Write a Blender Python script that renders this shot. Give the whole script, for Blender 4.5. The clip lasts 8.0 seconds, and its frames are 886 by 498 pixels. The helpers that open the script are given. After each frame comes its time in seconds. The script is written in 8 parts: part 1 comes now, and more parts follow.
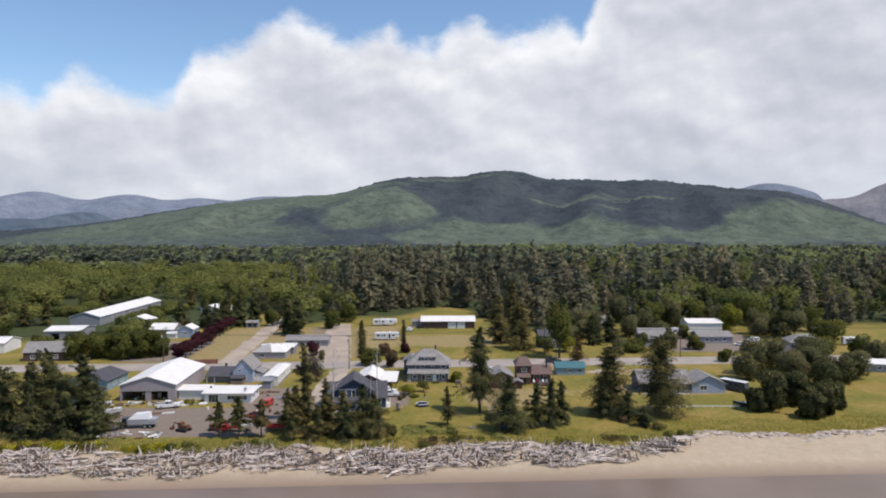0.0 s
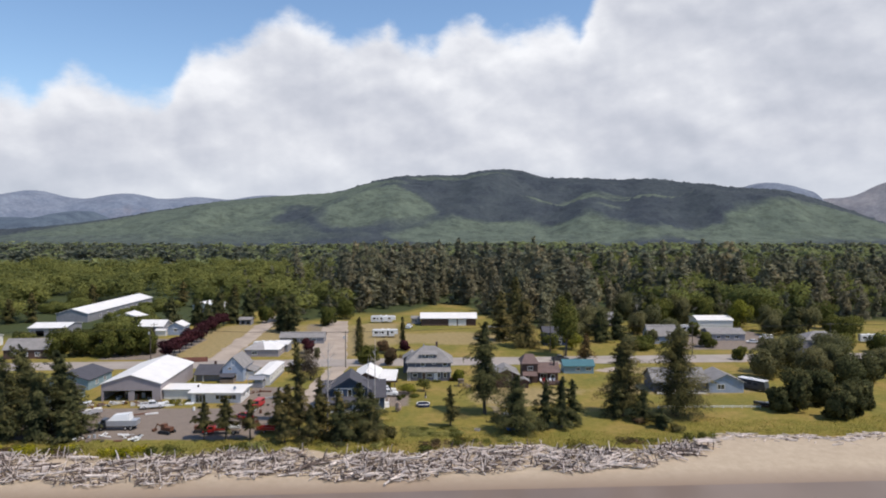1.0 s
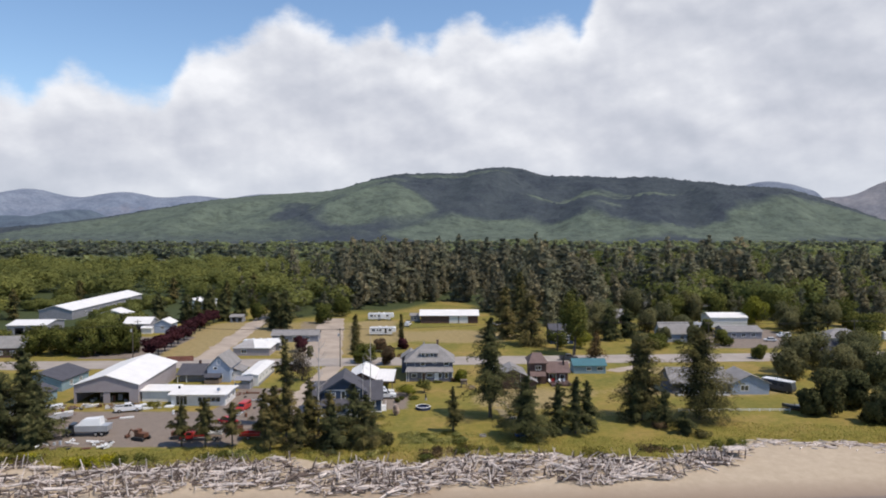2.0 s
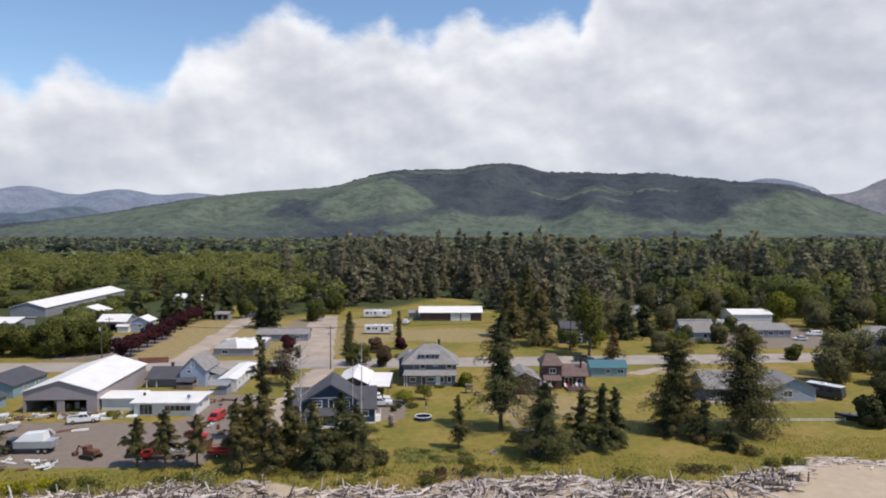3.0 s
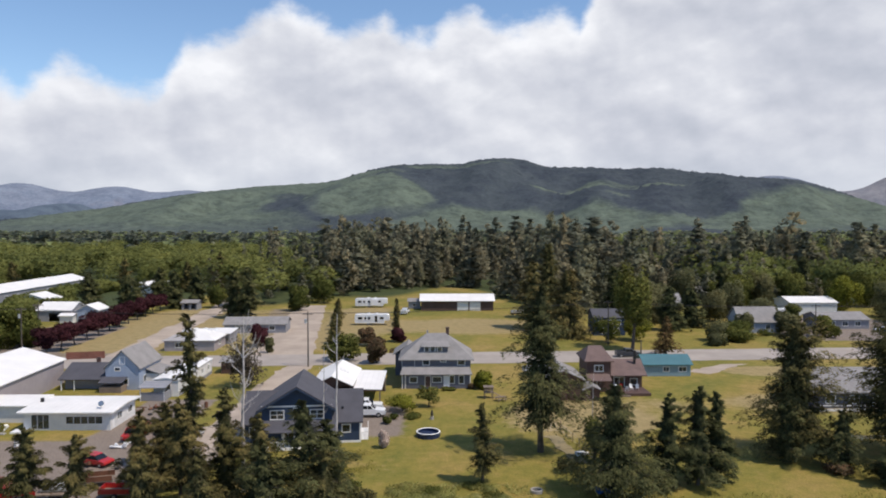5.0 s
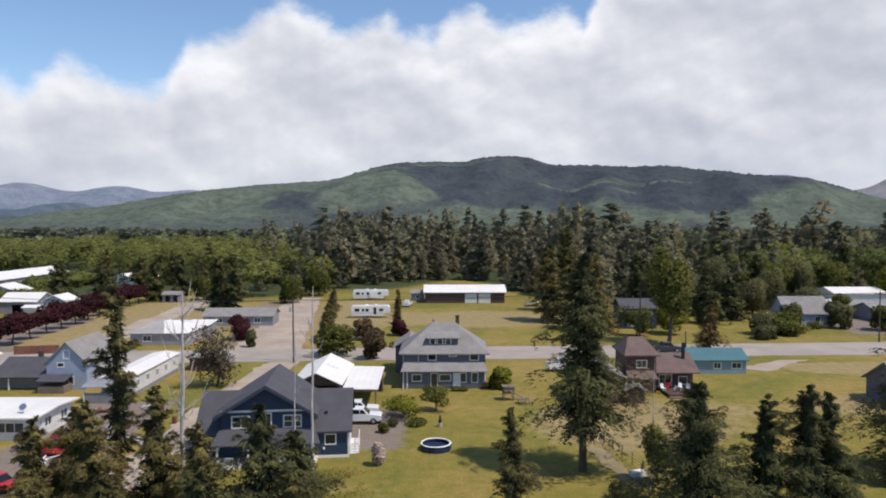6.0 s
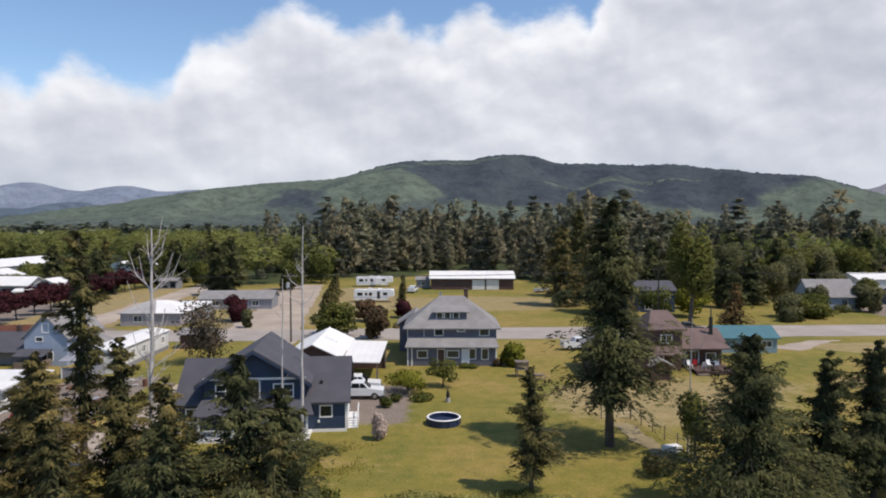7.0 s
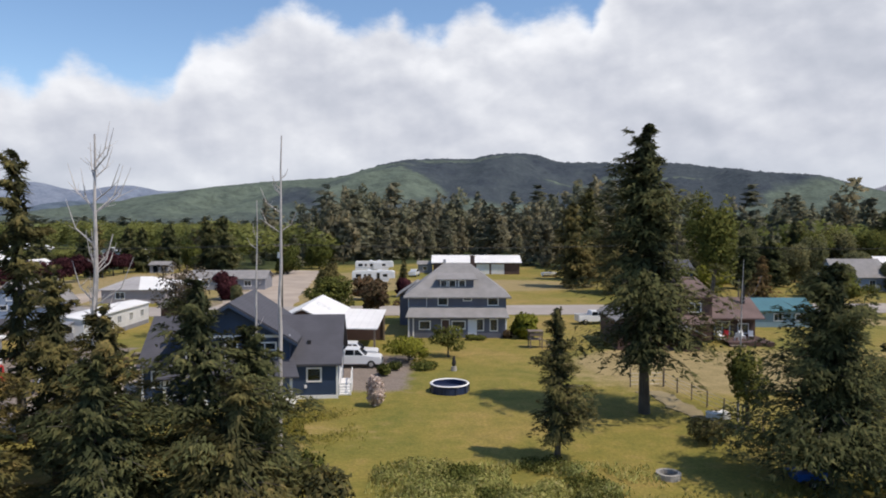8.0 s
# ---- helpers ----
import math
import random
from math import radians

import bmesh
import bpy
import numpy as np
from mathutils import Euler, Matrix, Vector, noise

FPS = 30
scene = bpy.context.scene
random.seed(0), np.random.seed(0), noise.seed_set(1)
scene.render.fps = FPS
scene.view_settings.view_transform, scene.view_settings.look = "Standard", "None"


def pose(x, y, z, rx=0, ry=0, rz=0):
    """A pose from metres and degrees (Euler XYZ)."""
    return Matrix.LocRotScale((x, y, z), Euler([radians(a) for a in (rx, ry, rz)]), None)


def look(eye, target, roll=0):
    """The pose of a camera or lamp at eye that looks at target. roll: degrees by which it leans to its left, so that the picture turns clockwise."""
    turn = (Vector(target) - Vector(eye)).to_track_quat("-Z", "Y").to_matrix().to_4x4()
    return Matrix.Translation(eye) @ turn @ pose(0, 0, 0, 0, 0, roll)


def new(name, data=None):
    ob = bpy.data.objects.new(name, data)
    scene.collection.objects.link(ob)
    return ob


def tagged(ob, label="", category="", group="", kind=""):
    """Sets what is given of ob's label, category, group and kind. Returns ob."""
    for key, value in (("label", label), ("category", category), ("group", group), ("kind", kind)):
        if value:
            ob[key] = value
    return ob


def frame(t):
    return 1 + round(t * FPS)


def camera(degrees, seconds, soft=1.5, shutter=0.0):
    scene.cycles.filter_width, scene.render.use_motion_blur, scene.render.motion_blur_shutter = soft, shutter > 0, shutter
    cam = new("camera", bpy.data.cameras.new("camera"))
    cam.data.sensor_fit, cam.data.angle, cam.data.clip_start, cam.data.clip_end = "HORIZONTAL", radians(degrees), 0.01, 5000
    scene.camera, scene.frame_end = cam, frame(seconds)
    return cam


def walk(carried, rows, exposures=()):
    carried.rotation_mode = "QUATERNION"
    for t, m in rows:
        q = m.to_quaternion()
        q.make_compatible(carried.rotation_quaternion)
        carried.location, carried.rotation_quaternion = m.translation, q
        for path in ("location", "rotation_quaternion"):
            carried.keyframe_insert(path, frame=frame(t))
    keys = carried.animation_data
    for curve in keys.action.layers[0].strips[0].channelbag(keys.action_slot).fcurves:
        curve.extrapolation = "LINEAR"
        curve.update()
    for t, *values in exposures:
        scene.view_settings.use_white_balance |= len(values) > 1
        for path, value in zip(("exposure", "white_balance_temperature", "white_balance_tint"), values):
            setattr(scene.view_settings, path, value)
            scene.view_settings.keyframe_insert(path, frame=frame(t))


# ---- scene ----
cam = camera(65.0, 8.0, soft=1.9)
# seconds, east, north, height, yaw, pitch, roll
ROWS = [
    (0.0, 0.00, 0.00, 49.72, 0.00, -2.05, 0.08),
    (0.5, -0.67, 6.07, 48.23, -0.11, -2.08, 0.05),
    (1.0, -1.10, 11.56, 46.81, -0.16, -2.07, 0.04),
    (1.5, -1.40, 17.27, 45.46, -0.19, -2.06, 0.02),
    (3.0, -2.49, 47.15, 40.77, -0.34, -2.30, 0.04),
    (3.5, -2.90, 57.16, 39.16, -0.36, -2.30, 0.04),
    (4.0, -3.39, 67.51, 36.66, -0.39, -2.33, 0.03),
    (4.5, -3.81, 77.61, 34.11, -0.37, -2.35, 0.01),
    (4.7, -3.98, 81.80, 33.05, -0.37, -2.35, 0.02),
    (5.8, -4.93, 106.45, 27.10, -0.38, -2.31, 0.06),
    (6.0, -5.08, 110.35, 26.00, -0.12, -2.30, 0.07),
    (6.2, -5.17, 113.20, 24.90, 0.08, -2.29, 0.07),
    (6.5, -5.26, 115.43, 23.28, 0.23, -2.27, 0.06),
    (7.0, -5.40, 118.17, 20.68, 0.33, -2.23, 0.03),
    (7.5, -5.54, 122.18, 17.97, 0.44, -2.16, 0.0),
    (8.0, -5.87, 127.16, 15.01, 0.45, -2.15, -0.03),
]
walk(cam, [(t, pose(x, y, z, 90 + p, r, w)) for t, x, y, z, w, p, r in ROWS], exposures=[(0.0, 0.0), (8.0, 0.0)])

# ---- light ----
SUN_TO = Vector((0.46, -0.22, 0.86)).normalized()
world = bpy.data.worlds.new("sky")
scene.world = world
world.use_nodes = True
wn = world.node_tree
sky = wn.nodes.new("ShaderNodeTexSky")
sky.sky_type, sky.sun_disc = "NISHITA", False
sky.sun_elevation, sky.sun_rotation = math.asin(SUN_TO.z), math.atan2(SUN_TO.x, SUN_TO.y)
sky.air_density, sky.dust_density, sky.ozone_density = 1.0, 0.1, 4.0
wn.links.new(sky.outputs[0], wn.nodes["Background"].inputs[0])
wn.nodes["Background"].inputs[1].default_value = 0.15
sun_data = bpy.data.lights.new("sun", "SUN")
sun_data.energy, sun_data.angle, sun_data.color = 3.9, radians(0.6), (1.0, 0.895, 0.785)
sun = new("sun", sun_data)
sun.matrix_world = look((0, 0, 0), -SUN_TO)


# ---- materials ----
def nodes_of(name):
    m = bpy.data.materials.new(name)
    m.use_nodes = True
    t = m.node_tree
    return m, t, t.nodes["Principled BSDF"]


def ramp(t, fac, stops):
    r = t.nodes.new("ShaderNodeValToRGB")
    while len(r.color_ramp.elements) < len(stops):
        r.color_ramp.elements.new(0.5)
    for e, (p, c) in zip(r.color_ramp.elements, stops):
        e.position, e.color = p, (*c, 1) if len(c) == 3 else c
    t.links.new(fac, r.inputs[0])
    return r.outputs[0]


def noise_of(t, vec, scale, detail=4.0, rough=0.6):
    n = t.nodes.new("ShaderNodeTexNoise")
    n.inputs["Scale"].default_value, n.inputs["Detail"].default_value, n.inputs["Roughness"].default_value = scale, detail, rough
    if vec is not None:
        t.links.new(vec, n.inputs["Vector"])
    return n.outputs["Fac"]


def mixed(t, fac, a, b, mode="MIX"):
    m = t.nodes.new("ShaderNodeMix")
    m.data_type, m.blend_type = "RGBA", mode
    for sock, val in ((m.inputs[0], fac), (m.inputs[6], a), (m.inputs[7], b)):
        if isinstance(val, (int, float)):
            sock.default_value = val
        elif isinstance(val, tuple):
            sock.default_value = (*val, 1)
        else:
            t.links.new(val, sock)
    return m.outputs[2]


def coords(t, world_space=False):
    if world_space:
        return t.nodes.new("ShaderNodeNewGeometry").outputs["Position"]
    return t.nodes.new("ShaderNodeTexCoord").outputs["Object"]


def bump(t, p, height, strength=0.3, dist=0.05):
    b = t.nodes.new("ShaderNodeBump")
    b.inputs["Strength"].default_value, b.inputs["Distance"].default_value = strength, dist
    t.links.new(height, b.inputs["Height"])
    t.links.new(b.outputs[0], p.inputs["Normal"])


def surface(name, color, rough=0.7, metal=0.0, vary=0.25, scale=3.0, fine=25.0, relief=0.2, world_space=False, stripes=0.0, stripe_axis="Z", stripe_dark=0.75):
    """A paint, metal or wood surface with blotches, grain and optional regular laps."""
    m, t, p = nodes_of(name)
    vec = coords(t, world_space)
    big, small = noise_of(t, vec, scale * 0.2, 5.0), noise_of(t, vec, fine, 3.0)
    lo, hi = tuple(c * (1 - vary) for c in color), tuple(min(1, c * (1 + vary)) for c in color)
    col = ramp(t, big, [(0.3, lo), (0.7, hi)])
    col = mixed(t, 0.5 * vary, col, ramp(t, small, [(0.3, lo), (0.7, hi)]))
    h = small
    if stripes:
        w = t.nodes.new("ShaderNodeTexWave")
        w.wave_type, w.bands_direction, w.wave_profile = "BANDS", stripe_axis, "SAW"
        w.inputs["Scale"].default_value, w.inputs["Distortion"].default_value = 0.314 / stripes, 0.0
        t.links.new(vec, w.inputs["Vector"])
        edge = ramp(t, w.outputs["Fac"], [(0.0, (stripe_dark,) * 3), (0.22, (1, 1, 1))])
        col = mixed(t, 1.0, col, edge, "MULTIPLY")
        h = w.outputs["Fac"]
    t.links.new(col, p.inputs["Base Color"])
    p.inputs["Roughness"].default_value, p.inputs["Metallic"].default_value = rough, metal
    if relief:
        bump(t, p, h, relief, 0.03)
    return m


def foliage(name, dark, light, rough=0.75, warm=None, thin_share=0.3):
    m, t, p = nodes_of(name)
    g = t.nodes.new("ShaderNodeNewGeometry")
    info = t.nodes.new("ShaderNodeObjectInfo")
    col = ramp(t, g.outputs["Random Per Island"], [(0.0, dark), (0.75, light), (1.0, warm or light)])
    big = noise_of(t, g.outputs["Position"], 0.35, 3.0)
    col = mixed(t, 1.0, col, ramp(t, big, [(0.3, (0.72, 0.74, 0.72)), (0.7, (1.22, 1.2, 1.15))]), "MULTIPLY")
    col = mixed(t, 1.0, col, ramp(t, info.outputs["Random"], [(0.0, (0.87, 0.85, 0.8)), (1.0, (1.21, 1.08, 1.0))]), "MULTIPLY")
    # tone scales the colour: differences between trees, and painted shade inside crowns
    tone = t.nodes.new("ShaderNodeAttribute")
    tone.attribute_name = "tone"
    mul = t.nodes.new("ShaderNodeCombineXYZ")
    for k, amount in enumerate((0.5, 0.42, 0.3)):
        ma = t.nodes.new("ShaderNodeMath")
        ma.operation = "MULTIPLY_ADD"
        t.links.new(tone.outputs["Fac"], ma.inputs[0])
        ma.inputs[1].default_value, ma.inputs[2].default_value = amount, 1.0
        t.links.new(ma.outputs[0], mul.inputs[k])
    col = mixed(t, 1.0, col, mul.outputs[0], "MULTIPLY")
    t.links.new(col, p.inputs["Base Color"])
    p.inputs["Roughness"].default_value = rough
    p.inputs["Specular IOR Level"].default_value = 0.06
    thin, mx = t.nodes.new("ShaderNodeBsdfTranslucent"), t.nodes.new("ShaderNodeMixShader")
    t.links.new(col, thin.inputs[0])
    mx.inputs[0].default_value = thin_share
    t.links.new(p.outputs[0], mx.inputs[1])
    t.links.new(thin.outputs[0], mx.inputs[2])
    t.links.new(mx.outputs[0], t.nodes["Material Output"].inputs[0])
    return m


M = {}
M["needles"] = foliage("spruce_needles", (0.076, 0.075, 0.038), (0.15, 0.144, 0.06), warm=(0.215, 0.18, 0.082))
# Far-woods needles are paled and blued: distance haze mixed into their colour.
M["needles_far"] = foliage("hazed_forest_needles", (0.19, 0.207, 0.156), (0.222, 0.238, 0.17), warm=(0.25, 0.252, 0.175), thin_share=0.45)
M["pine_far"] = foliage("hazed_pine_needles", (0.208, 0.212, 0.155), (0.24, 0.24, 0.167), warm=(0.265, 0.25, 0.172), thin_share=0.45)
M["hemlock_far"] = foliage("hazed_hemlock_needles", (0.185, 0.203, 0.152), (0.222, 0.24, 0.165), warm=(0.25, 0.256, 0.169), thin_share=0.45)
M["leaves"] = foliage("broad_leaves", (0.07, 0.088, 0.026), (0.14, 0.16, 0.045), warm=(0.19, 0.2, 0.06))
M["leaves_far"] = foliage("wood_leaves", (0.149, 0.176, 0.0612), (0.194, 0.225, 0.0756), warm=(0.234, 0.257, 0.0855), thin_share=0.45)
# Valley foliage is paler still, its haze painted into the colour.
M["needles_valley"] = foliage("hazed_valley_needles", (0.2, 0.235, 0.195), (0.23, 0.265, 0.21), warm=(0.24, 0.275, 0.2), thin_share=0.45)
M["leaves_valley"] = foliage("hazed_valley_leaves", (0.2, 0.25, 0.13), (0.235, 0.29, 0.145), warm=(0.27, 0.32, 0.15), thin_share=0.45)
# Paler needles for farther garden conifers, with haze included in their colour.
M["garden_hazed"] = foliage("garden_hazed_needles", (0.11, 0.122, 0.07), (0.175, 0.186, 0.094), warm=(0.215, 0.21, 0.105), thin_share=0.42)
M["leaves_purple"] = foliage("plum_leaves", (0.035, 0.014, 0.02), (0.085, 0.032, 0.042))
M["leaves_rust"] = foliage("rusty_leaves", (0.085, 0.068, 0.042), (0.16, 0.12, 0.075), warm=(0.22, 0.12, 0.075))
M["pine_dark"] = foliage("shore_pine_needles", (0.054, 0.062, 0.034), (0.104, 0.12, 0.056), warm=(0.15, 0.15, 0.07))
M["scrub_gold"] = foliage("bright_scrub", (0.22, 0.24, 0.025), (0.38, 0.38, 0.03), warm=(0.5, 0.46, 0.04))
M["leaves_gold"] = foliage("yellow_green_leaves", (0.15, 0.17, 0.03), (0.24, 0.25, 0.04), warm=(0.3, 0.3, 0.05))
M["leaves_grey"] = foliage("grey_dry_leaves", (0.085, 0.073, 0.056), (0.155, 0.135, 0.105), warm=(0.2, 0.172, 0.135))
M["needles_rust"] = foliage("coned_needles", (0.085, 0.07, 0.035), (0.17, 0.125, 0.06), warm=(0.24, 0.15, 0.08))
M["scrub"] = foliage("shore_scrub", (0.13, 0.14, 0.04), (0.25, 0.24, 0.065), warm=(0.36, 0.32, 0.05))
M["weed_leaves"] = foliage("weed_leaves", (0.22, 0.25, 0.085), (0.35, 0.37, 0.13), warm=(0.46, 0.42, 0.22))
M["blossom"] = foliage("pale_blossom", (0.45, 0.38, 0.36), (0.68, 0.58, 0.56), warm=(0.85, 0.8, 0.78))
M["bark"] = surface("bark", (0.09, 0.075, 0.06), 0.9, vary=0.4, scale=4, relief=0.6)
M["deadwood"] = surface("bleached_deadwood", (0.46, 0.42, 0.39), 0.85, vary=0.35, scale=6, relief=0.4)
M["roof_grey"] = surface("grey_shingle", (0.25, 0.235, 0.225), 0.85, vary=0.18, scale=3, fine=5, stripes=0.16, relief=0.3)
M["roof_pale"] = surface("pale_worn_shingle", (0.36, 0.34, 0.33), 0.8, vary=0.2, scale=2, fine=5, stripes=0.16, relief=0.3)
M["roof_dark"] = surface("charcoal_shingle", (0.075, 0.073, 0.085), 0.85, vary=0.15, scale=3, fine=5, stripes=0.16, relief=0.3)
M["roof_brown"] = surface("brown_shingle", (0.15, 0.1, 0.088), 0.85, vary=0.2, scale=3, fine=5, stripes=0.16, relief=0.3)
M["roof_white"] = surface("white_metal_roof", (0.78, 0.755, 0.715), 0.5, vary=0.07, scale=1.5, stripes=0.9, stripe_axis="Y", stripe_dark=0.9, relief=0.15)
M["roof_whitex"] = surface("white_ribbed_roof", (0.79, 0.76, 0.715), 0.5, vary=0.08, scale=1.5, stripes=0.9, stripe_axis="X", stripe_dark=0.9, relief=0.15)
M["roof_teal"] = surface("teal_metal_roof", (0.065, 0.165, 0.185), 0.45, vary=0.12, scale=2, stripes=0.6, stripe_axis="X", stripe_dark=0.85)
M["wall_greyblue"] = surface("grey_blue_siding", (0.12, 0.125, 0.16), 0.75, vary=0.15, stripes=0.18)
M["wall_blue"] = surface("deep_blue_siding", (0.028, 0.05, 0.10), 0.7, vary=0.15, stripes=0.18)
M["wall_pale"] = surface("pale_blue_siding", (0.33, 0.39, 0.50), 0.7, vary=0.1, stripes=0.18)
M["wall_white"] = surface("white_siding", (0.7, 0.69, 0.67), 0.7, vary=0.1, stripes=0.2)
M["wall_taupe"] = surface("taupe_metal_wall", (0.34, 0.30, 0.31), 0.6, vary=0.1, stripes=0.4, stripe_axis="X", stripe_dark=0.9)
M["wall_brown"] = surface("red_brown_siding", (0.095, 0.055, 0.045), 0.8, vary=0.2, stripes=0.2)
M["wall_aqua"] = surface("aqua_siding", (0.23, 0.33, 0.38), 0.7, vary=0.12, stripes=0.18)
M["wall_grey"] = surface("grey_siding", (0.26, 0.26, 0.28), 0.75, vary=0.15, stripes=0.2)
M["trim"] = surface("white_trim", (0.78, 0.77, 0.75), 0.6, vary=0.05, relief=0.05)
M["concrete"] = surface("concrete", (0.4, 0.38, 0.35), 0.9, vary=0.2)
M["wood"] = surface("weathered_wood", (0.2, 0.155, 0.12), 0.85, vary=0.3, stripes=0.14, stripe_axis="X")
M["black"] = surface("black_rubber", (0.018, 0.018, 0.02), 0.8, vary=0.2)
M["paint_white"] = surface("white_car_paint", (0.78, 0.78, 0.78), 0.25, vary=0.03, relief=0)
M["paint_red"] = surface("red_car_paint", (0.42, 0.022, 0.02), 0.3, vary=0.1, relief=0)
M["paint_dark"] = surface("dark_car_paint", (0.04, 0.045, 0.055), 0.3, vary=0.1, relief=0)
M["paint_silver"] = surface("silver_panel", (0.45, 0.46, 0.48), 0.35, 0.3, vary=0.08, relief=0)
M["chrome"] = surface("dull_metal", (0.5, 0.5, 0.5), 0.35, 0.9, vary=0.08, relief=0)
M["red_boards"] = surface("rust_red_boards", (0.2, 0.075, 0.05), 0.8, vary=0.25)
M["rust"] = surface("rusty_iron", (0.16, 0.07, 0.04), 0.8, 0.2, vary=0.4)
M["pool_blue"] = surface("navy_liner", (0.018, 0.03, 0.075), 0.5, vary=0.2)
M["tarp_blue"] = surface("blue_tarp", (0.02, 0.10, 0.42), 0.5, vary=0.2)


def glass_material():
    m, t, p = nodes_of("window_glass")
    p.inputs["Base Color"].default_value = (0.55, 0.6, 0.62, 1)
    p.inputs["Roughness"].default_value, p.inputs["Transmission Weight"].default_value = 0.03, 0.95
    return m


M["glass"] = glass_material()


# ---- building helpers ----
def finish(name, bm, mat, parent=None, label=""):
    me = bpy.data.meshes.new(name)
    bmesh.ops.recalc_face_normals(bm, faces=bm.faces)
    bm.to_mesh(me)
    bm.free()
    me.materials.append(mat)
    ob = new(name, me)
    if parent is not None:
        ob.parent = parent
    if label:
        tagged(ob, label)
    return ob


def part(name, bm, mat, parent, label=""):
    return finish(name, bm, mat, parent, label)


def thing(name, x, y, z=0.0, rz=0.0, label="", category="", group="", kind=""):
    ob = new(name)
    ob.empty_display_size = 0.3
    ob.matrix_basis = pose(x, y, z, 0, 0, rz)
    return tagged(ob, label, category, group, kind)


def hexa(bm, lo, hi):
    """A solid between four lower and four upper corners, both anticlockwise."""
    v = [bm.verts.new(p) for p in (*lo, *hi)]
    for f in ((3, 2, 1, 0), (4, 5, 6, 7), (0, 1, 5, 4), (1, 2, 6, 5), (2, 3, 7, 6), (3, 0, 4, 7)):
        bm.faces.new([v[i] for i in f])


def box(bm, x0, x1, y0, y1, z0, z1):
    c = ((x0, y0), (x1, y0), (x1, y1), (x0, y1))
    hexa(bm, [(*p, z0) for p in c], [(*p, z1) for p in c])


def boxes(*dims):
    bm = bmesh.new()
    for d in dims:
        box(bm, *d)
    return bm


def slab(bm, pts, thick):
    """A plate whose top is the polygon pts."""
    n = len(pts)
    top = [bm.verts.new(p) for p in pts]
    low = [bm.verts.new((p[0], p[1], p[2] - thick)) for p in pts]
    bm.faces.new(top)
    bm.faces.new(low[::-1])
    for i in range(n):
        bm.faces.new((top[i], low[i], low[(i + 1) % n], top[(i + 1) % n]))


def rod(bm, a, b, r0, r1=None, sides=6):
    a, b = Vector(a), Vector(b)
    r1 = r0 if r1 is None else r1
    d = (b - a).normalized()
    s = d.cross(Vector((0.31, 0.17, 0.93))).normalized()
    u = d.cross(s)
    ring = []
    for c, r in ((a, r0), (b, r1)):
        ring.append([bm.verts.new(c + (s * math.cos(k * math.tau / sides) + u * math.sin(k * math.tau / sides)) * r) for k in range(sides)])
    for k in range(sides):
        j = (k + 1) % sides
        bm.faces.new((ring[0][k], ring[0][j], ring[1][j], ring[1][k]))
    bm.faces.new(ring[0][::-1])
    bm.faces.new(ring[1])


def place_on(face, w, d):
    """Maps (along, out, up) of a wall face to house axes; the house stands on x -w/2..w/2, y 0..d."""
    if face == "front":
        return lambda u, o, z: (u, -o, z)
    if face == "back":
        return lambda u, o, z: (-u, d + o, z)
    if face == "right":
        return lambda u, o, z: (w / 2 + o, u + d / 2, z)
    return lambda u, o, z: (-w / 2 - o, d / 2 - u, z)


def block(bm, f, u0, u1, o0, o1, z0, z1):
    c = ((u0, o0), (u1, o0), (u1, o1), (u0, o1))
    hexa(bm, [f(*p, z0) for p in c], [f(*p, z1) for p in c])


def wall_sheet(bm, f, length, height, holes, thick=0.16):
    us = sorted({-length / 2, length / 2, *[h[0] - h[2] / 2 for h in holes], *[h[0] + h[2] / 2 for h in holes]})
    zs = sorted({0.0, height, *[h[1] for h in holes], *[h[1] + h[3] for h in holes]})

    def solid(i, j):
        if not (0 <= i < len(us) - 1 and 0 <= j < len(zs) - 1):
            return False
        u, z = (us[i] + us[i + 1]) / 2, (zs[j] + zs[j + 1]) / 2
        return not any(abs(u - h[0]) < h[2] / 2 and h[1] < z < h[1] + h[3] for h in holes)

    made = {}

    def v(i, j, o):
        if (i, j, o) not in made:
            made[i, j, o] = bm.verts.new(f(us[i], -thick * o, zs[j]))
        return made[i, j, o]

    for i in range(len(us) - 1):
        for j in range(len(zs) - 1):
            if solid(i, j):
                bm.faces.new((v(i, j, 0), v(i + 1, j, 0), v(i + 1, j + 1, 0), v(i, j + 1, 0)))
                bm.faces.new((v(i, j + 1, 1), v(i + 1, j + 1, 1), v(i + 1, j, 1), v(i, j, 1)))
                for di, dj, p, q in ((-1, 0, (i, j), (i, j + 1)), (1, 0, (i + 1, j + 1), (i + 1, j)), (0, -1, (i + 1, j), (i, j)), (0, 1, (i, j + 1), (i + 1, j + 1))):
                    if not solid(i + di, j + dj):
                        bm.faces.new((v(*p, 0), v(*q, 0), v(*q, 1), v(*p, 1)))


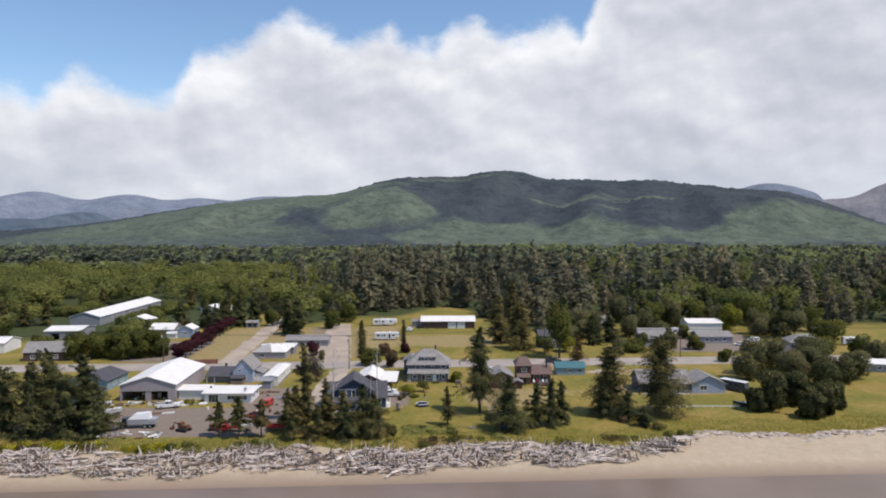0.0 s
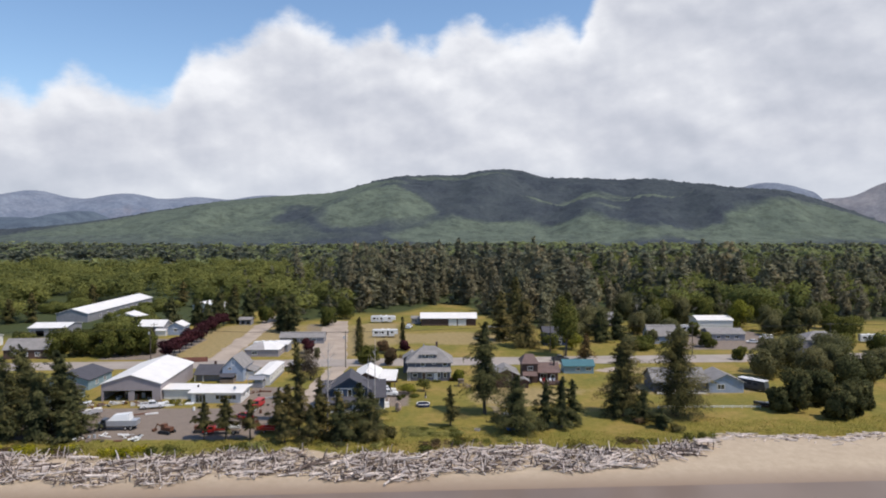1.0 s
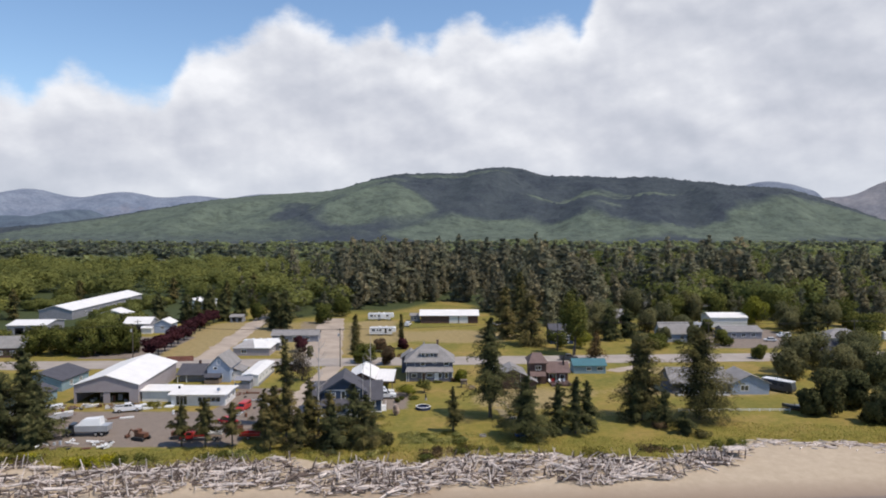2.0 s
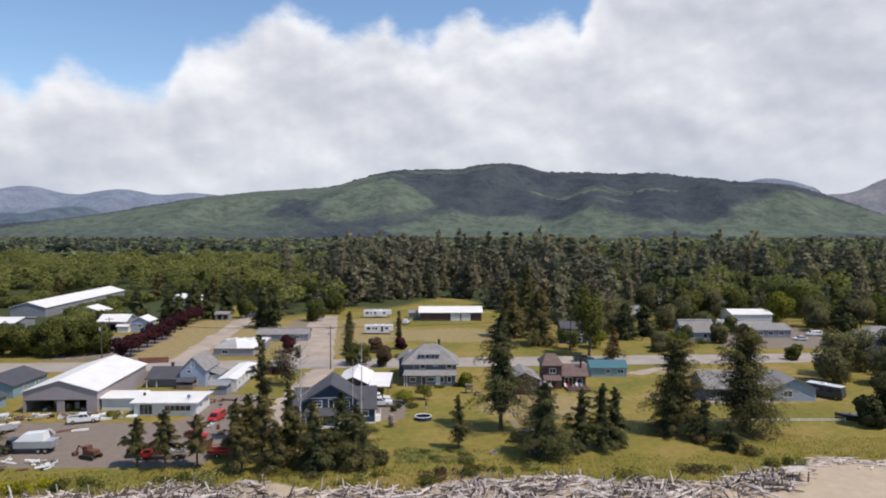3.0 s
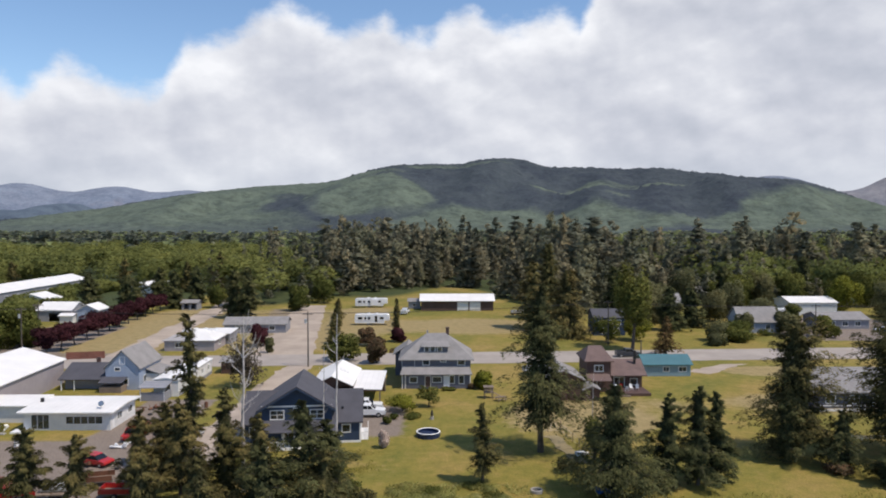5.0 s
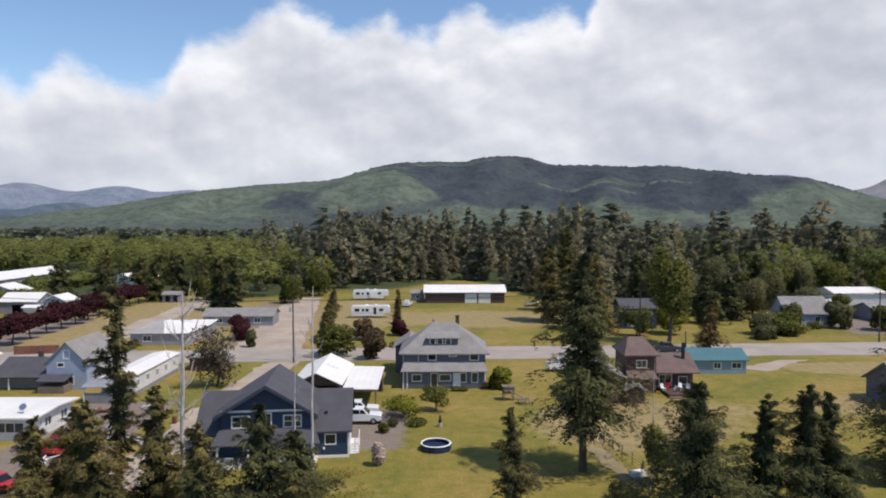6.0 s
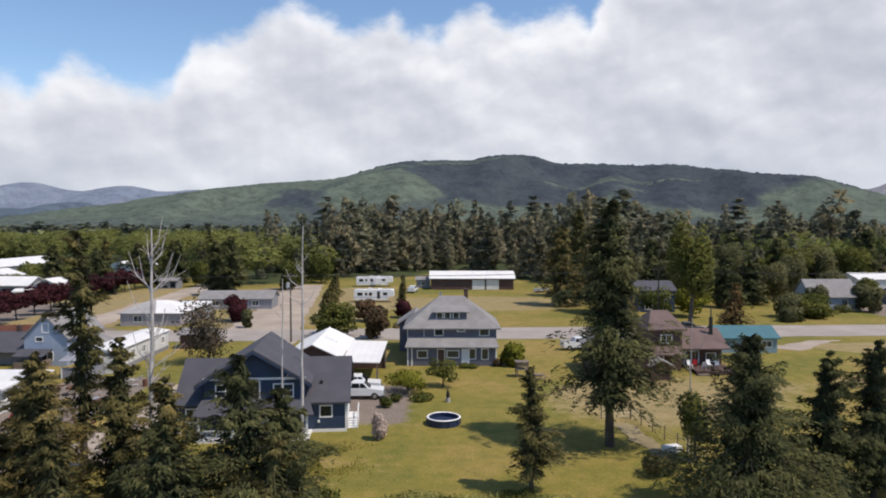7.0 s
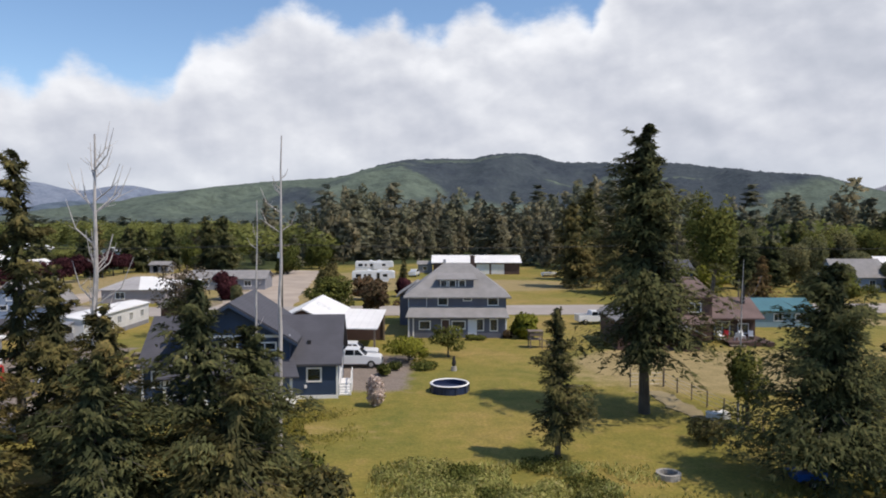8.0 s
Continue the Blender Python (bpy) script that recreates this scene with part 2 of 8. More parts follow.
def window(parent, f, u, z, w, h, cols=2, rows=1, frame_mat=None, name="window"):
    """A window or glazed door: frame as the part, its pane as the sub-part."""
    fm, b = frame_mat or M["trim"], 0.13
    bm = bmesh.new()
    ring = []
    for o in (-0.04, 0.05):
        for g in (b, 0.0):
            ring.append([bm.verts.new(f(uu, o, zz)) for uu, zz in ((u - w / 2 - g, z - g), (u + w / 2 + g, z - g), (u + w / 2 + g, z + h + g), (u - w / 2 - g, z + h + g))])
    for k in range(4):
        j = (k + 1) % 4
        for a, c in ((0, 1), (1, 3), (3, 2), (2, 0)):
            bm.faces.new((ring[a][k], ring[a][j], ring[c][j], ring[c][k]))
    frm = part(name, bm, fm, parent)
    for k in range(1, cols):
        bm = bmesh.new()
        uu = u - w / 2 + w * k / cols
        block(bm, f, uu - 0.04, uu + 0.04, -0.05, 0.01, z, z + h)
        part("muntin", bm, fm, frm)
    for k in range(1, rows):
        bm = bmesh.new()
        zz = z + h * k / rows
        block(bm, f, u - w / 2, u + w / 2, -0.05, 0.012, zz - 0.035, zz + 0.035)
        part("muntin", bm, fm, frm)
    bm = bmesh.new()
    block(bm, f, u - w / 2, u + w / 2, -0.1, -0.07, z, z + h)
    part("pane", bm, M["glass"], frm).visible_shadow = False
    return frm


def door(parent, f, u, z, w, h, mat, name="door"):
    bm = bmesh.new()
    block(bm, f, u - w / 2, u + w / 2, -0.1, -0.03, z, z + h)
    d = part(name, bm, mat, parent)
    bm = bmesh.new()
    b = 0.1
    for a, c, e, g in ((u - w / 2 - b, u - w / 2, z, z + h), (u + w / 2, u + w / 2 + b, z, z + h), (u - w / 2 - b, u + w / 2 + b, z + h, z + h + b)):
        block(bm, f, a, c, -0.03, 0.04, e, g)
    part("door_frame", bm, M["trim"], d)
    return d


def gable_fill(bm, f, length, z0, rise, thick=0.16):
    c = ((-length / 2, z0), (length / 2, z0), (0, z0 + rise))
    v = [bm.verts.new(f(u, o, z)) for o in (0, -thick) for u, z in c]
    bm.faces.new(v[:3])
    bm.faces.new(v[5:2:-1])
    for i in range(3):
        j = (i + 1) % 3
        bm.faces.new((v[i], v[i + 3], v[j + 3], v[j]))


def house_body(parent, w, d, eave, rise, axis, wall, roof, openings=(), over=0.45, thick=0.2, hip_ridge=None, trim=True, name="wall", roof_name="roof"):
    """Walls with real openings, a gabled (axis x or y) or hipped roof, windows and doors.
    openings: face, along, sill, width, height, kind (w window, d door), columns."""
    bm = bmesh.new()
    for face in ("front", "back", "left", "right"):
        f = place_on(face, w, d)
        length = w if face in ("front", "back") else d - 0.32
        wall_sheet(bm, f, length, eave, [(o[1], o[2], o[3], o[4]) for o in openings if o[0] == face])
        if hip_ridge is None and rise > 0 and (axis == "x") == (face in ("left", "right")):
            gable_fill(bm, f, d if axis == "x" else w, eave, rise)
    part(name, bm, wall, parent)
    bm = bmesh.new()
    X, v = w / 2 + over, over
    if hip_ridge is not None:
        k = hip_ridge / 2
        slope = rise / (d / 2)
        e = eave - slope * v + thick
        r = eave + rise + thick
        if axis == "x":
            A, B = (-k, d / 2, r), (k, d / 2, r)
            slab(bm, [(-X, -v, e), (X, -v, e), B, A], thick)
            slab(bm, [(X, d + v, e), (-X, d + v, e), A, B], thick)
            slab(bm, [(X, -v, e), (X, d + v, e), B], thick)
            slab(bm, [(-X, d + v, e), (-X, -v, e), A], thick)
        else:
            A, B = (0, d / 2 - k, r), (0, d / 2 + k, r)
            slab(bm, [(-X, -v, e), (X, -v, e), A], thick)
            slab(bm, [(X, d + v, e), (-X, d + v, e), B], thick)
            slab(bm, [(X, -v, e), (X, d + v, e), B, A], thick)
            slab(bm, [(-X, d + v, e), (-X, -v, e), A, B], thick)
    elif axis == "x":
        e, r = eave - rise / (d / 2) * v + thick, eave + rise + thick
        slab(bm, [(-X, -v, e), (X, -v, e), (X, d / 2, r), (-X, d / 2, r)], thick)
        slab(bm, [(X, d + v, e), (-X, d + v, e), (-X, d / 2, r), (X, d / 2, r)], thick)
    else:
        e, r = eave - rise / (w / 2) * v + thick, eave + rise + thick
        slab(bm, [(-X, d + v, e), (-X, -v, e), (0, -v, r), (0, d + v, r)], thick)
        slab(bm, [(X, -v, e), (X, d + v, e), (0, d + v, r), (0, -v, r)], thick)
    part(roof_name, bm, roof, parent)
    for o in openings:
        f = place_on(o[0], w, d)
        if o[5] == "w":
            window(parent, f, o[1], o[2], o[3], o[4], o[6] if len(o) > 6 else 2)
        elif o[5] == "d":
            door(parent, f, o[1], o[2], o[3], o[4], o[6] if len(o) > 6 else M["trim"])


def raw_mesh(name, verts, faces, mat, parent=None, tone=None, normals=None):
    """A mesh from arrays of triangles or quads."""
    me = bpy.data.meshes.new(name)
    verts, faces = np.asarray(verts, dtype=np.float32), np.asarray(faces, dtype=np.int32)
    n, k = faces.shape
    me.vertices.add(len(verts))
    me.vertices.foreach_set("co", verts.ravel())
    me.loops.add(n * k)
    me.loops.foreach_set("vertex_index", faces.ravel())
    me.polygons.add(n)
    me.polygons.foreach_set("loop_start", np.arange(n, dtype=np.int32) * k)
    me.polygons.foreach_set("loop_total", np.full(n, k, dtype=np.int32))
    me.update(calc_edges=True)
    me.materials.append(mat)
    if tone is not None:
        att = me.attributes.new("tone", "FLOAT", "POINT")
        att.data.foreach_set("value", np.repeat(np.asarray(tone, dtype=np.float32), len(verts) // len(tone)))
    if normals is not None:
        me.polygons.foreach_set("use_smooth", np.ones(n, dtype=bool))
        me.normals_split_custom_set_from_vertices(normals)
    ob = new(name, me)
    if parent is not None:
        ob.parent = parent
    return ob


# ---- plants ----
def sprays(rng, centres, size, up=0.35, stretch=1.8, axis=None, face=None):
    """One pointed leaf spray at each centre; returns vertices and triangles."""
    n = len(centres)
    a = rng.normal(size=(n, 3)) if axis is None else axis + rng.normal(size=(n, 3)) * 0.45
    a /= np.linalg.norm(a, axis=1)[:, None] + 1e-9
    nrm = rng.normal(size=(n, 3)) + np.array([0, 0, up * 3]) if face is None else face + rng.normal(size=(n, 3)) * 0.3
    b = np.cross(nrm, a)
    b /= np.linalg.norm(b, axis=1)[:, None] + 1e-9
    s = size * rng.uniform(0.6, 1.4, (n, 1))
    v = np.stack([centres - a * s * stretch / 2 + b * s / 2, centres + a * s * stretch / 2, centres - a * s * stretch / 2 - b * s / 2], 1)
    return v.reshape(-1, 3), np.arange(3 * n).reshape(n, 3)


def conifer_points(rng, h, r, base, whorls, per, clumps, shape=0.9, droop=0.25, gaps=0.25, rag=(0.6, 1.12), lobes=0.35):
    """Spray centres and their outward directions along drooping branches."""
    pts, dirs, ends = [], [], []
    w = rng.uniform(0, math.tau, 6)
    swell = lambda f, a: math.sin(a + w[0] + 5 * f) + 0.8 * math.sin(2 * a + w[1] - 9 * f) + 0.7 * math.sin(17 * f + w[2] + a) + 0.6 * math.sin(29 * f + w[3] - 2 * a)
    for i in range(whorls):
        f = (i + rng.uniform(0, 0.8)) / whorls
        z = base + (h - base) * f
        for _ in range(per):
            if rng.random() < gaps * 0.6:
                continue
            ang = rng.uniform(0, math.tau)
            lobe = swell(f, ang)
            if lobe < -1.3 and rng.random() < lobes * 1.4:
                continue
            reach = r * (1 - f) ** shape * min(1.32, max(0.35, 1 + lobes * 0.6 * lobe)) * (0.5 + 0.5 * min(1, f / 0.16)) * rng.uniform(*rag) + 0.15 * r * (1 - f) + min(0.12, 0.012 * h)
            k = max(3, int(clumps * (0.3 + reach / r)))
            out = np.array([math.cos(ang), math.sin(ang), 0.0])
            side = np.array([-out[1], out[0], 0.0])
            # tufts along the bough, each a flat pad of twigs that hangs at its rim
            m = 1 + int(2.6 * reach / r + rng.random())
            cs, cw = np.sqrt(rng.uniform(0.06, 1, m)), rng.normal(size=m) * 0.2
            pick = rng.integers(0, m, k)
            pad = 0.2 * r ** 0.4 * reach ** 0.6
            du, dw = np.clip(rng.normal(size=k), -1.5, 1.5) * pad * 0.75, np.clip(rng.normal(size=k), -1.5, 1.5) * pad * 0.6
            along = np.clip(cs[pick] * reach + du, 0.02 * reach, 1.12 * reach)
            s = along / reach
            wid = 0.8 * cw[pick] * reach * (0.4 + cs[pick]) * (1.2 - 0.7 * cs[pick]) + dw
            rise = rng.uniform(-0.16, 0.16)
            lift = (rng.normal(size=m) * 0.07 * reach)[pick]
            zz = z + reach * ((0.14 + 0.75 * f * f + rise) * s - droop * (1 - 0.6 * f) * s * s) + lift - (0.4 * du * du + 0.5 * dw * dw) / pad - np.where(rng.random(k) < 0.3, rng.exponential(0.3 * pad, k), 0.0)
            p = out * along[:, None] + side * wid[:, None]
            p[:, 2] += zz
            pts.append(p)
            dirs.append(np.tile(out + np.array([0, 0, -0.15]), (k, 1)) + side * (wid / (reach * 0.2))[:, None] * 0.6)
            ends.append((z, out, reach, reach * ((0.14 + 0.75 * f * f + rise) * 0.9 - droop * (1 - 0.6 * f) * 0.81)))
    return np.concatenate(pts), np.concatenate(dirs), ends


def bough_face(d):
    """Sprays lie on their boughs: mostly upward, a little outward."""
    return d * np.array([0.75, 0.75, 0.0]) + np.array([0, 0, 0.65])


def trunk_mesh(h, r0, lean=(0, 0), ends=(), seed=0, sides=7, stubs=0):
    rng = random.Random(seed)
    bm = bmesh.new()
    n, last = 6, Vector((0, 0, -0.25))
    for k in range(n):
        f = (k + 1) / n
        nxt = Vector((lean[0] * f * f + rng.uniform(-1, 1) * 0.02 * h * 0.3, lean[1] * f * f + rng.uniform(-1, 1) * 0.006 * h, h * f * 0.97))
        rod(bm, last, nxt, r0 * (1.15 if k == 0 else 1 - 0.9 * k / n), r0 * (1 - 0.9 * (k + 1) / n) + 0.015, sides)
        last = nxt
    for z, out, reach, fall in list(ends)[:: max(1, len(ends) // 90)] if ends else ():
        g = (z / h) ** 2
        a = Vector((lean[0] * g, lean[1] * g, z))
        c = a + Vector(out) * reach * 0.5 + Vector((0, 0, 0.5 * fall + 0.04 * reach))
        rod(bm, a, c, 0.035 + 0.006 * reach, 0.022, 4)
        rod(bm, c, a + Vector(out) * reach * 0.92 + Vector((0, 0, fall)), 0.022, 0.009, 3)
    return bm


def conifer(x, y, h, r, seed, base=0.08, whorls=30, per=5, clumps=12, size=0.42, label="", group="", shape=0.9, droop=0.25, gaps=0.25, mat=None, category="tree", trunk_r=None, lean=(0, 0), dense=2.4, rag=(0.6, 1.12), lobes=0.45):
    rng = np.random.default_rng(seed)
    t = thing("spruce_tree", x, y, 0, rng.uniform(0, 360), label, category, group)
    p, d, ends = conifer_points(rng, h, r, h * base, whorls, per, int(clumps * dense), shape, droop, gaps, rag, lobes)
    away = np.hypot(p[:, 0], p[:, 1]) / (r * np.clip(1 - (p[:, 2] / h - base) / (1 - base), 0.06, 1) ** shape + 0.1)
    # paler tips; sprays nearer the trunk darkened as painted inner shade
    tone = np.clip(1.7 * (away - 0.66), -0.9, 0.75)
    size = np.full((len(p), 1), size * 0.98 / dense ** 0.55)
    n = int(0.1 * len(p))
    g, a = rng.uniform(0, 0.93, n), rng.uniform(0, math.tau, n)
    reach = r * (1 - g) ** shape * np.minimum(1, 0.5 + 3 * g) * np.sqrt(rng.uniform(0, 0.3, n))
    inner = np.stack([reach * np.cos(a), reach * np.sin(a), h * (base + (1 - base) * g)], 1)
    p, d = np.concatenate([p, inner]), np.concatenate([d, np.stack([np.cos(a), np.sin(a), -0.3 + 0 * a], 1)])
    # filler sprays coloured dark to stand for the crown's shaded interior
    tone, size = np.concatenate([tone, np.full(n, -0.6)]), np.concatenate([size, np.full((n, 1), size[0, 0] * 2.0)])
    f = (p[:, 2] / h) ** 2
    p[:, 0] += lean[0] * f
    p[:, 1] += lean[1] * f
    v, q = sprays(rng, p, size, stretch=2.7, axis=d + np.array([0, 0, -0.2]), face=bough_face(d) * 1.3)
    nv = np.repeat(d * np.array([0.9, 0.9, 0.0]) + np.array([0, 0, 0.5]) + rng.normal(size=d.shape) * 0.15, 3, 0)
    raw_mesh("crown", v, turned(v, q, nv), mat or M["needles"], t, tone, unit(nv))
    part("trunk", trunk_mesh(h, trunk_r or (0.012 * h + 0.08), lean, ends, seed), M["bark"], t)
    return t


def leaf_cloud(rng, lumps, count, size):
    """Sprays spread through the outer shells of several lumps (centre, radii)."""
    pts, out = [], []
    tot = sum(l[3] * l[4] for l in lumps)
    for cx, cy, cz, rr, rz in lumps:
        k = max(8, int(count * rr * rz / tot))
        d = rng.normal(size=(k, 3))
        d /= np.linalg.norm(d, axis=1)[:, None]
        s = rng.uniform(0.55, 1.08, (k, 1)) ** 0.6
        pts.append(np.array([cx, cy, cz]) + d * s * np.array([rr, rr, rz]))
        out.append(d + np.array([0, 0, 0.35]))
    return sprays(rng, np.concatenate(pts), size, stretch=1.3, face=np.concatenate(out))


def broadleaf(x, y, h, r, seed, mat="leaves", clear=0.25, lumps=9, count=2600, size=0.36, name="broadleaf_tree", label="", category="tree", group="", trunk_r=None, low=0.25, lump=(0.32, 0.55)):
    rng = np.random.default_rng(seed)
    t = thing(name, x, y, 0, 0, label, category, group)
    ls = []
    for k in range(lumps):
        a, q = rng.uniform(0, math.tau), math.sqrt(rng.uniform(0, 1)) * 0.62 * r
        z = h * (clear + (1 - clear) * rng.uniform(low, 0.82))
        ls.append((q * math.cos(a), q * math.sin(a), z, r * rng.uniform(*lump), (h * (1 - clear)) * 0.5 * rng.uniform(*lump)))
    v, q = leaf_cloud(rng, ls, count, size)
    v[:, 2] = np.maximum(v[:, 2], 0.05)
    nv = (v - np.array([0.0, 0.0, 0.4 * h])) / np.array([r, r, 0.6 * h]) + np.repeat(rng.normal(size=(len(q), 3)) * 0.22, 3, 0)
    raw_mesh("crown", v, turned(v, q, nv), M[mat], t, None, unit(nv))
    bm = bmesh.new()
    tr = trunk_r or 0.02 * h + 0.06
    top = Vector((rng.normal() * 0.03 * h, rng.normal() * 0.03 * h, h * (clear + 0.15)))
    rod(bm, (0, 0, -0.2), top, tr, tr * 0.6, 7)
    for l in ls:
        rod(bm, top * rng.uniform(0.7, 1.0), (l[0] * 0.9, l[1] * 0.9, l[2]), tr * 0.4, 0.02, 5)
    part("trunk", bm, M["bark"], t)
    return t


def bush(x, y, w, d, h, seed, mat="leaves", count=700, size=0.3, label="", group="", name="shrub", z=0.0):
    rng = np.random.default_rng(seed)
    ls = [(rng.uniform(-0.32, 0.32) * w, rng.uniform(-0.32, 0.32) * d, h * rng.uniform(0.3, 0.62), 0.28 * min(w, d) + 0.1 * max(w, d) * rng.random(), h * 0.36) for _ in range(6)]
    v, q = leaf_cloud(rng, ls, count, size)
    v[:, 2] = np.clip(v[:, 2], 0.0, h * 1.05)
    nv = v / np.array([w / 2, d / 2, h]) + np.repeat(rng.normal(size=(len(q), 3)) * 0.35, 3, 0)
    ob = raw_mesh(name, v, turned(v, q, nv), M[mat], None, None, unit(nv))
    ob.matrix_basis = pose(x, y, z)
    return tagged(ob, label, "shrub", group)


# ---- ground ----
def beach_edge(x):
    """North limit of the beach, where turf begins."""
    return 153.5 + 0.055 * x + 1.6 * math.sin(x * 0.13) + 0.9 * math.sin(x * 0.41 + 1)


def ground_height(x, y):
    e = beach_edge(x)
    s = min(1, max(0, (156.5 + 0.055 * x - y) / 28))
    z = -2.2 * s * s * (3 - 2 * s)
    if e < y < e + 7:
        z += 0.3 * math.sin(math.pi * (y - e) / 7) ** 2 * (1 + 0.4 * math.sin(x * 0.21))
    if y > 700:
        z += 0.004 * (y - 700)
    return z


def smooth(a, b, v):
    s = np.clip((v - a) / (b - a), 0, 1)
    return s * s * (3 - 2 * s)


GX = np.concatenate([[-4900, -3500, -2400, -1600, -1000, -700, -500, -380, -300, -250, -210, -180, -160], np.arange(-145, 146, 1.6), [160, 180, 210, 250, 300, 380, 500, 700, 1000, 1600, 2400, 3500, 4900]])
GY = np.concatenate([[-4800, -3000, -1500, -600, -200, 0, 60, 100], np.arange(116, 300, 1.6), np.arange(300, 440, 5), [460, 500, 560, 640, 760, 900, 1100, 1400, 1800, 2400, 3200, 4800]])


def ground_material():
    m, t, p = nodes_of("ground_cover")
    pos = t.nodes.new("ShaderNodeNewGeometry").outputs["Position"]
    za = t.nodes.new("ShaderNodeAttribute")
    za.attribute_name = "cover"
    sep = t.nodes.new("ShaderNodeSeparateColor")
    t.links.new(za.outputs["Color"], sep.inputs[0])
    n1, n2, n3 = noise_of(t, pos, 0.06, 5.0), noise_of(t, pos, 0.55, 5.0, 0.7), noise_of(t, pos, 4.0, 3.0, 0.7)
    grass = ramp(t, n1, [(0.37, (0.132, 0.138, 0.026)), (0.5, (0.228, 0.187, 0.04)), (0.63, (0.335, 0.225, 0.078))])
    grass = mixed(t, 0.45, grass, ramp(t, n2, [(0.34, (0.107, 0.11, 0.02)), (0.52, (0.222, 0.182, 0.038)), (0.7, (0.345, 0.23, 0.085))]))
    grass = mixed(t, 1.0, grass, ramp(t, n3, [(0.3, (0.72, 0.75, 0.72)), (0.7, (1.25, 1.22, 1.2))]), "MULTIPLY")
    dry = mixed(t, 1.0, ramp(t, n2, [(0.3, (0.23, 0.18, 0.075)), (0.7, (0.35, 0.265, 0.125))]), ramp(t, n3, [(0.3, (0.8, 0.8, 0.8)), (0.7, (1.2, 1.2, 1.2))]), "MULTIPLY")
    sand = mixed(t, 0.5, ramp(t, n1, [(0.3, (0.39, 0.305, 0.21)), (0.7, (0.47, 0.38, 0.272))]), ramp(t, n2, [(0.3, (0.38, 0.31, 0.22)), (0.7, (0.55, 0.45, 0.34))]))
    gravel = mixed(t, 0.6, ramp(t, n2, [(0.3, (0.175, 0.137, 0.108)), (0.7, (0.285, 0.228, 0.183))]), ramp(t, n3, [(0.35, (0.125, 0.1, 0.08)), (0.65, (0.29, 0.24, 0.2))]))
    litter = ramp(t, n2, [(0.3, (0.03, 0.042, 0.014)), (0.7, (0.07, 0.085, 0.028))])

    def edge(channel, jitter=0.5):
        a = t.nodes.new("ShaderNodeMath")
        a.operation = "MULTIPLY_ADD"
        t.links.new(n2, a.inputs[0])
        a.inputs[1].default_value = jitter
        t.links.new(sep.outputs[channel], a.inputs[2])
        return ramp(t, a.outputs[0], [(0.42 + jitter / 2, (0, 0, 0)), (0.62 + jitter / 2, (1, 1, 1))])

    col = mixed(t, edge(2), grass, dry)
    col = mixed(t, edge(1), col, gravel)
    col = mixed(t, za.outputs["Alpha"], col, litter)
    col = mixed(t, edge(0, 0.35), col, sand)
    wet = t.nodes.new("ShaderNodeSeparateXYZ")
    t.links.new(pos, wet.inputs[0])
    damp = t.nodes.new("ShaderNodeMapRange")
    damp.inputs[1].default_value, damp.inputs[2].default_value = -1.8, -1.0
    t.links.new(wet.outputs[2], damp.inputs[0])
    col = mixed(t, damp.outputs[0], (0.27, 0.195, 0.135), col)
    t.links.new(col, p.inputs["Base Color"])
    rr = t.nodes.new("ShaderNodeMapRange")
    rr.inputs[3].default_value, rr.inputs[4].default_value = 0.35, 0.95
    t.links.new(damp.outputs[0], rr.inputs[0])
    t.links.new(rr.outputs[0], p.inputs["Roughness"])
    p.inputs["Specular IOR Level"].default_value = 0.25
    bump(t, p, n3, 0.5, 0.12)
    return m


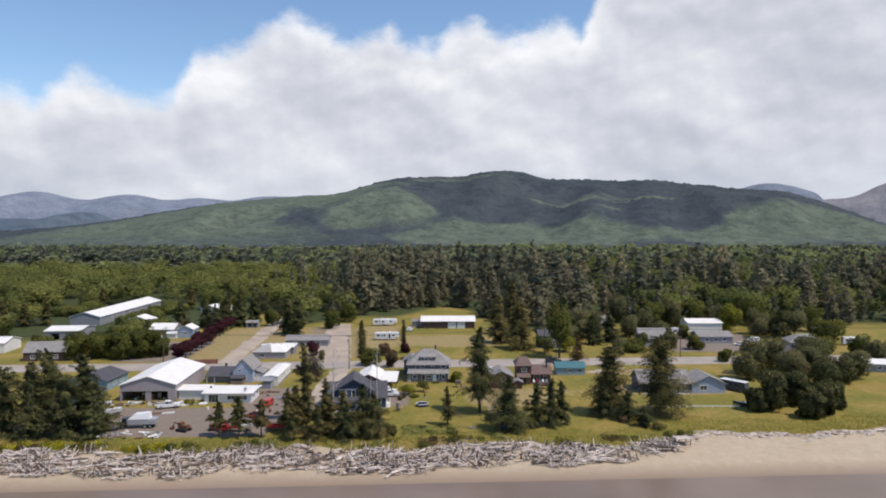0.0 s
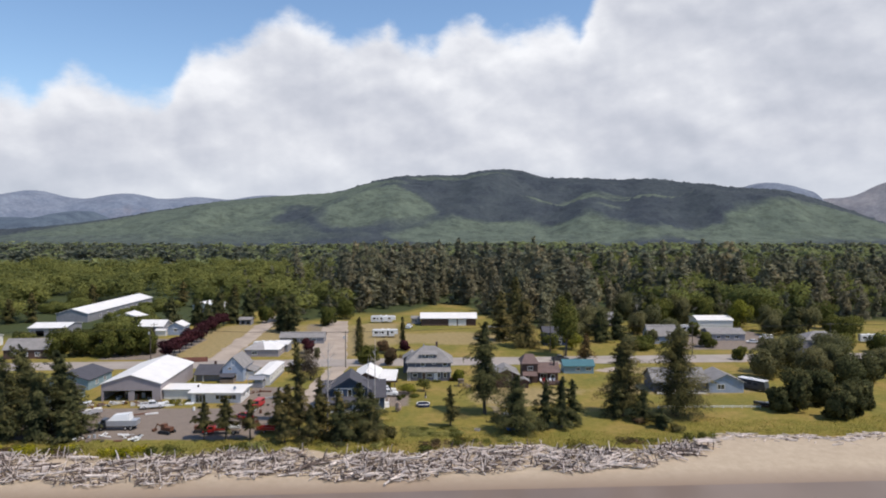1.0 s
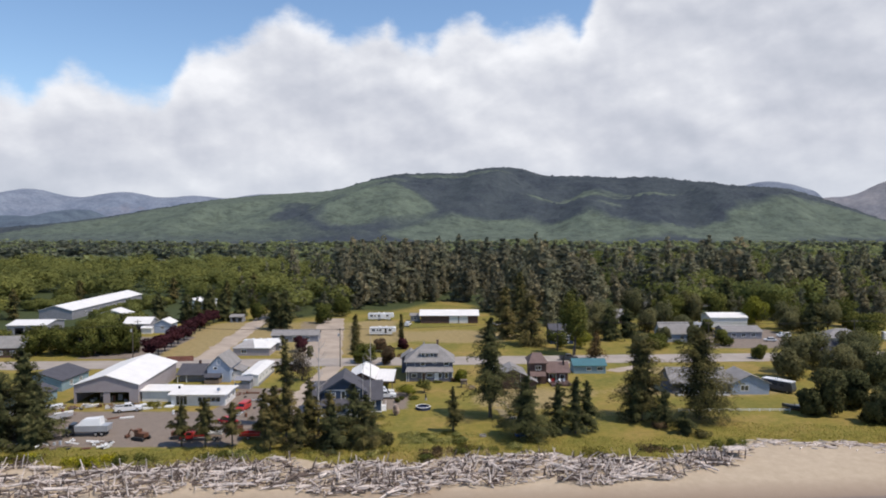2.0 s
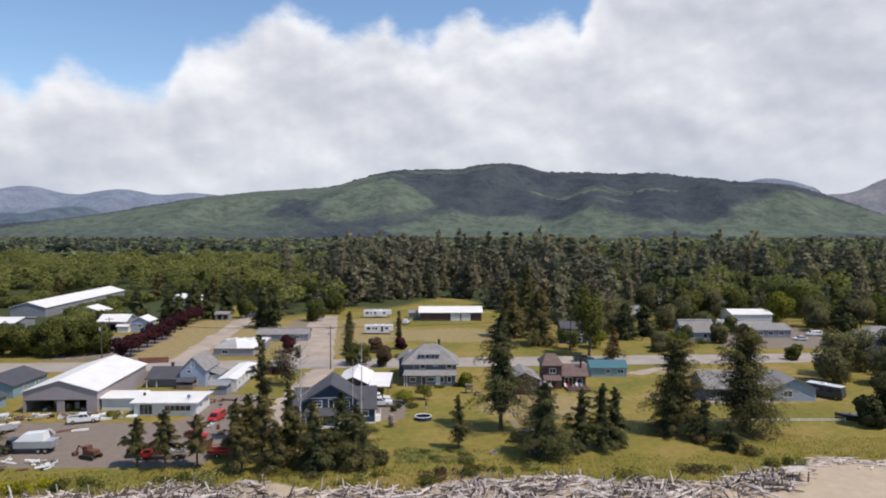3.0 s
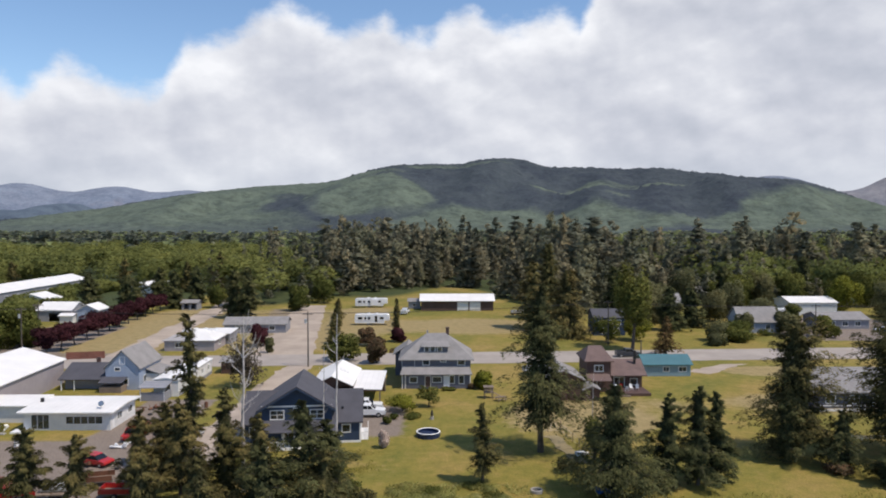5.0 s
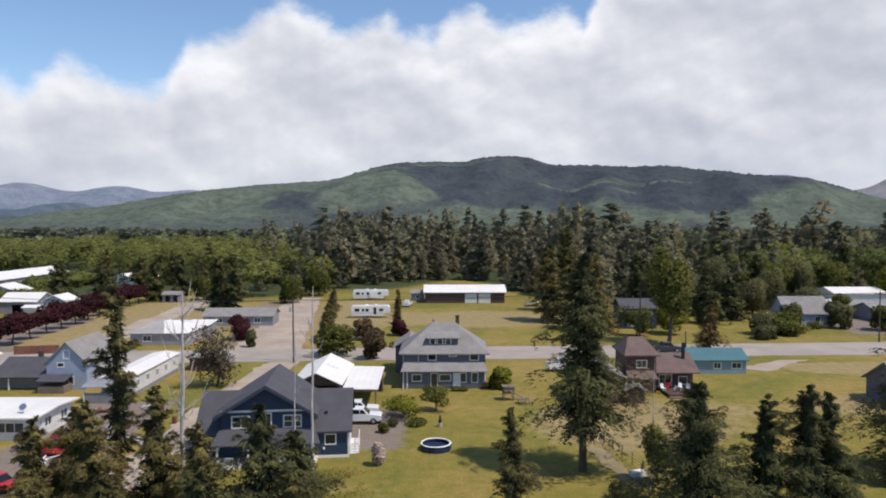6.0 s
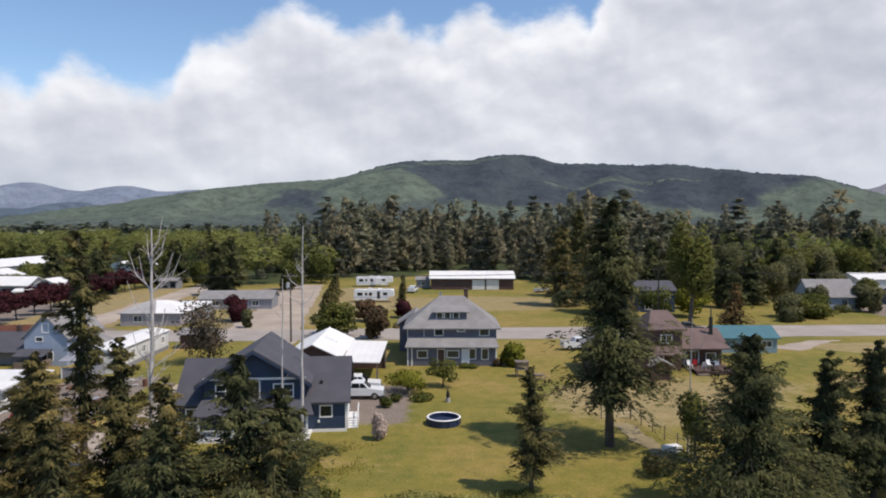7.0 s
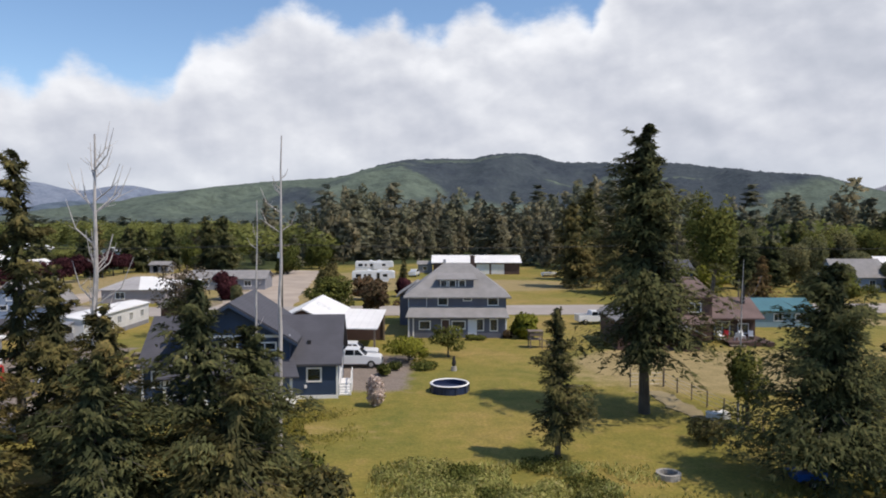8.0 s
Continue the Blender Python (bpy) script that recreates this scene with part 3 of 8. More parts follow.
def build_ground():
    nx, ny = len(GX), len(GY)
    verts = np.array([(x, y, ground_height(x, y)) for y in GY for x in GX])
    rng = np.random.default_rng(4)
    i = np.arange(nx * ny).reshape(ny, nx)
    quads = np.stack([i[:-1, :-1], i[:-1, 1:], i[1:, 1:], i[1:, :-1]], -1).reshape(-1, 4)
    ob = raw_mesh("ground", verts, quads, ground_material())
    x, y = verts[:, 0], verts[:, 1]
    e = np.array([beach_edge(v) for v in x])
    sand = smooth(2.5, -1.5, y - e - 6 * smooth(45, 70, x))
    yard = smooth(3, -3, np.maximum(np.abs(x + 74) - 32, np.abs(y - 174) - 13)) + smooth(2, -2, np.maximum(np.abs(x + 49) - 6, np.abs(y - 190) - 20))
    yard += smooth(2, -2, np.maximum(np.abs(x + 82) - 14, np.abs(y - 246) - 8)) * 0.6
    yard += smooth(3, -3, np.maximum(np.abs(x + 108) - 12, np.abs(y - 272) - 22)) + smooth(3, -3, np.maximum(np.abs(x + 42 + 0.16 * (y - 240)) - 8, np.abs(y - 290) - 48)) * 0.55
    yard += smooth(3, -3, np.maximum(np.abs(x - 112) - 22, np.abs(y - 290) - 22)) * 0.9 + smooth(3, -3, np.maximum(np.abs(x + 14) - 5, np.abs(y - 197) - 9)) * 0.8
    dry = smooth(8, -8, np.hypot((x - 6) / 1.5, y - 295) - 18) * 0.7 + smooth(6, -6, np.hypot((x - 67) / 2.2, (y - 207) * 1.4) - 12) * 0.7
    dry += smooth(4, -4, np.hypot(x - 16, y - 197) - 12) * 0.55 + smooth(5, -5, np.hypot((x + 85) / 0.6, y - 290) - 40) * 0.6 + smooth(3, -3, np.hypot(x + 16, (y - 176) * 1.4) - 8) * 0.42
    dry += smooth(3, -3, np.abs(y - e - 3) - 3) * 0.4
    dry += smooth(6, -6, np.maximum(np.abs(x + 62) - 40, np.abs(y - 295) - 42)) * 0.55 + smooth(5, -5, np.maximum(np.abs(x + 25) - 12, np.abs(y - 305) - 42)) * 0.3
    dry += smooth(5, -5, np.hypot(x - 68, (y - 232) * 2.5) - 14) * 0.8 + smooth(4, -4, np.hypot((x - 25) / 1.2, y - 202) - 12) * 0.5
    dry += 0.35 * np.exp(-(((x - 0.35 * (y - 150)) / 5) ** 2)) * smooth(176, 160, y)
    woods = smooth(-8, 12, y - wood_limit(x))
    col = np.clip(np.stack([sand, yard, dry, woods], 1), 0, 1).astype(np.float32)
    a = ob.data.color_attributes.new("cover", "FLOAT_COLOR", "POINT")
    a.data.foreach_set("color", col.ravel())
    ob.data.polygons.foreach_set("use_smooth", np.ones(len(quads), dtype=bool))
    return tagged(ob, "mown grass, gravel yards and pale sand sloping to water", "ground", kind="structure")


def wood_limit(x):
    """Where the closed woods begin, going inland."""
    x = np.asarray(x, dtype=float)
    return 300 + 115 * np.exp(-((x - 2) / 30) ** 2) + 62 * np.exp(-((x + 48) / 22) ** 2) + 82 * np.exp(-((x + 92) / 19) ** 2) + 42 * smooth(35, 95, x) + 14 * smooth(-85, -105, x) * smooth(-140, -125, x) - 4 * smooth(-126, -136, x)


build_ground()


def water():
    m, t, p = nodes_of("river_water")
    pos = coords(t, True)
    n = noise_of(t, pos, 0.5, 4.0)
    t.links.new(ramp(t, noise_of(t, pos, 0.03, 3.0), [(0.3, (0.17, 0.125, 0.095)), (0.7, (0.235, 0.175, 0.135))]), p.inputs["Base Color"])
    p.inputs["Roughness"].default_value = 0.3
    p.inputs["Specular IOR Level"].default_value = 0.25
    bump(t, p, n, 0.12, 0.1)
    bm = bmesh.new()
    slab(bm, [(-4900, -4800, -1.76), (4900, -4800, -1.76), (4900, 146, -1.76), (-4900, 146, -1.76)], 0.4)
    tagged(finish("water", bm, m), "calm brown shallow water along the beach", "water", kind="structure")


water()


def strip(name, left, right, z, mat, label, rows=40, ragged=0.25, seed=0, category="road"):
    """A road sheet between two edge lines."""
    rng = np.random.default_rng(seed)
    bm = bmesh.new()
    prev = None
    for k in range(rows + 1):
        f = k / rows
        a = np.array(left[0]) * (1 - f) + np.array(left[1]) * f + rng.normal(size=2) * ragged
        b = np.array(right[0]) * (1 - f) + np.array(right[1]) * f + rng.normal(size=2) * ragged
        cur = [bm.verts.new((*q, zz)) for q in (a, b) for zz in (z, z - 0.3)]
        if prev:
            bm.faces.new((prev[0], cur[0], cur[2], prev[2]))
            bm.faces.new((prev[1], prev[3], cur[3], cur[1]))
            bm.faces.new((prev[0], prev[1], cur[1], cur[0]))
            bm.faces.new((prev[2], cur[2], cur[3], prev[3]))
        prev = cur
    return tagged(finish(name, bm, mat), label, category, kind="structure")


M["asphalt"] = surface("worn_asphalt", (0.34, 0.295, 0.255), 0.9, vary=0.18, scale=0.8, fine=3, relief=0.1, world_space=True)
M["gravel_road"] = surface("gravel_lane", (0.38, 0.31, 0.245), 0.95, vary=0.22, scale=0.8, fine=4, relief=0.3, world_space=True)
strip("road", ((-420, 218), (420, 262)), ((-420, 230), (420, 276)), 0.06, M["asphalt"], "worn grey asphalt street across the town", 200, 0.2, 1)
strip("road_side", ((-47, 242.8), (-56.5, 346)), ((-33.0, 244), (-46, 346)), 0.05, M["gravel_road"], "pale gravel side street leading to the woods", 40, 0.35, 2)
strip("road_lane", ((-81, 244), (-88, 362)), ((-74, 244), (-80, 362)), 0.05, M["gravel_road"], "gravel lane beside a row of purple trees", 40, 0.4, 3)
strip("road_drive", ((-40.5, 176), (-37.5, 238)), ((-34, 176), (-31.5, 238)), 0.05, M["gravel_road"], "gravel drive beside the blue house", 30, 0.5, 4)
strip("driveway", ((47.5, 232), (58, 239)), ((51, 229), (63, 239.5)), 0.05, M["gravel_road"], "gravel driveway beside the teal-roofed garage", 12, 0.3, 5)


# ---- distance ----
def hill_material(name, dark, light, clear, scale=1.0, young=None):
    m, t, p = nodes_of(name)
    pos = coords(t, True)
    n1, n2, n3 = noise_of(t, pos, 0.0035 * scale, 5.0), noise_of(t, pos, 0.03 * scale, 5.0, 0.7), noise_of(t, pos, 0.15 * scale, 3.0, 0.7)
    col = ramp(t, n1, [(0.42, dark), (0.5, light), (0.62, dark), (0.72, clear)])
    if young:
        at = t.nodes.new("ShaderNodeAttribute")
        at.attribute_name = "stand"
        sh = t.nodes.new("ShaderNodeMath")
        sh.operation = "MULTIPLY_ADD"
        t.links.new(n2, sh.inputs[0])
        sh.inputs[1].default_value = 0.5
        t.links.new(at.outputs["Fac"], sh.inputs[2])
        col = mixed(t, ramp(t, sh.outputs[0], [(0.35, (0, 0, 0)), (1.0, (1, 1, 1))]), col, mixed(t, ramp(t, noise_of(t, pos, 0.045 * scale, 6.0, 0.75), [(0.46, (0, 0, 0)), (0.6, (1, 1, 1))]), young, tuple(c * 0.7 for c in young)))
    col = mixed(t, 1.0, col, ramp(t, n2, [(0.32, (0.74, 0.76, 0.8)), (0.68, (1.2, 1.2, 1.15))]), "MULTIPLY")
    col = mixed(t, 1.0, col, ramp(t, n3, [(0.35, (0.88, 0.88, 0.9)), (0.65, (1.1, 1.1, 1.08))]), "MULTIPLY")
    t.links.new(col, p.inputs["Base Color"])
    p.inputs["Roughness"].default_value = 0.95
    p.inputs["Specular IOR Level"].default_value = 0.1
    bump(t, p, n3, 0.5, 3.0)
    return m


# crest line of the main ridge: east, height
CREST = [(-1700, 26), (-1250, 30), (-1100, 42), (-965, 58), (-880, 72), (-786, 88), (-640, 110), (-461, 125), (-348, 131), (-299, 135), (-250, 149), (-212, 161), (-133, 180), (-22, 185), (60, 184), (90, 195), (156, 204), (200, 204), (245, 197), (286, 182), (420, 180), (513, 175), (594, 178), (676, 168), (838, 150), (981, 141), (1066, 118), (1163, 86), (1274, 46), (1400, 30), (1700, 30)]
# spurs before it: east, north, half-width, half-depth, height
SPURS = [(-120, 1560, 120, 200, 44), (260, 1540, 120, 170, 34), (430, 1450, 170, 180, 36), (560, 1560, 130, 180, 46), (720, 1560, 110, 160, 40), (800, 1480, 240, 230, 34), (-480, 1600, 300, 300, 30), (1150, 1560, 330, 280, 34), (90, 1700, 110, 200, 30), (-760, 1500, 260, 260, 18)]


def hill_height(x, y):
    cx, ch = np.array([c[0] for c in CREST], float), np.array([c[1] for c in CREST], float)
    xx = x * 2000 / np.maximum(y, 900)
    h = sum(np.interp(xx + k, cx, ch) for k in (-16, -8, 0, 8, 16)) / 5
    line = 2000 + 70 * np.sin(x * 0.004)
    b = np.where(y < line, (line - y) / 440, (y - line) / 700)
    z = h * np.exp(-np.abs(b) ** 1.9)
    for sx, sy, w, d, k in SPURS:
        z = z + k * np.exp(-(((x - sx) / w) ** 2) - ((y - sy) / d) ** 2) * smooth(60, 260, line - y)
    z = z + (9 * np.sin(x * 0.021 + 0.8 * np.sin(y * 0.01)) + 5 * np.sin(x * 0.047 - y * 0.013)) * smooth(60, 300, line - y) * smooth(10, 60, z)
    cap = 40 + (h - 40) * np.clip(y / 2000, 0, 1) * (0.86 + 0.14 * smooth(330, 60, line - y))
    return np.where(y < line, np.minimum(z, np.maximum(cap, 0.3 * h)), np.minimum(z, h))


def stand_light(x, y):
    """Share of young, pale green stands on the hill: felled and replanted blocks, plus painted sunlit spur edges."""
    v = 0.0 * x
    wob = 28 * np.sin(x * 0.013 + y * 0.021) + 17 * np.sin(x * 0.031 - y * 0.017) + 9 * np.sin(x * 0.07 + y * 0.05)
    # Blocks of stands; the thin bands paint the sunlit top edges of spurs.
    for sx, sy, w, d, k in ((-135, 1540, 105, 150, 1.0), (-470, 1700, 260, 340, 0.85), (-230, 1800, 90, 130, 0.6), (170, 1340, 230, 120, 1.0), (360, 1700, 60, 60, 0.7), (520, 1640, 110, 38, 0.95), (720, 1620, 130, 30, 0.8), (250, 1620, 70, 40, 0.8), (-760, 1650, 240, 260, 0.6), (900, 1350, 330, 130, 0.9), (1050, 1560, 110, 50, 0.7), (560, 1300, 160, 80, 0.7), (-700, 1300, 500, 120, 0.5), (20, 1860, 120, 50, 0.55)):
        v = v + k * smooth(1.3, 0.75, np.hypot((x + wob - sx) / w, (y + 0.8 * wob - sy) / d))
    v = v - 0.9 * smooth(1.3, 0.6, np.hypot((x + wob - 430) / 140, (y - wob - 1440) / 90)) - 0.6 * smooth(1.2, 0.7, np.hypot((x - wob + 330) / 60, (y - 1500) / 80))
    return np.clip(v, 0, 1)


def build_hills():
    xs, ys = np.arange(-1600, 1601, 8.0), np.concatenate([np.arange(1000, 2080, 8.0), np.arange(2080, 2700, 60.0)])
    X, Y = np.meshgrid(xs, ys)
    Z = hill_height(X, Y) + np.random.default_rng(5).normal(size=X.shape) * (1.9 - 1.3 * stand_light(X, Y)) * smooth(2, 25, hill_height(X, Y)) - 1
    i = np.arange(X.size).reshape(X.shape)
    q = np.stack([i[:-1, :-1], i[:-1, 1:], i[1:, 1:], i[1:, :-1]], -1).reshape(-1, 4)
    # Forest colours hazed blue-grey; the dark tones also carry painted cloud shadow.
    ob = raw_mesh("hillside", np.stack([X, Y, Z], -1).reshape(-1, 3), q, hill_material("hill_forest_hazed", (0.047, 0.057, 0.069), (0.06, 0.072, 0.08), (0.08, 0.095, 0.096), young=(0.113, 0.138, 0.108)))
    ob.data.polygons.foreach_set("use_smooth", np.ones(len(q), dtype=bool))
    st = stand_light(X, Y).ravel()
    att = ob.data.color_attributes.new("stand", "FLOAT_COLOR", "POINT")
    att.data.foreach_set("color", np.stack([st, st, st, st * 0 + 1], 1).astype(np.float32).ravel())
    tagged(ob, "long forested ridge of dark conifers and green stands, coloured with haze and cloud shade", "hill", kind="structure")


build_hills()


def far_range(name, y, crest, col, label, seed, x0=-3900, x1=3900):
    """A distant ridge: crest(x) heights over its length, falling toward the viewer."""
    rng = np.random.default_rng(seed)
    xs, f = np.arange(x0, x1 + 1, 45.0), np.linspace(0, 1, 12)
    X, F = np.meshgrid(xs, f)
    cs = np.cos(np.arctan(X / y))
    C = crest(xs) + 5 * np.sin(xs * 0.017 + seed) + rng.normal(size=xs.size) * 1.0
    Z = C[None, :] * np.sin(F * math.pi / 2) ** 1.3 - 5
    Y = y + 600 * (F - 1) + 40 * np.sin(X * 0.006 + F * 4)
    i = np.arange(X.size).reshape(X.shape)
    q = np.stack([i[:-1, :-1], i[:-1, 1:], i[1:, 1:], i[1:, :-1]], -1).reshape(-1, 4)
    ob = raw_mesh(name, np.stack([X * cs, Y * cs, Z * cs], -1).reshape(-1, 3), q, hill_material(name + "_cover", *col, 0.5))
    ob.data.polygons.foreach_set("use_smooth", np.ones(len(q), dtype=bool))
    tagged(ob, label, "hill", kind="structure")


def humps(*hs):
    return lambda x: sum(h * np.exp(-(((x - c) / w) ** 2)) for c, w, h in hs)


# The pale blue-grey cover colours of these ranges have distance haze painted in.
far_range("backdrop_far", 4300, lambda x: 172 + humps((-2900, 420, 55), (-2480, 200, 75), (-1960, 240, 68), (-1550, 200, 30), (-900, 500, 60), (2000, 260, 140), (2750, 330, 165), (3400, 500, 160))(x), ((0.165, 0.195, 0.255), (0.18, 0.205, 0.26), (0.23, 0.22, 0.25)), "mountains at the horizon, coloured blue with painted haze", 2, -3900, 2250)
far_range("backdrop_east", 4200, lambda x: 150 + humps((2800, 320, 150), (3400, 500, 150), (2300, 220, 40))(x), ((0.19, 0.195, 0.225), (0.225, 0.22, 0.238), (0.27, 0.248, 0.25)), "bare brownish mountain slopes with haze painted into their colour", 7, 2150, 3900)
far_range("backdrop_near", 3300, humps((-1650, 170, 75), (-1950, 330, 78), (-2600, 500, 60), (-1100, 250, 40), (-700, 350, 70), (1900, 420, 40), (2500, 400, 80)), ((0.082, 0.108, 0.145), (0.094, 0.12, 0.152), (0.125, 0.138, 0.16)), "low wooded ridge in the distance, tinted blue-green by painted haze", 5)


def unit(v):
    return v / (np.linalg.norm(v, axis=1)[:, None] + 1e-9)


def turned(v, q, nv):
    """Triangles turned so that each one's front looks along its normals."""
    g = np.cross(v[q[:, 1]] - v[q[:, 0]], v[q[:, 2]] - v[q[:, 0]])
    back = (g * nv[q[:, 0]]).sum(1) < 0
    q = q.copy()
    q[back] = q[back][:, ::-1]
    return q


def template(rng, kind, n, size):
    """A small tree of n sprays, one metre tall, and the tone of each spray."""
    if kind == "conifer":
        p, d, _ = conifer_points(rng, 1.0, rng.uniform(0.13, 0.19), rng.uniform(0.02, 0.12), 22 if n > 100 else 8, 7, max(3, n // 60), rng.uniform(0.6, 0.95), 0.4, 0.2, (0.35, 1.3))
        keep = rng.permutation(len(p))[:n]
        p, d = p[keep], d[keep]
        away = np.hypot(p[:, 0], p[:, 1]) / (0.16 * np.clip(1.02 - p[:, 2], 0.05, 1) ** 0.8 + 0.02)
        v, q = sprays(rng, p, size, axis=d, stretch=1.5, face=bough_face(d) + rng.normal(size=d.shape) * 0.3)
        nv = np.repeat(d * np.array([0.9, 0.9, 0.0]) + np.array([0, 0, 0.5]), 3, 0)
        # inner sprays get a darker tone, shade painted towards the stem
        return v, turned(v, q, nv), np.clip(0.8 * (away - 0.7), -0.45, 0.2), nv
    if kind == "pine":
        ls, top, lean = [], rng.uniform(0.3, 0.62), rng.normal(size=2) * 0.05
        for k in range(20):
            f = (k + rng.uniform(0.2, 1.0)) / 20
            reach = 0.17 * (1.02 - f) ** top * rng.uniform(0.35, 1.05) * min(1, 0.55 + 2 * f)
            a, w = rng.uniform(0, math.tau), rng.uniform(0.055, 0.095) * (1.15 - 0.6 * f)
            ls.append((reach * math.cos(a) + lean[0] * f, reach * math.sin(a) + lean[1] * f, 0.08 + 0.86 * f, w, w * rng.uniform(0.7, 1.3)))
        v, q = leaf_cloud(rng, ls, n, size)
        axis = np.stack([lean[0] * v[:, 2], lean[1] * v[:, 2], v[:, 2] - 0.1], 1)
        nv = (v - axis) / np.array([0.16, 0.16, 0.25]) + np.repeat(rng.normal(size=(len(q), 3)) * 0.3, 3, 0)
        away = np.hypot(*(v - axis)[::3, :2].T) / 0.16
        # same painted inner shade for the lumpy pine crowns
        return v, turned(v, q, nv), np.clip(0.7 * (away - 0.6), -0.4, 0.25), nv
    ls = [(rng.normal() * 0.15, rng.normal() * 0.15, rng.uniform(0.4, 0.8), rng.uniform(0.16, 0.27), rng.uniform(0.14, 0.22)) for _ in range(7)]
    v, q = leaf_cloud(rng, ls, n, size)
    nv = v - np.array([0.0, 0.0, 0.42])
    return v, turned(v, q, nv), np.zeros(len(q)), nv


def wood(name, spots, mat, kind, n, size, seed, label, width=1.0, tones=(-0.6, 0.5)):
    """Many trees in one sheet of woods; spots: x, y, z, height."""
    rng = np.random.default_rng(seed)
    temps = [template(rng, kind, n, size) for _ in range(9)]
    V, Q, T, N, off = [], [], [], [], 0
    for k, (x, y, z, h) in enumerate(spots):
        v, q, tn, nv = temps[k % 9]
        a = rng.uniform(0, math.tau)
        w = h * width * rng.uniform(0.75, 1.3)
        c, s = math.cos(a), math.sin(a)
        r = np.stack([(v[:, 0] * c - v[:, 1] * s) * w + x, (v[:, 0] * s + v[:, 1] * c) * w + y, v[:, 2] * h + z], 1)
        V.append(r)
        N.append(np.stack([nv[:, 0] * c - nv[:, 1] * s, nv[:, 0] * s + nv[:, 1] * c, nv[:, 2]], 1))
        Q.append(q + off)
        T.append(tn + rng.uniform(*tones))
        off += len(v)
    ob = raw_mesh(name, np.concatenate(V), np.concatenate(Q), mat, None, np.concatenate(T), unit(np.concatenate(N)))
    return tagged(ob, label, "woods", kind="stuff")


def scatter(rng, n, x0, x1, y0, y1, keep):
    out = []
    while len(out) < n:
        x, y = rng.uniform(x0, x1), rng.uniform(y0, y1)
        if keep(x, y):
            out.append((x, y))
    return out


def build_woods():
    rng = np.random.default_rng(11)
    CLEAR = [(120, 322, 15), (75, 340, 11), (105, 366, 9), (136, 394, 9), (47, 375, 7), (-127, 382, 11), (-177, 350, 14), (-177, 372, 14), (-177, 397, 15), (148, 287, 12)]
    past = lambda x, y: y > wood_limit(x) and all(math.hypot(x - a, y - b) > c for a, b, c in CLEAR)
    tall = lambda x: float(np.interp(x, (-160, -90, -55, 65, 105, 150, 180, 215, 250, 330), (25, 27, 36, 37, 30, 25, 35, 34, 25, 34)))
    stand = lambda x, y: past(x, y) and rng.random() < np.interp(x, (-150, -85, -55, 90, 120, 165, 185, 215, 240, 290), (0.05, 0.16, 1, 1, 0.7, 0.45, 1, 1, 0.45, 0.9))
    near = []
    for x, y in scatter(rng, 820, -160, 340, 315, 620, stand):
        u = rng.random()
        near.append((x, y, -0.3, tall(x) * (0.45 + 0.28 * u + 0.36 * u ** 7) * (0.66 + 0.34 * float(smooth(0, 70, y - wood_limit(x))))))
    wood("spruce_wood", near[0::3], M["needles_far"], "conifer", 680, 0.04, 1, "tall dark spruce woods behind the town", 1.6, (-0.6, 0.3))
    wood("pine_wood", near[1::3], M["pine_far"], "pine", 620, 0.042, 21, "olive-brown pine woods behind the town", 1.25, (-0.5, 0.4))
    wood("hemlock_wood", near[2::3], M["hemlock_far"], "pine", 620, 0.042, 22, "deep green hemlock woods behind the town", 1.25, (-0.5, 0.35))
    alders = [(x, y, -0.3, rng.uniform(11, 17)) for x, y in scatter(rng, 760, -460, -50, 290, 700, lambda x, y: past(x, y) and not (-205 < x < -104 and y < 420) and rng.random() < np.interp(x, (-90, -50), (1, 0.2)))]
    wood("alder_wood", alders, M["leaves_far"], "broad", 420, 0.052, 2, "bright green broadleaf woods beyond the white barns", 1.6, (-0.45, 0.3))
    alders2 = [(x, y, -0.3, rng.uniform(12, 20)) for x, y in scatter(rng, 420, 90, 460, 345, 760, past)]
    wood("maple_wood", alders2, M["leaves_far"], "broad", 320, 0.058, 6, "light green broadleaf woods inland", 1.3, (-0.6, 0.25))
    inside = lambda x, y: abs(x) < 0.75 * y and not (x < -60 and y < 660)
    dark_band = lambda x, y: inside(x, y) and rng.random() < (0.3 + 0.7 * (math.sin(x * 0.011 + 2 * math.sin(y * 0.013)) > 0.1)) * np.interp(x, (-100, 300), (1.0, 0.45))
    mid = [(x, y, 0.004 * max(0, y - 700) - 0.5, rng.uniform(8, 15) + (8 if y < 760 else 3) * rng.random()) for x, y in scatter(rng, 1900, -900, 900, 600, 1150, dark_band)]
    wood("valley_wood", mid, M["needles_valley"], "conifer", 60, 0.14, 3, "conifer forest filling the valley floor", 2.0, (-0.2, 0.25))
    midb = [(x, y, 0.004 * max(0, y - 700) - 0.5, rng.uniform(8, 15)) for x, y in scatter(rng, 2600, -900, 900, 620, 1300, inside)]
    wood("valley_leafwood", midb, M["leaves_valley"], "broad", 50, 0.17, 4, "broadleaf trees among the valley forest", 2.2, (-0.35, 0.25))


build_woods()


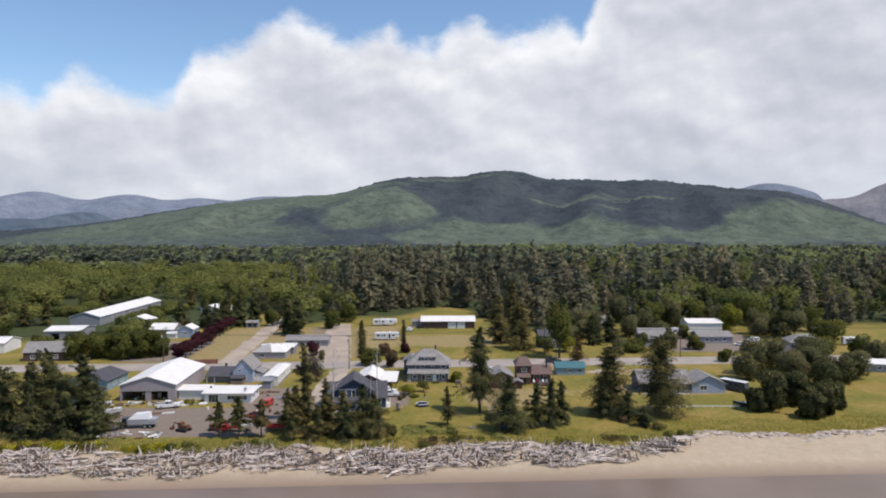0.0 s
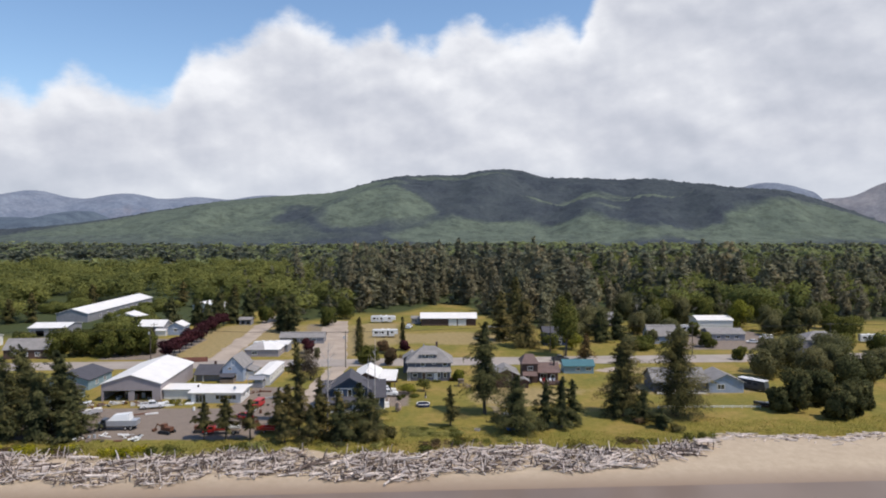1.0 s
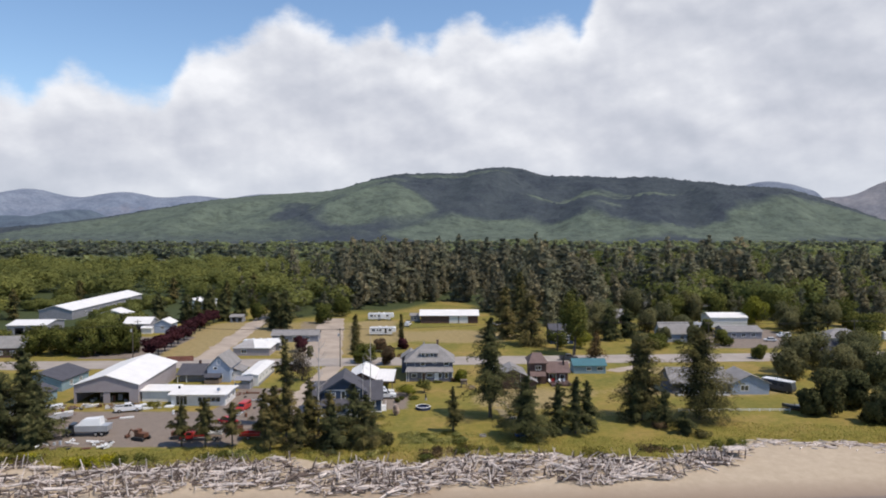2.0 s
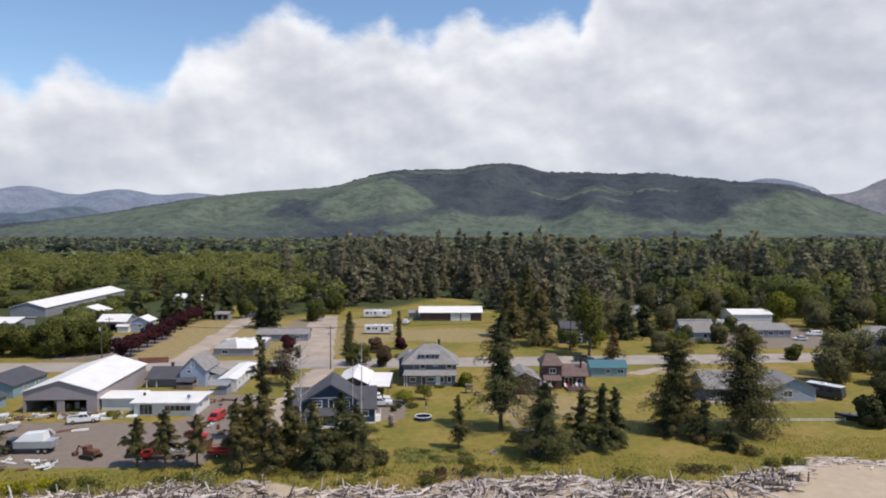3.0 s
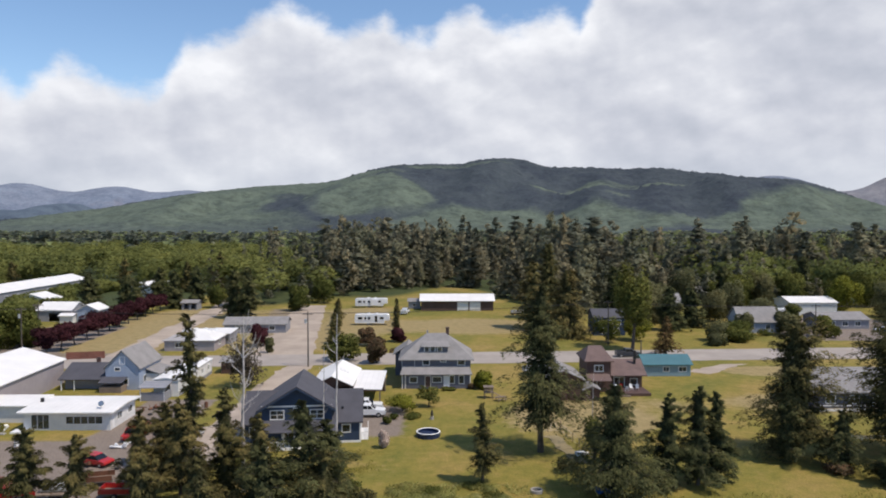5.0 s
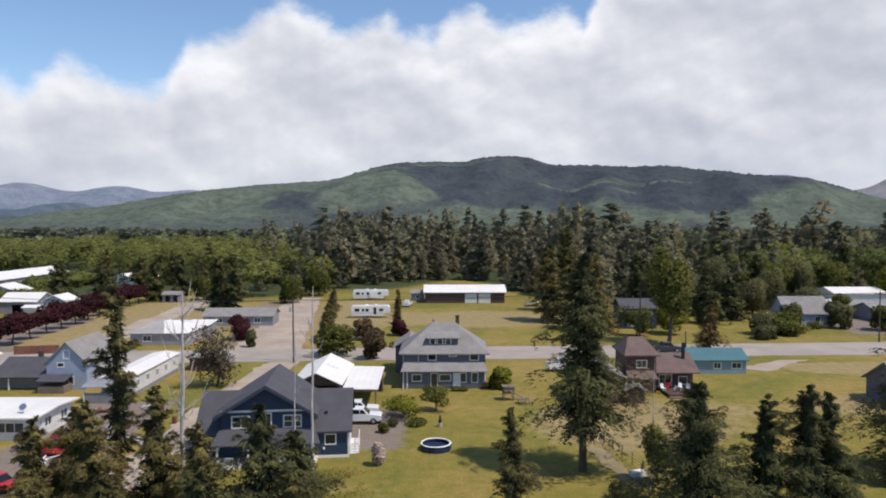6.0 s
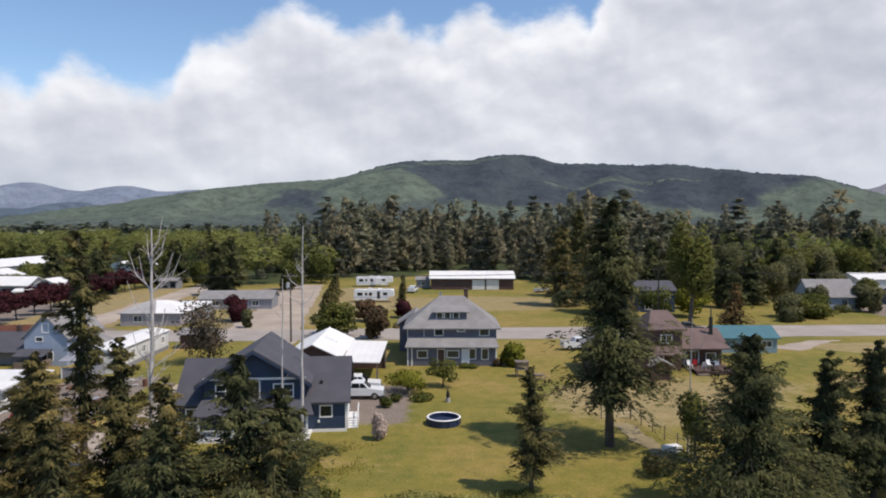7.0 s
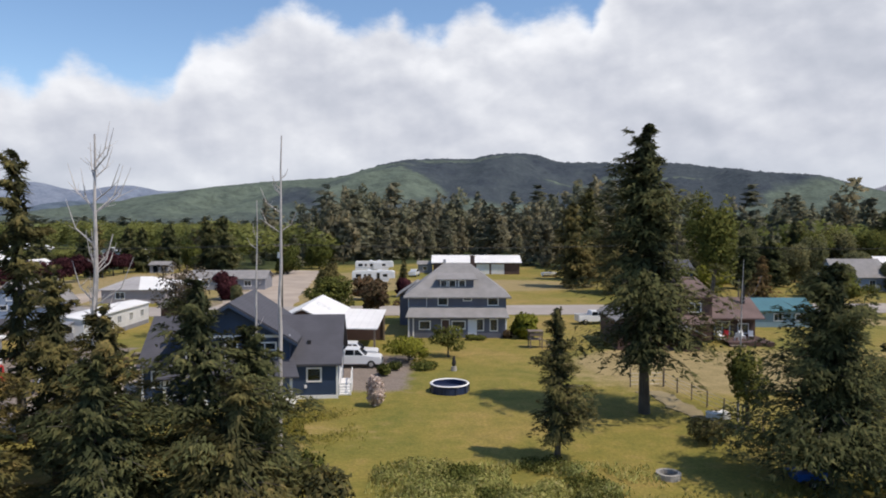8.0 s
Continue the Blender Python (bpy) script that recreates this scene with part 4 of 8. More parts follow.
# ---- clouds ----
def cloud_backdrop():
    m = bpy.data.materials.new("cumulus")
    m.use_nodes = True
    t = m.node_tree
    t.nodes.remove(t.nodes["Principled BSDF"])
    out = t.nodes["Material Output"]
    pos = coords(t)
    sepn = t.nodes.new("ShaderNodeSeparateXYZ")
    t.links.new(pos, sepn.inputs[0])

    def op(kind, a, b=0.0, c=0.0):
        n = t.nodes.new("ShaderNodeMath")
        n.operation = kind
        for s, v in zip(n.inputs, (a, b, c)):
            if isinstance(v, (int, float)):
                s.default_value = v
            else:
                t.links.new(v, s)
        return n.outputs[0]

    az = op("ARCTAN2", sepn.outputs[0], sepn.outputs[1])
    el = op("DIVIDE", sepn.outputs[2], CLOUD_R)
    u = op("MULTIPLY_ADD", az, 1 / 1.4, 0.5)
    tops = [(0.0, 0.3), (0.06, 0.2), (0.118, 0.168), (0.149, 0.211), (0.173, 0.197), (0.204, 0.18), (0.233, 0.184), (0.255, 0.244), (0.301, 0.262), (0.328, 0.294), (0.355, 0.308), (0.384, 0.288), (0.404, 0.272), (0.428, 0.283), (0.445, 0.295),
            (0.464, 0.270), (0.494, 0.274), (0.511, 0.297), (0.536, 0.308), (0.557, 0.284), (0.58, 0.283), (0.601, 0.295), (0.621, 0.299), (0.641, 0.28), (0.66, 0.34), (0.7, 0.45), (1.0, 0.5)]
    r = t.nodes.new("ShaderNodeValToRGB")
    while len(r.color_ramp.elements) < len(tops):
        r.color_ramp.elements.new(0.5)
    for e, (p, v) in zip(r.color_ramp.elements, tops):
        e.position, e.color = p, (v, v, v, 1)
    t.links.new(u, r.inputs[0])
    vec = t.nodes.new("ShaderNodeCombineXYZ")
    t.links.new(op("MULTIPLY", az, 10.0), vec.inputs[0])
    t.links.new(op("MULTIPLY", el, 14.0), vec.inputs[1])
    off = t.nodes.new("ShaderNodeVectorMath")
    off.operation = "ADD"
    off.inputs[1].default_value = (0.10, 0.22, 0.0)
    t.links.new(vec.outputs[0], off.inputs[0])
    n1, n1b = noise_of(t, vec.outputs[0], 0.65, 6.0, 0.48), noise_of(t, off.outputs[0], 0.65, 6.0, 0.48)
    n2 = noise_of(t, vec.outputs[0], 2.4, 6.0, 0.6)
    n3 = noise_of(t, vec.outputs[0], 0.28, 3.0, 0.5)
    d = op("SUBTRACT", r.outputs[0], el)
    d = op("ADD", d, op("MULTIPLY_ADD", n2, 0.05, -0.025))
    low = t.nodes.new("ShaderNodeMapRange")
    low.inputs[1].default_value, low.inputs[2].default_value, low.inputs[3].default_value, low.inputs[4].default_value = 0.03, 0.12, 0.25, 0.0
    t.links.new(el, low.inputs[0])
    mask = t.nodes.new("ShaderNodeMapRange")
    mask.interpolation_type = "SMOOTHSTEP"
    mask.inputs[1].default_value, mask.inputs[2].default_value = -0.012, 0.026
    t.links.new(d, mask.inputs[0])
    rim = t.nodes.new("ShaderNodeMapRange")
    rim.inputs[1].default_value, rim.inputs[2].default_value, rim.inputs[3].default_value, rim.inputs[4].default_value = 0.0, 0.09, 0.30, 0.0
    t.links.new(d, rim.inputs[0])
    lit = op("MULTIPLY_ADD", op("SUBTRACT", n1, n1b), 1.6, 0.43)
    gl = op("MULTIPLY", op("ADD", az, -0.06), 3.6)
    glow = op("POWER", 2.718, op("MULTIPLY", op("MULTIPLY", gl, gl), -1.0))
    shade = op("ADD", op("ADD", lit, rim.outputs[0]), op("MULTIPLY_ADD", n3, 0.8, -0.44))
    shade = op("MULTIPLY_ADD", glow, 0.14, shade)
    col = ramp(t, shade, [(0.1, (0.48, 0.515, 0.60)), (0.38, (0.615, 0.64, 0.72)), (0.58, (0.73, 0.75, 0.815)), (0.85, (0.94, 0.95, 0.99))])
    col = mixed(t, low.outputs[0], col, (0.60, 0.68, 0.78))
    em, tr, mx = t.nodes.new("ShaderNodeEmission"), t.nodes.new("ShaderNodeBsdfTransparent"), t.nodes.new("ShaderNodeMixShader")
    t.links.new(col, em.inputs[0])
    em.inputs[1].default_value = 1.0
    t.links.new(mask.outputs[0], mx.inputs[0])
    t.links.new(tr.outputs[0], mx.inputs[1])
    t.links.new(em.outputs[0], mx.inputs[2])
    t.links.new(mx.outputs[0], out.inputs[0])
    A, E = np.linspace(-1.25, 1.25, 60), np.linspace(-0.01, 0.62, 16)
    X, Z = np.meshgrid(A, E)
    verts = np.stack([np.sin(X) * CLOUD_R, np.cos(X) * CLOUD_R, Z * CLOUD_R], -1).reshape(-1, 3)
    i = np.arange(X.size).reshape(X.shape)
    q = np.stack([i[:-1, :-1], i[:-1, 1:], i[1:, 1:], i[1:, :-1]], -1).reshape(-1, 4)
    ob = raw_mesh("backdrop_clouds", verts, q, m)
    ob.matrix_basis = pose(0, 60, 0)
    tagged(ob, "white and grey cumulus clouds over the hills", "sky", kind="structure")


CLOUD_R = 4860.0
cloud_backdrop()


# ---- houses ----
def grey_house():
    t = thing("house", -4.7, 219.2, 0, 0, "large grey-blue two-storey house with hipped shingle roof", "house")
    W, D = 13.0, 9.6
    ops = [("front", -1.9, 4.15, 1.15, 1.15, "w", 1), ("front", 1.35, 4.75, 0.95, 0.5, "w", 1), ("front", 4.75, 4.15, 1.25, 1.2, "w", 1),
           ("right", -2, 4.0, 1.0, 1.2, "w", 1), ("right", 2, 1.0, 1.0, 1.3, "w", 1), ("left", 0, 4.0, 1.0, 1.2, "w", 1)]
    house_body(t, W, D, 5.55, 3.7, "x", M["wall_greyblue"], M["roof_grey"], ops, 0.65, 0.18, hip_ridge=3.6)
    # enclosed front porch with its own low roof
    bm = bmesh.new()
    holes = [(-4.25, 1.2, 1.3, 0.95), (0.15, 1.25, 1.6, 0.9), (2.95, 1.05, 0.8, 1.35), (4.75, 1.0, 0.85, 1.4), (1.95, 0.35, 0.95, 2.0), (-1.55, 0.3, 0.95, 2.05)]
    f = lambda u, o, z: (u, -1.75 - o, z)
    wall_sheet(bm, f, 12.6, 2.75, holes)
    for s in (-1, 1):
        box(bm, *sorted((s * 6.3, s * 6.14)), -1.59, -0.003, 0, 2.75)
    part("porch_wall", bm, M["wall_greyblue"], t)
    bm = bmesh.new()
    slab(bm, [(-6.75, -2.25, 2.78), (6.75, -2.25, 2.78), (6.3, -0.004, 3.95), (-6.3, -0.004, 3.95)], 0.14)
    part("porch_roof", bm, M["roof_grey"], t)
    for u, z, w, h in holes[:4]:
        window(t, f, u, z, w, h, 1)
    door(t, f, 1.95, 0.35, 0.95, 2.0, M["trim"])
    door(t, f, -1.55, 0.3, 0.95, 2.05, M["wall_brown"])
    for u in (-6.35, 6.35, -5.75):
        part("corner_board", boxes((u - 0.09, u + 0.09, -1.80, -1.76, 0, 2.7)), M["trim"], t)
    # shed dormer
    bm = bmesh.new()
    fd = lambda u, o, z: (u - 0.1, 1.0 - o, z)
    wall_sheet(bm, lambda u, o, z: fd(u, o, z + 6.2), 4.6, 1.25, [(-0.55, 0.22, 0.75, 0.85), (0.75, 0.22, 0.75, 0.85), (-1.7, 0.22, 0.8, 0.8)])
    hexa(bm, [(-2.4, 1.16, 6.2), (-2.24, 1.16, 6.2), (-2.24, 3.2, 7.3), (-2.4, 3.2, 7.3)], [(-2.4, 1.16, 7.45), (-2.24, 1.16, 7.45), (-2.24, 3.2, 7.9), (-2.4, 3.2, 7.9)])
    hexa(bm, [(2.04, 1.16, 6.2), (2.2, 1.16, 6.2), (2.2, 3.2, 7.3), (2.04, 3.2, 7.3)], [(2.04, 1.16, 7.45), (2.2, 1.16, 7.45), (2.2, 3.2, 7.9), (2.04, 3.2, 7.9)])
    d = part("dormer", bm, M["wall_greyblue"], t)
    for u in (-0.55, 0.75, -1.7):
        frm = window(d, lambda a, o, z: fd(a, o, z + 6.2), u, 0.22, 0.75, 0.85, 1)
    bm = bmesh.new()
    slab(bm, [(-2.9, 0.45, 7.5), (2.7, 0.45, 7.5), (2.2, 3.6, 8.3), (-2.4, 3.6, 8.3)], 0.12)
    part("dormer_roof", bm, M["roof_grey"], t)
    part("chimney", boxes((1.9, 2.5, 5.2, 5.8, 8.4, 10.3), (1.82, 2.58, 5.12, 5.88, 10.3, 10.45)), M["wall_brown"], t, "dark brick chimney")
    part("vent_stack", boxes((-1.9, -1.55, 5.0, 5.3, 8.6, 9.9)), M["wall_grey"], t)
    # rear wing
    bm = bmesh.new()
    box(bm, -8.3, -3.5, 9.62, 15.5, 0, 4.4)
    part("rear_wall", bm, M["wall_greyblue"], t)
    bm = bmesh.new()
    slab(bm, [(-8.8, 9.0, 4.35), (-5.9, 9.0, 6.3), (-5.9, 16, 6.3), (-8.8, 16, 4.35)], 0.16)
    slab(bm, [(-3.0, 9.0, 4.35), (-3.0, 16, 4.35), (-5.9, 16, 6.3), (-5.9, 9.0, 6.3)], 0.16)
    part("rear_roof", bm, M["roof_grey"], t)
    part("downspout", boxes((-6.5, -6.42, -0.1, -0.02, 0, 5.5)), M["trim"], t)
    part("downspout", boxes((-4.1, -4.02, -0.2, -0.1, 3.9, 5.5)), M["trim"], t)
    part("front_step", boxes((1.2, 2.8, -2.7, -1.92, 0, 0.2)), M["concrete"], t)


grey_house()


def blue_house():
    t = thing("house", -23.41, 185.4, 0, 5.4, "dark blue house with charcoal roof and white trim", "house")
    W, D = 16.2, 9.2
    ops = [("front", 6.1, 1.55, 1.05, 1.0, "w", 1), ("front", -6.6, 1.3, 1.3, 1.2, "w", 2), ("front", -2.0, 1.0, 1.6, 1.4, "w", 2), ("front", 2.6, 0.9, 1.2, 1.5, "w", 1), ("front", 0.4, 0.25, 1.0, 2.05, "d"), ("right", -1.5, 1.2, 1.2, 1.2, "w", 2), ("right", 2, 0.25, 0.95, 2.05, "d")]
    house_body(t, W, D, 3.15, 3.3, "x", M["wall_blue"], M["roof_dark"], ops, 0.4, 0.18)
    # cross gable
    gx, gw, z0, e, rise = -0.7, 9.6, 3.0, 5.35, 2.9
    f = lambda u, o, z: (gx + u, -0.35 - o, z)
    bm = bmesh.new()
    wn2 = [(-2.75, 0.72, 1.75, 1.15), (2.75, 0.72, 1.75, 1.15), (0.0, 0.25, 0.85, 1.9)]
    wall_sheet(bm, lambda u, o, z: f(u, o, z + z0 - 0.0), gw, e - z0, [(h[0], h[1], h[2], min(h[3], e - z0 - h[1] - 0.05)) for h in wn2])
    gable_fill(bm, f, gw, e, rise)
    for s in (-1, 1):
        box(bm, *sorted((gx + s * gw / 2, gx + s * (gw / 2 - 0.16))), -0.19, 7.0, z0, e)
    part("gable_wall", bm, M["wall_blue"], t)
    for u, z, w, h in wn2:
        window(t, lambda a, o, zz: f(a, o, zz + z0), u, z, w, min(h, e - z0 - z - 0.05), 2 if w > 1 else 1, 2 if w > 1 else 1)
    part("belt_trim", boxes((gx - 4.9, gx + 4.9, -0.42, -0.36, e + 0.02, e + 0.24)), M["trim"], t)
    bm = bmesh.new()
    k = rise / (gw / 2)
    for s in (-1, 1):
        x1 = gx + s * (gw / 2 + 0.75)
        z1 = e - 0.75 * k + 0.2
        pts = [(x1, -1.15, z1), (gx, -1.15, e + rise + 0.2), (gx, 10.4, e + rise + 0.2), (x1, 8.5, z1)]
        slab(bm, pts if s < 0 else pts[::-1], 0.18)
    part("gable_roof", bm, M["roof_dark"], t)
    for s in (-1, 1):
        bm = bmesh.new()
        x1, z1 = gx + s * (gw / 2 + 0.75), e - 0.75 * k + 0.01
        hexa(bm, [(x1, -1.20, z1 - 0.22), (gx, -1.20, e + rise - 0.22), (gx, -1.155, e + rise - 0.22), (x1, -1.155, z1 - 0.22)], [(x1, -1.20, z1), (gx, -1.20, e + rise), (gx, -1.155, e + rise), (x1, -1.155, z1)])
        part("barge_board", bm, M["wall_blue"], t)
    # porch
    bm = bmesh.new()
    slab(bm, [(gx - 5.4, -2.9, 2.55), (gx + 5.9, -2.9, 2.55), (gx + 5.2, -0.38, 3.55), (gx - 5.0, -0.38, 3.55)], 0.14)
    part("porch_roof", bm, M["roof_dark"], t)
    part("porch_floor", boxes((gx - 5.0, gx + 5.4, -2.7, -0.02, 0, 0.28)), M["trim"], t)
    for u in (-4.8, -1.6, 1.7, 5.2):
        part("porch_post", boxes((gx + u - 0.1, gx + u + 0.1, -2.65, -2.45, 0.28, 2.5)), M["trim"], t, "white porch post")
    for a, b in ((-4.8, -1.6), (1.7, 5.2)):
        bm = bmesh.new()
        box(bm, gx + a + 0.1, gx + b - 0.1, -2.58, -2.52, 1.08, 1.16)
        box(bm, gx + a + 0.1, gx + b - 0.1, -2.58, -2.52, 0.4, 0.46)
        for k2 in range(int((b - a) / 0.28)):
            u = gx + a + 0.2 + 0.28 * k2
            box(bm, u, u + 0.05, -2.57, -2.53, 0.46, 1.08)
        part("porch_rail", bm, M["trim"], t)
    # side landing with steps
    part("landing", boxes((8.1, 9.2, 2.2, 4.4, 0, 0.75)), M["trim"], t)
    for k2 in range(4):
        part("step", boxes((8.15, 9.15, 1.9 - 0.3 * k2, 2.19 - 0.3 * k2, 0, 0.58 - 0.16 * k2)), M["trim"], t)
    for x0 in (8.12, 9.12):
        for yy, z0b, z1b in ((4.3, 0.75, 1.75), (2.25, 0.75, 1.75), (0.95, 0, 1.05)):
            part("rail_post", boxes((x0, x0 + 0.09, yy - 0.05, yy + 0.05, z0b, z1b)), M["trim"], t)
        for (ya, za), (yb, zb) in (((4.3, 1.72), (2.25, 1.72)), ((2.25, 1.72), (0.95, 1.02))):
            bm = bmesh.new()
            rod(bm, (x0 + 0.045, ya, za), (x0 + 0.045, yb, zb), 0.05)
            part("handrail", bm, M["trim"], t)
        for q in range(6):
            part("baluster", boxes((x0 + 0.02, x0 + 0.06, 2.45 + 0.3 * q, 2.5 + 0.3 * q, 0.75, 1.7)), M["trim"], t)
    part("skirting", boxes((-8.14, 8.14, -0.06, -0.005, 0, 0.3)), M["trim"], t)
    for u in (-8.06, 8.06):
        part("corner_board", boxes((u - 0.09, u + 0.09, -0.05, -0.004, 0.3, 3.1)), M["trim"], t)
    part("roof_vent", boxes((5.4, 5.7, 1.5, 1.8, 4.2, 4.75)), M["black"], t)
    part("wall_lamp", boxes((5.3, 5.5, -0.14, -0.002, 0.95, 1.2)), M["trim"], t)


blue_house()


def carport():
    t = thing("carport", -18.6, 204.0, 0, 0, "open carport with bright white metal roofs", "carport")
    for x in (-6.3, -0.6, 4.5):
        for y in (0.1, 11.5):
            part("post", boxes((x - 0.1, x + 0.1, y - 0.1, y + 0.1, 0, 3.3 if x > -1 else 3.75)), M["wood"], t)
    bm = bmesh.new()
    slab(bm, [(-7.2, -0.5, 3.85), (-3.5, -0.5, 5.55), (-3.5, 12.6, 5.75), (-7.2, 12.6, 4.0)], 0.12)
    slab(bm, [(0.1, -0.5, 3.9), (0.1, 12.6, 4.05), (-3.5, 12.6, 5.75), (-3.5, -0.5, 5.55)], 0.12)
    part("roof", bm, M["roof_white"], t)
    bm = bmesh.new()
    slab(bm, [(0.12, -0.6, 3.45), (4.9, -0.6, 3.35), (4.9, 10.5, 4.1), (0.12, 10.5, 4.2)], 0.12)
    part("lean_to_roof", bm, M["roof_whitex"], t)
    bm = bmesh.new()
    gable_fill(bm, lambda u, o, z: (-3.45 + u, 0.0 - o, z), 6.6, 3.7, 1.65, 0.1)
    box(bm, -6.6, -6.5, 0.2, 11.4, 0, 3.75)
    box(bm, -6.5, 4.6, 11.6, 11.7, 0, 3.7)
    box(bm, -0.62, -0.55, 0.3, 11.4, 0, 3.65)
    part("wall", bm, M["wall_brown"], t)
    for u in (-3.0, -2.4, -1.8):
        bm = bmesh.new()
        hexa(bm, [(u, 5.6, 5.58 - 0.46 * (u + 3.5)), (u + 0.45, 5.6, 5.37 - 0.46 * (u + 3.5)), (u + 0.45, 6.6, 5.39 - 0.46 * (u + 3.5)), (u, 6.6, 5.6 - 0.46 * (u + 3.5))], [(u, 5.6, 5.7 - 0.46 * (u + 3.5)), (u + 0.45, 5.6, 5.49 - 0.46 * (u + 3.5)), (u + 0.45, 6.6, 5.51 - 0.46 * (u + 3.5)), (u, 6.6, 5.72 - 0.46 * (u + 3.5))])
        part("roof_panel", bm, M["wall_white"], t, "dull translucent roof panel")


carport()


def simple_house(x, y, w, d, eave, rise, axis, wall, roof, ops=(), rz=0.0, label="", name="house", category="house", hip=None, over=0.4, extras=None, group=""):
    t = thing(name, x, y, 0, rz, label, category, group)
    house_body(t, w, d, eave, rise, axis, M[wall], M[roof], ops, over, 0.16, hip_ridge=hip)
    if extras:
        extras(t)
    return t


def row_of(face, n, length, sill, w, h):
    return [(face, -length / 2 + length * (k + 0.5) / n, sill, w, h, "w", 2) for k in range(n)]


def barn_extras(t):
    f = place_on("front", 25.2, 12)
    for u in (1.9, 6.2):
        bm = bmesh.new()
        block(bm, f, u - 1.9, u + 1.9, 0.01, 0.08, 0.05, 3.0)
        part("sliding_door", bm, M["wall_white"], t, "pale metal sliding door")
    part("gutter", boxes((-12.9, 12.9, -0.65, -0.52, 3.35, 3.47)), M["trim"], t)


simple_house(2.3, 330, 25.2, 12, 3.5, 1.7, "x", "wall_brown", "roof_whitex", [], 0, "long brown barn with white metal roof", "barn", "barn", extras=barn_extras, over=0.6)
simple_house(-12.9, 336, 4.2, 4, 2.6, 0.8, "x", "wall_grey", "roof_grey", [("front", 0, 0.9, 1.0, 0.9, "w", 1)], 0, "small grey garden shed beside the barn", "shed", "shed")


def shop_extras(t):
    f = place_on("front", 15, 28)
    bm = bmesh.new()
    block(bm, f, -7.2, 4.5, 0.02, 0.1, 2.75, 2.9)
    part("door_track", bm, M["chrome"], t)
    part("wainscot", boxes((7.51, 7.55, 0.3, 27.7, 0, 0.9)), M["concrete"], t)


simple_house(-83.2, 194.3, 15.4, 28, 4.6, 2.3, "y", "wall_taupe", "roof_white", [("front", -3.9, 0.02, 6.4, 2.7, "o"), ("front", 3.2, 0.02, 4.6, 2.7, "o")], 2.7, "big taupe metal workshop with white roof", "workshop", "workshop", extras=shop_extras, over=0.35)


def flat_house():
    t = thing("house", -60, 192.0, 0, 0, "low white flat-roofed house", "house")
    ops = [("front", -4.0, 0.25, 2.6, 2.1, "w", 3), ("front", 2.6, 1.0, 5.4, 1.1, "w", 5), ("right", -1.2, 1.0, 1.4, 1.0, "w", 2), ("right", 2.4, 1.0, 1.4, 1.0, "w", 2), ("right", -3.2, 0.2, 0.95, 2.1, "d")]
    house_body(t, 13.0, 8.5, 2.75, 0.25, "x", M["wall_white"], M["roof_whitex"], ops, 0.7, 0.2)
    bm = bmesh.new()
    box(bm, -15.2, -6.52, 4.0, 8.6, 0, 2.6)
    part("wing_wall", bm, M["wall_white"], t)
    bm = bmesh.new()
    slab(bm, [(-15.7, 3.5, 2.8), (-6.9, 3.5, 2.8), (-6.9, 9.2, 3.15), (-15.7, 9.2, 3.15)], 0.18)
    part("wing_roof", bm, M["roof_whitex"], t)
    for u in (-13, -9.5):
        window(t, lambda a, o, z: (a, 4.0 - o + 0.12, z), u, 1.1, 1.2, 0.9, 2)
    part("flue", boxes((-6.3, -5.9, 4.2, 4.6, 2.9, 3.8)), M["black"], t)
    part("porch_ramp", boxes((-7.6, -5.6, -1.6, -0.02, 0, 0.25)), M["trim"], t)
    bm = bmesh.new()
    rod(bm, (4.6, 1.2, 2.95), (4.6, 1.2, 3.7), 0.04)
    rod(bm, (4.6, 1.15, 3.75), (4.6, 1.05, 3.8), 0.45, 0.4, 12)
    part("satellite_dish", bm, M["chrome"], t)


flat_house()


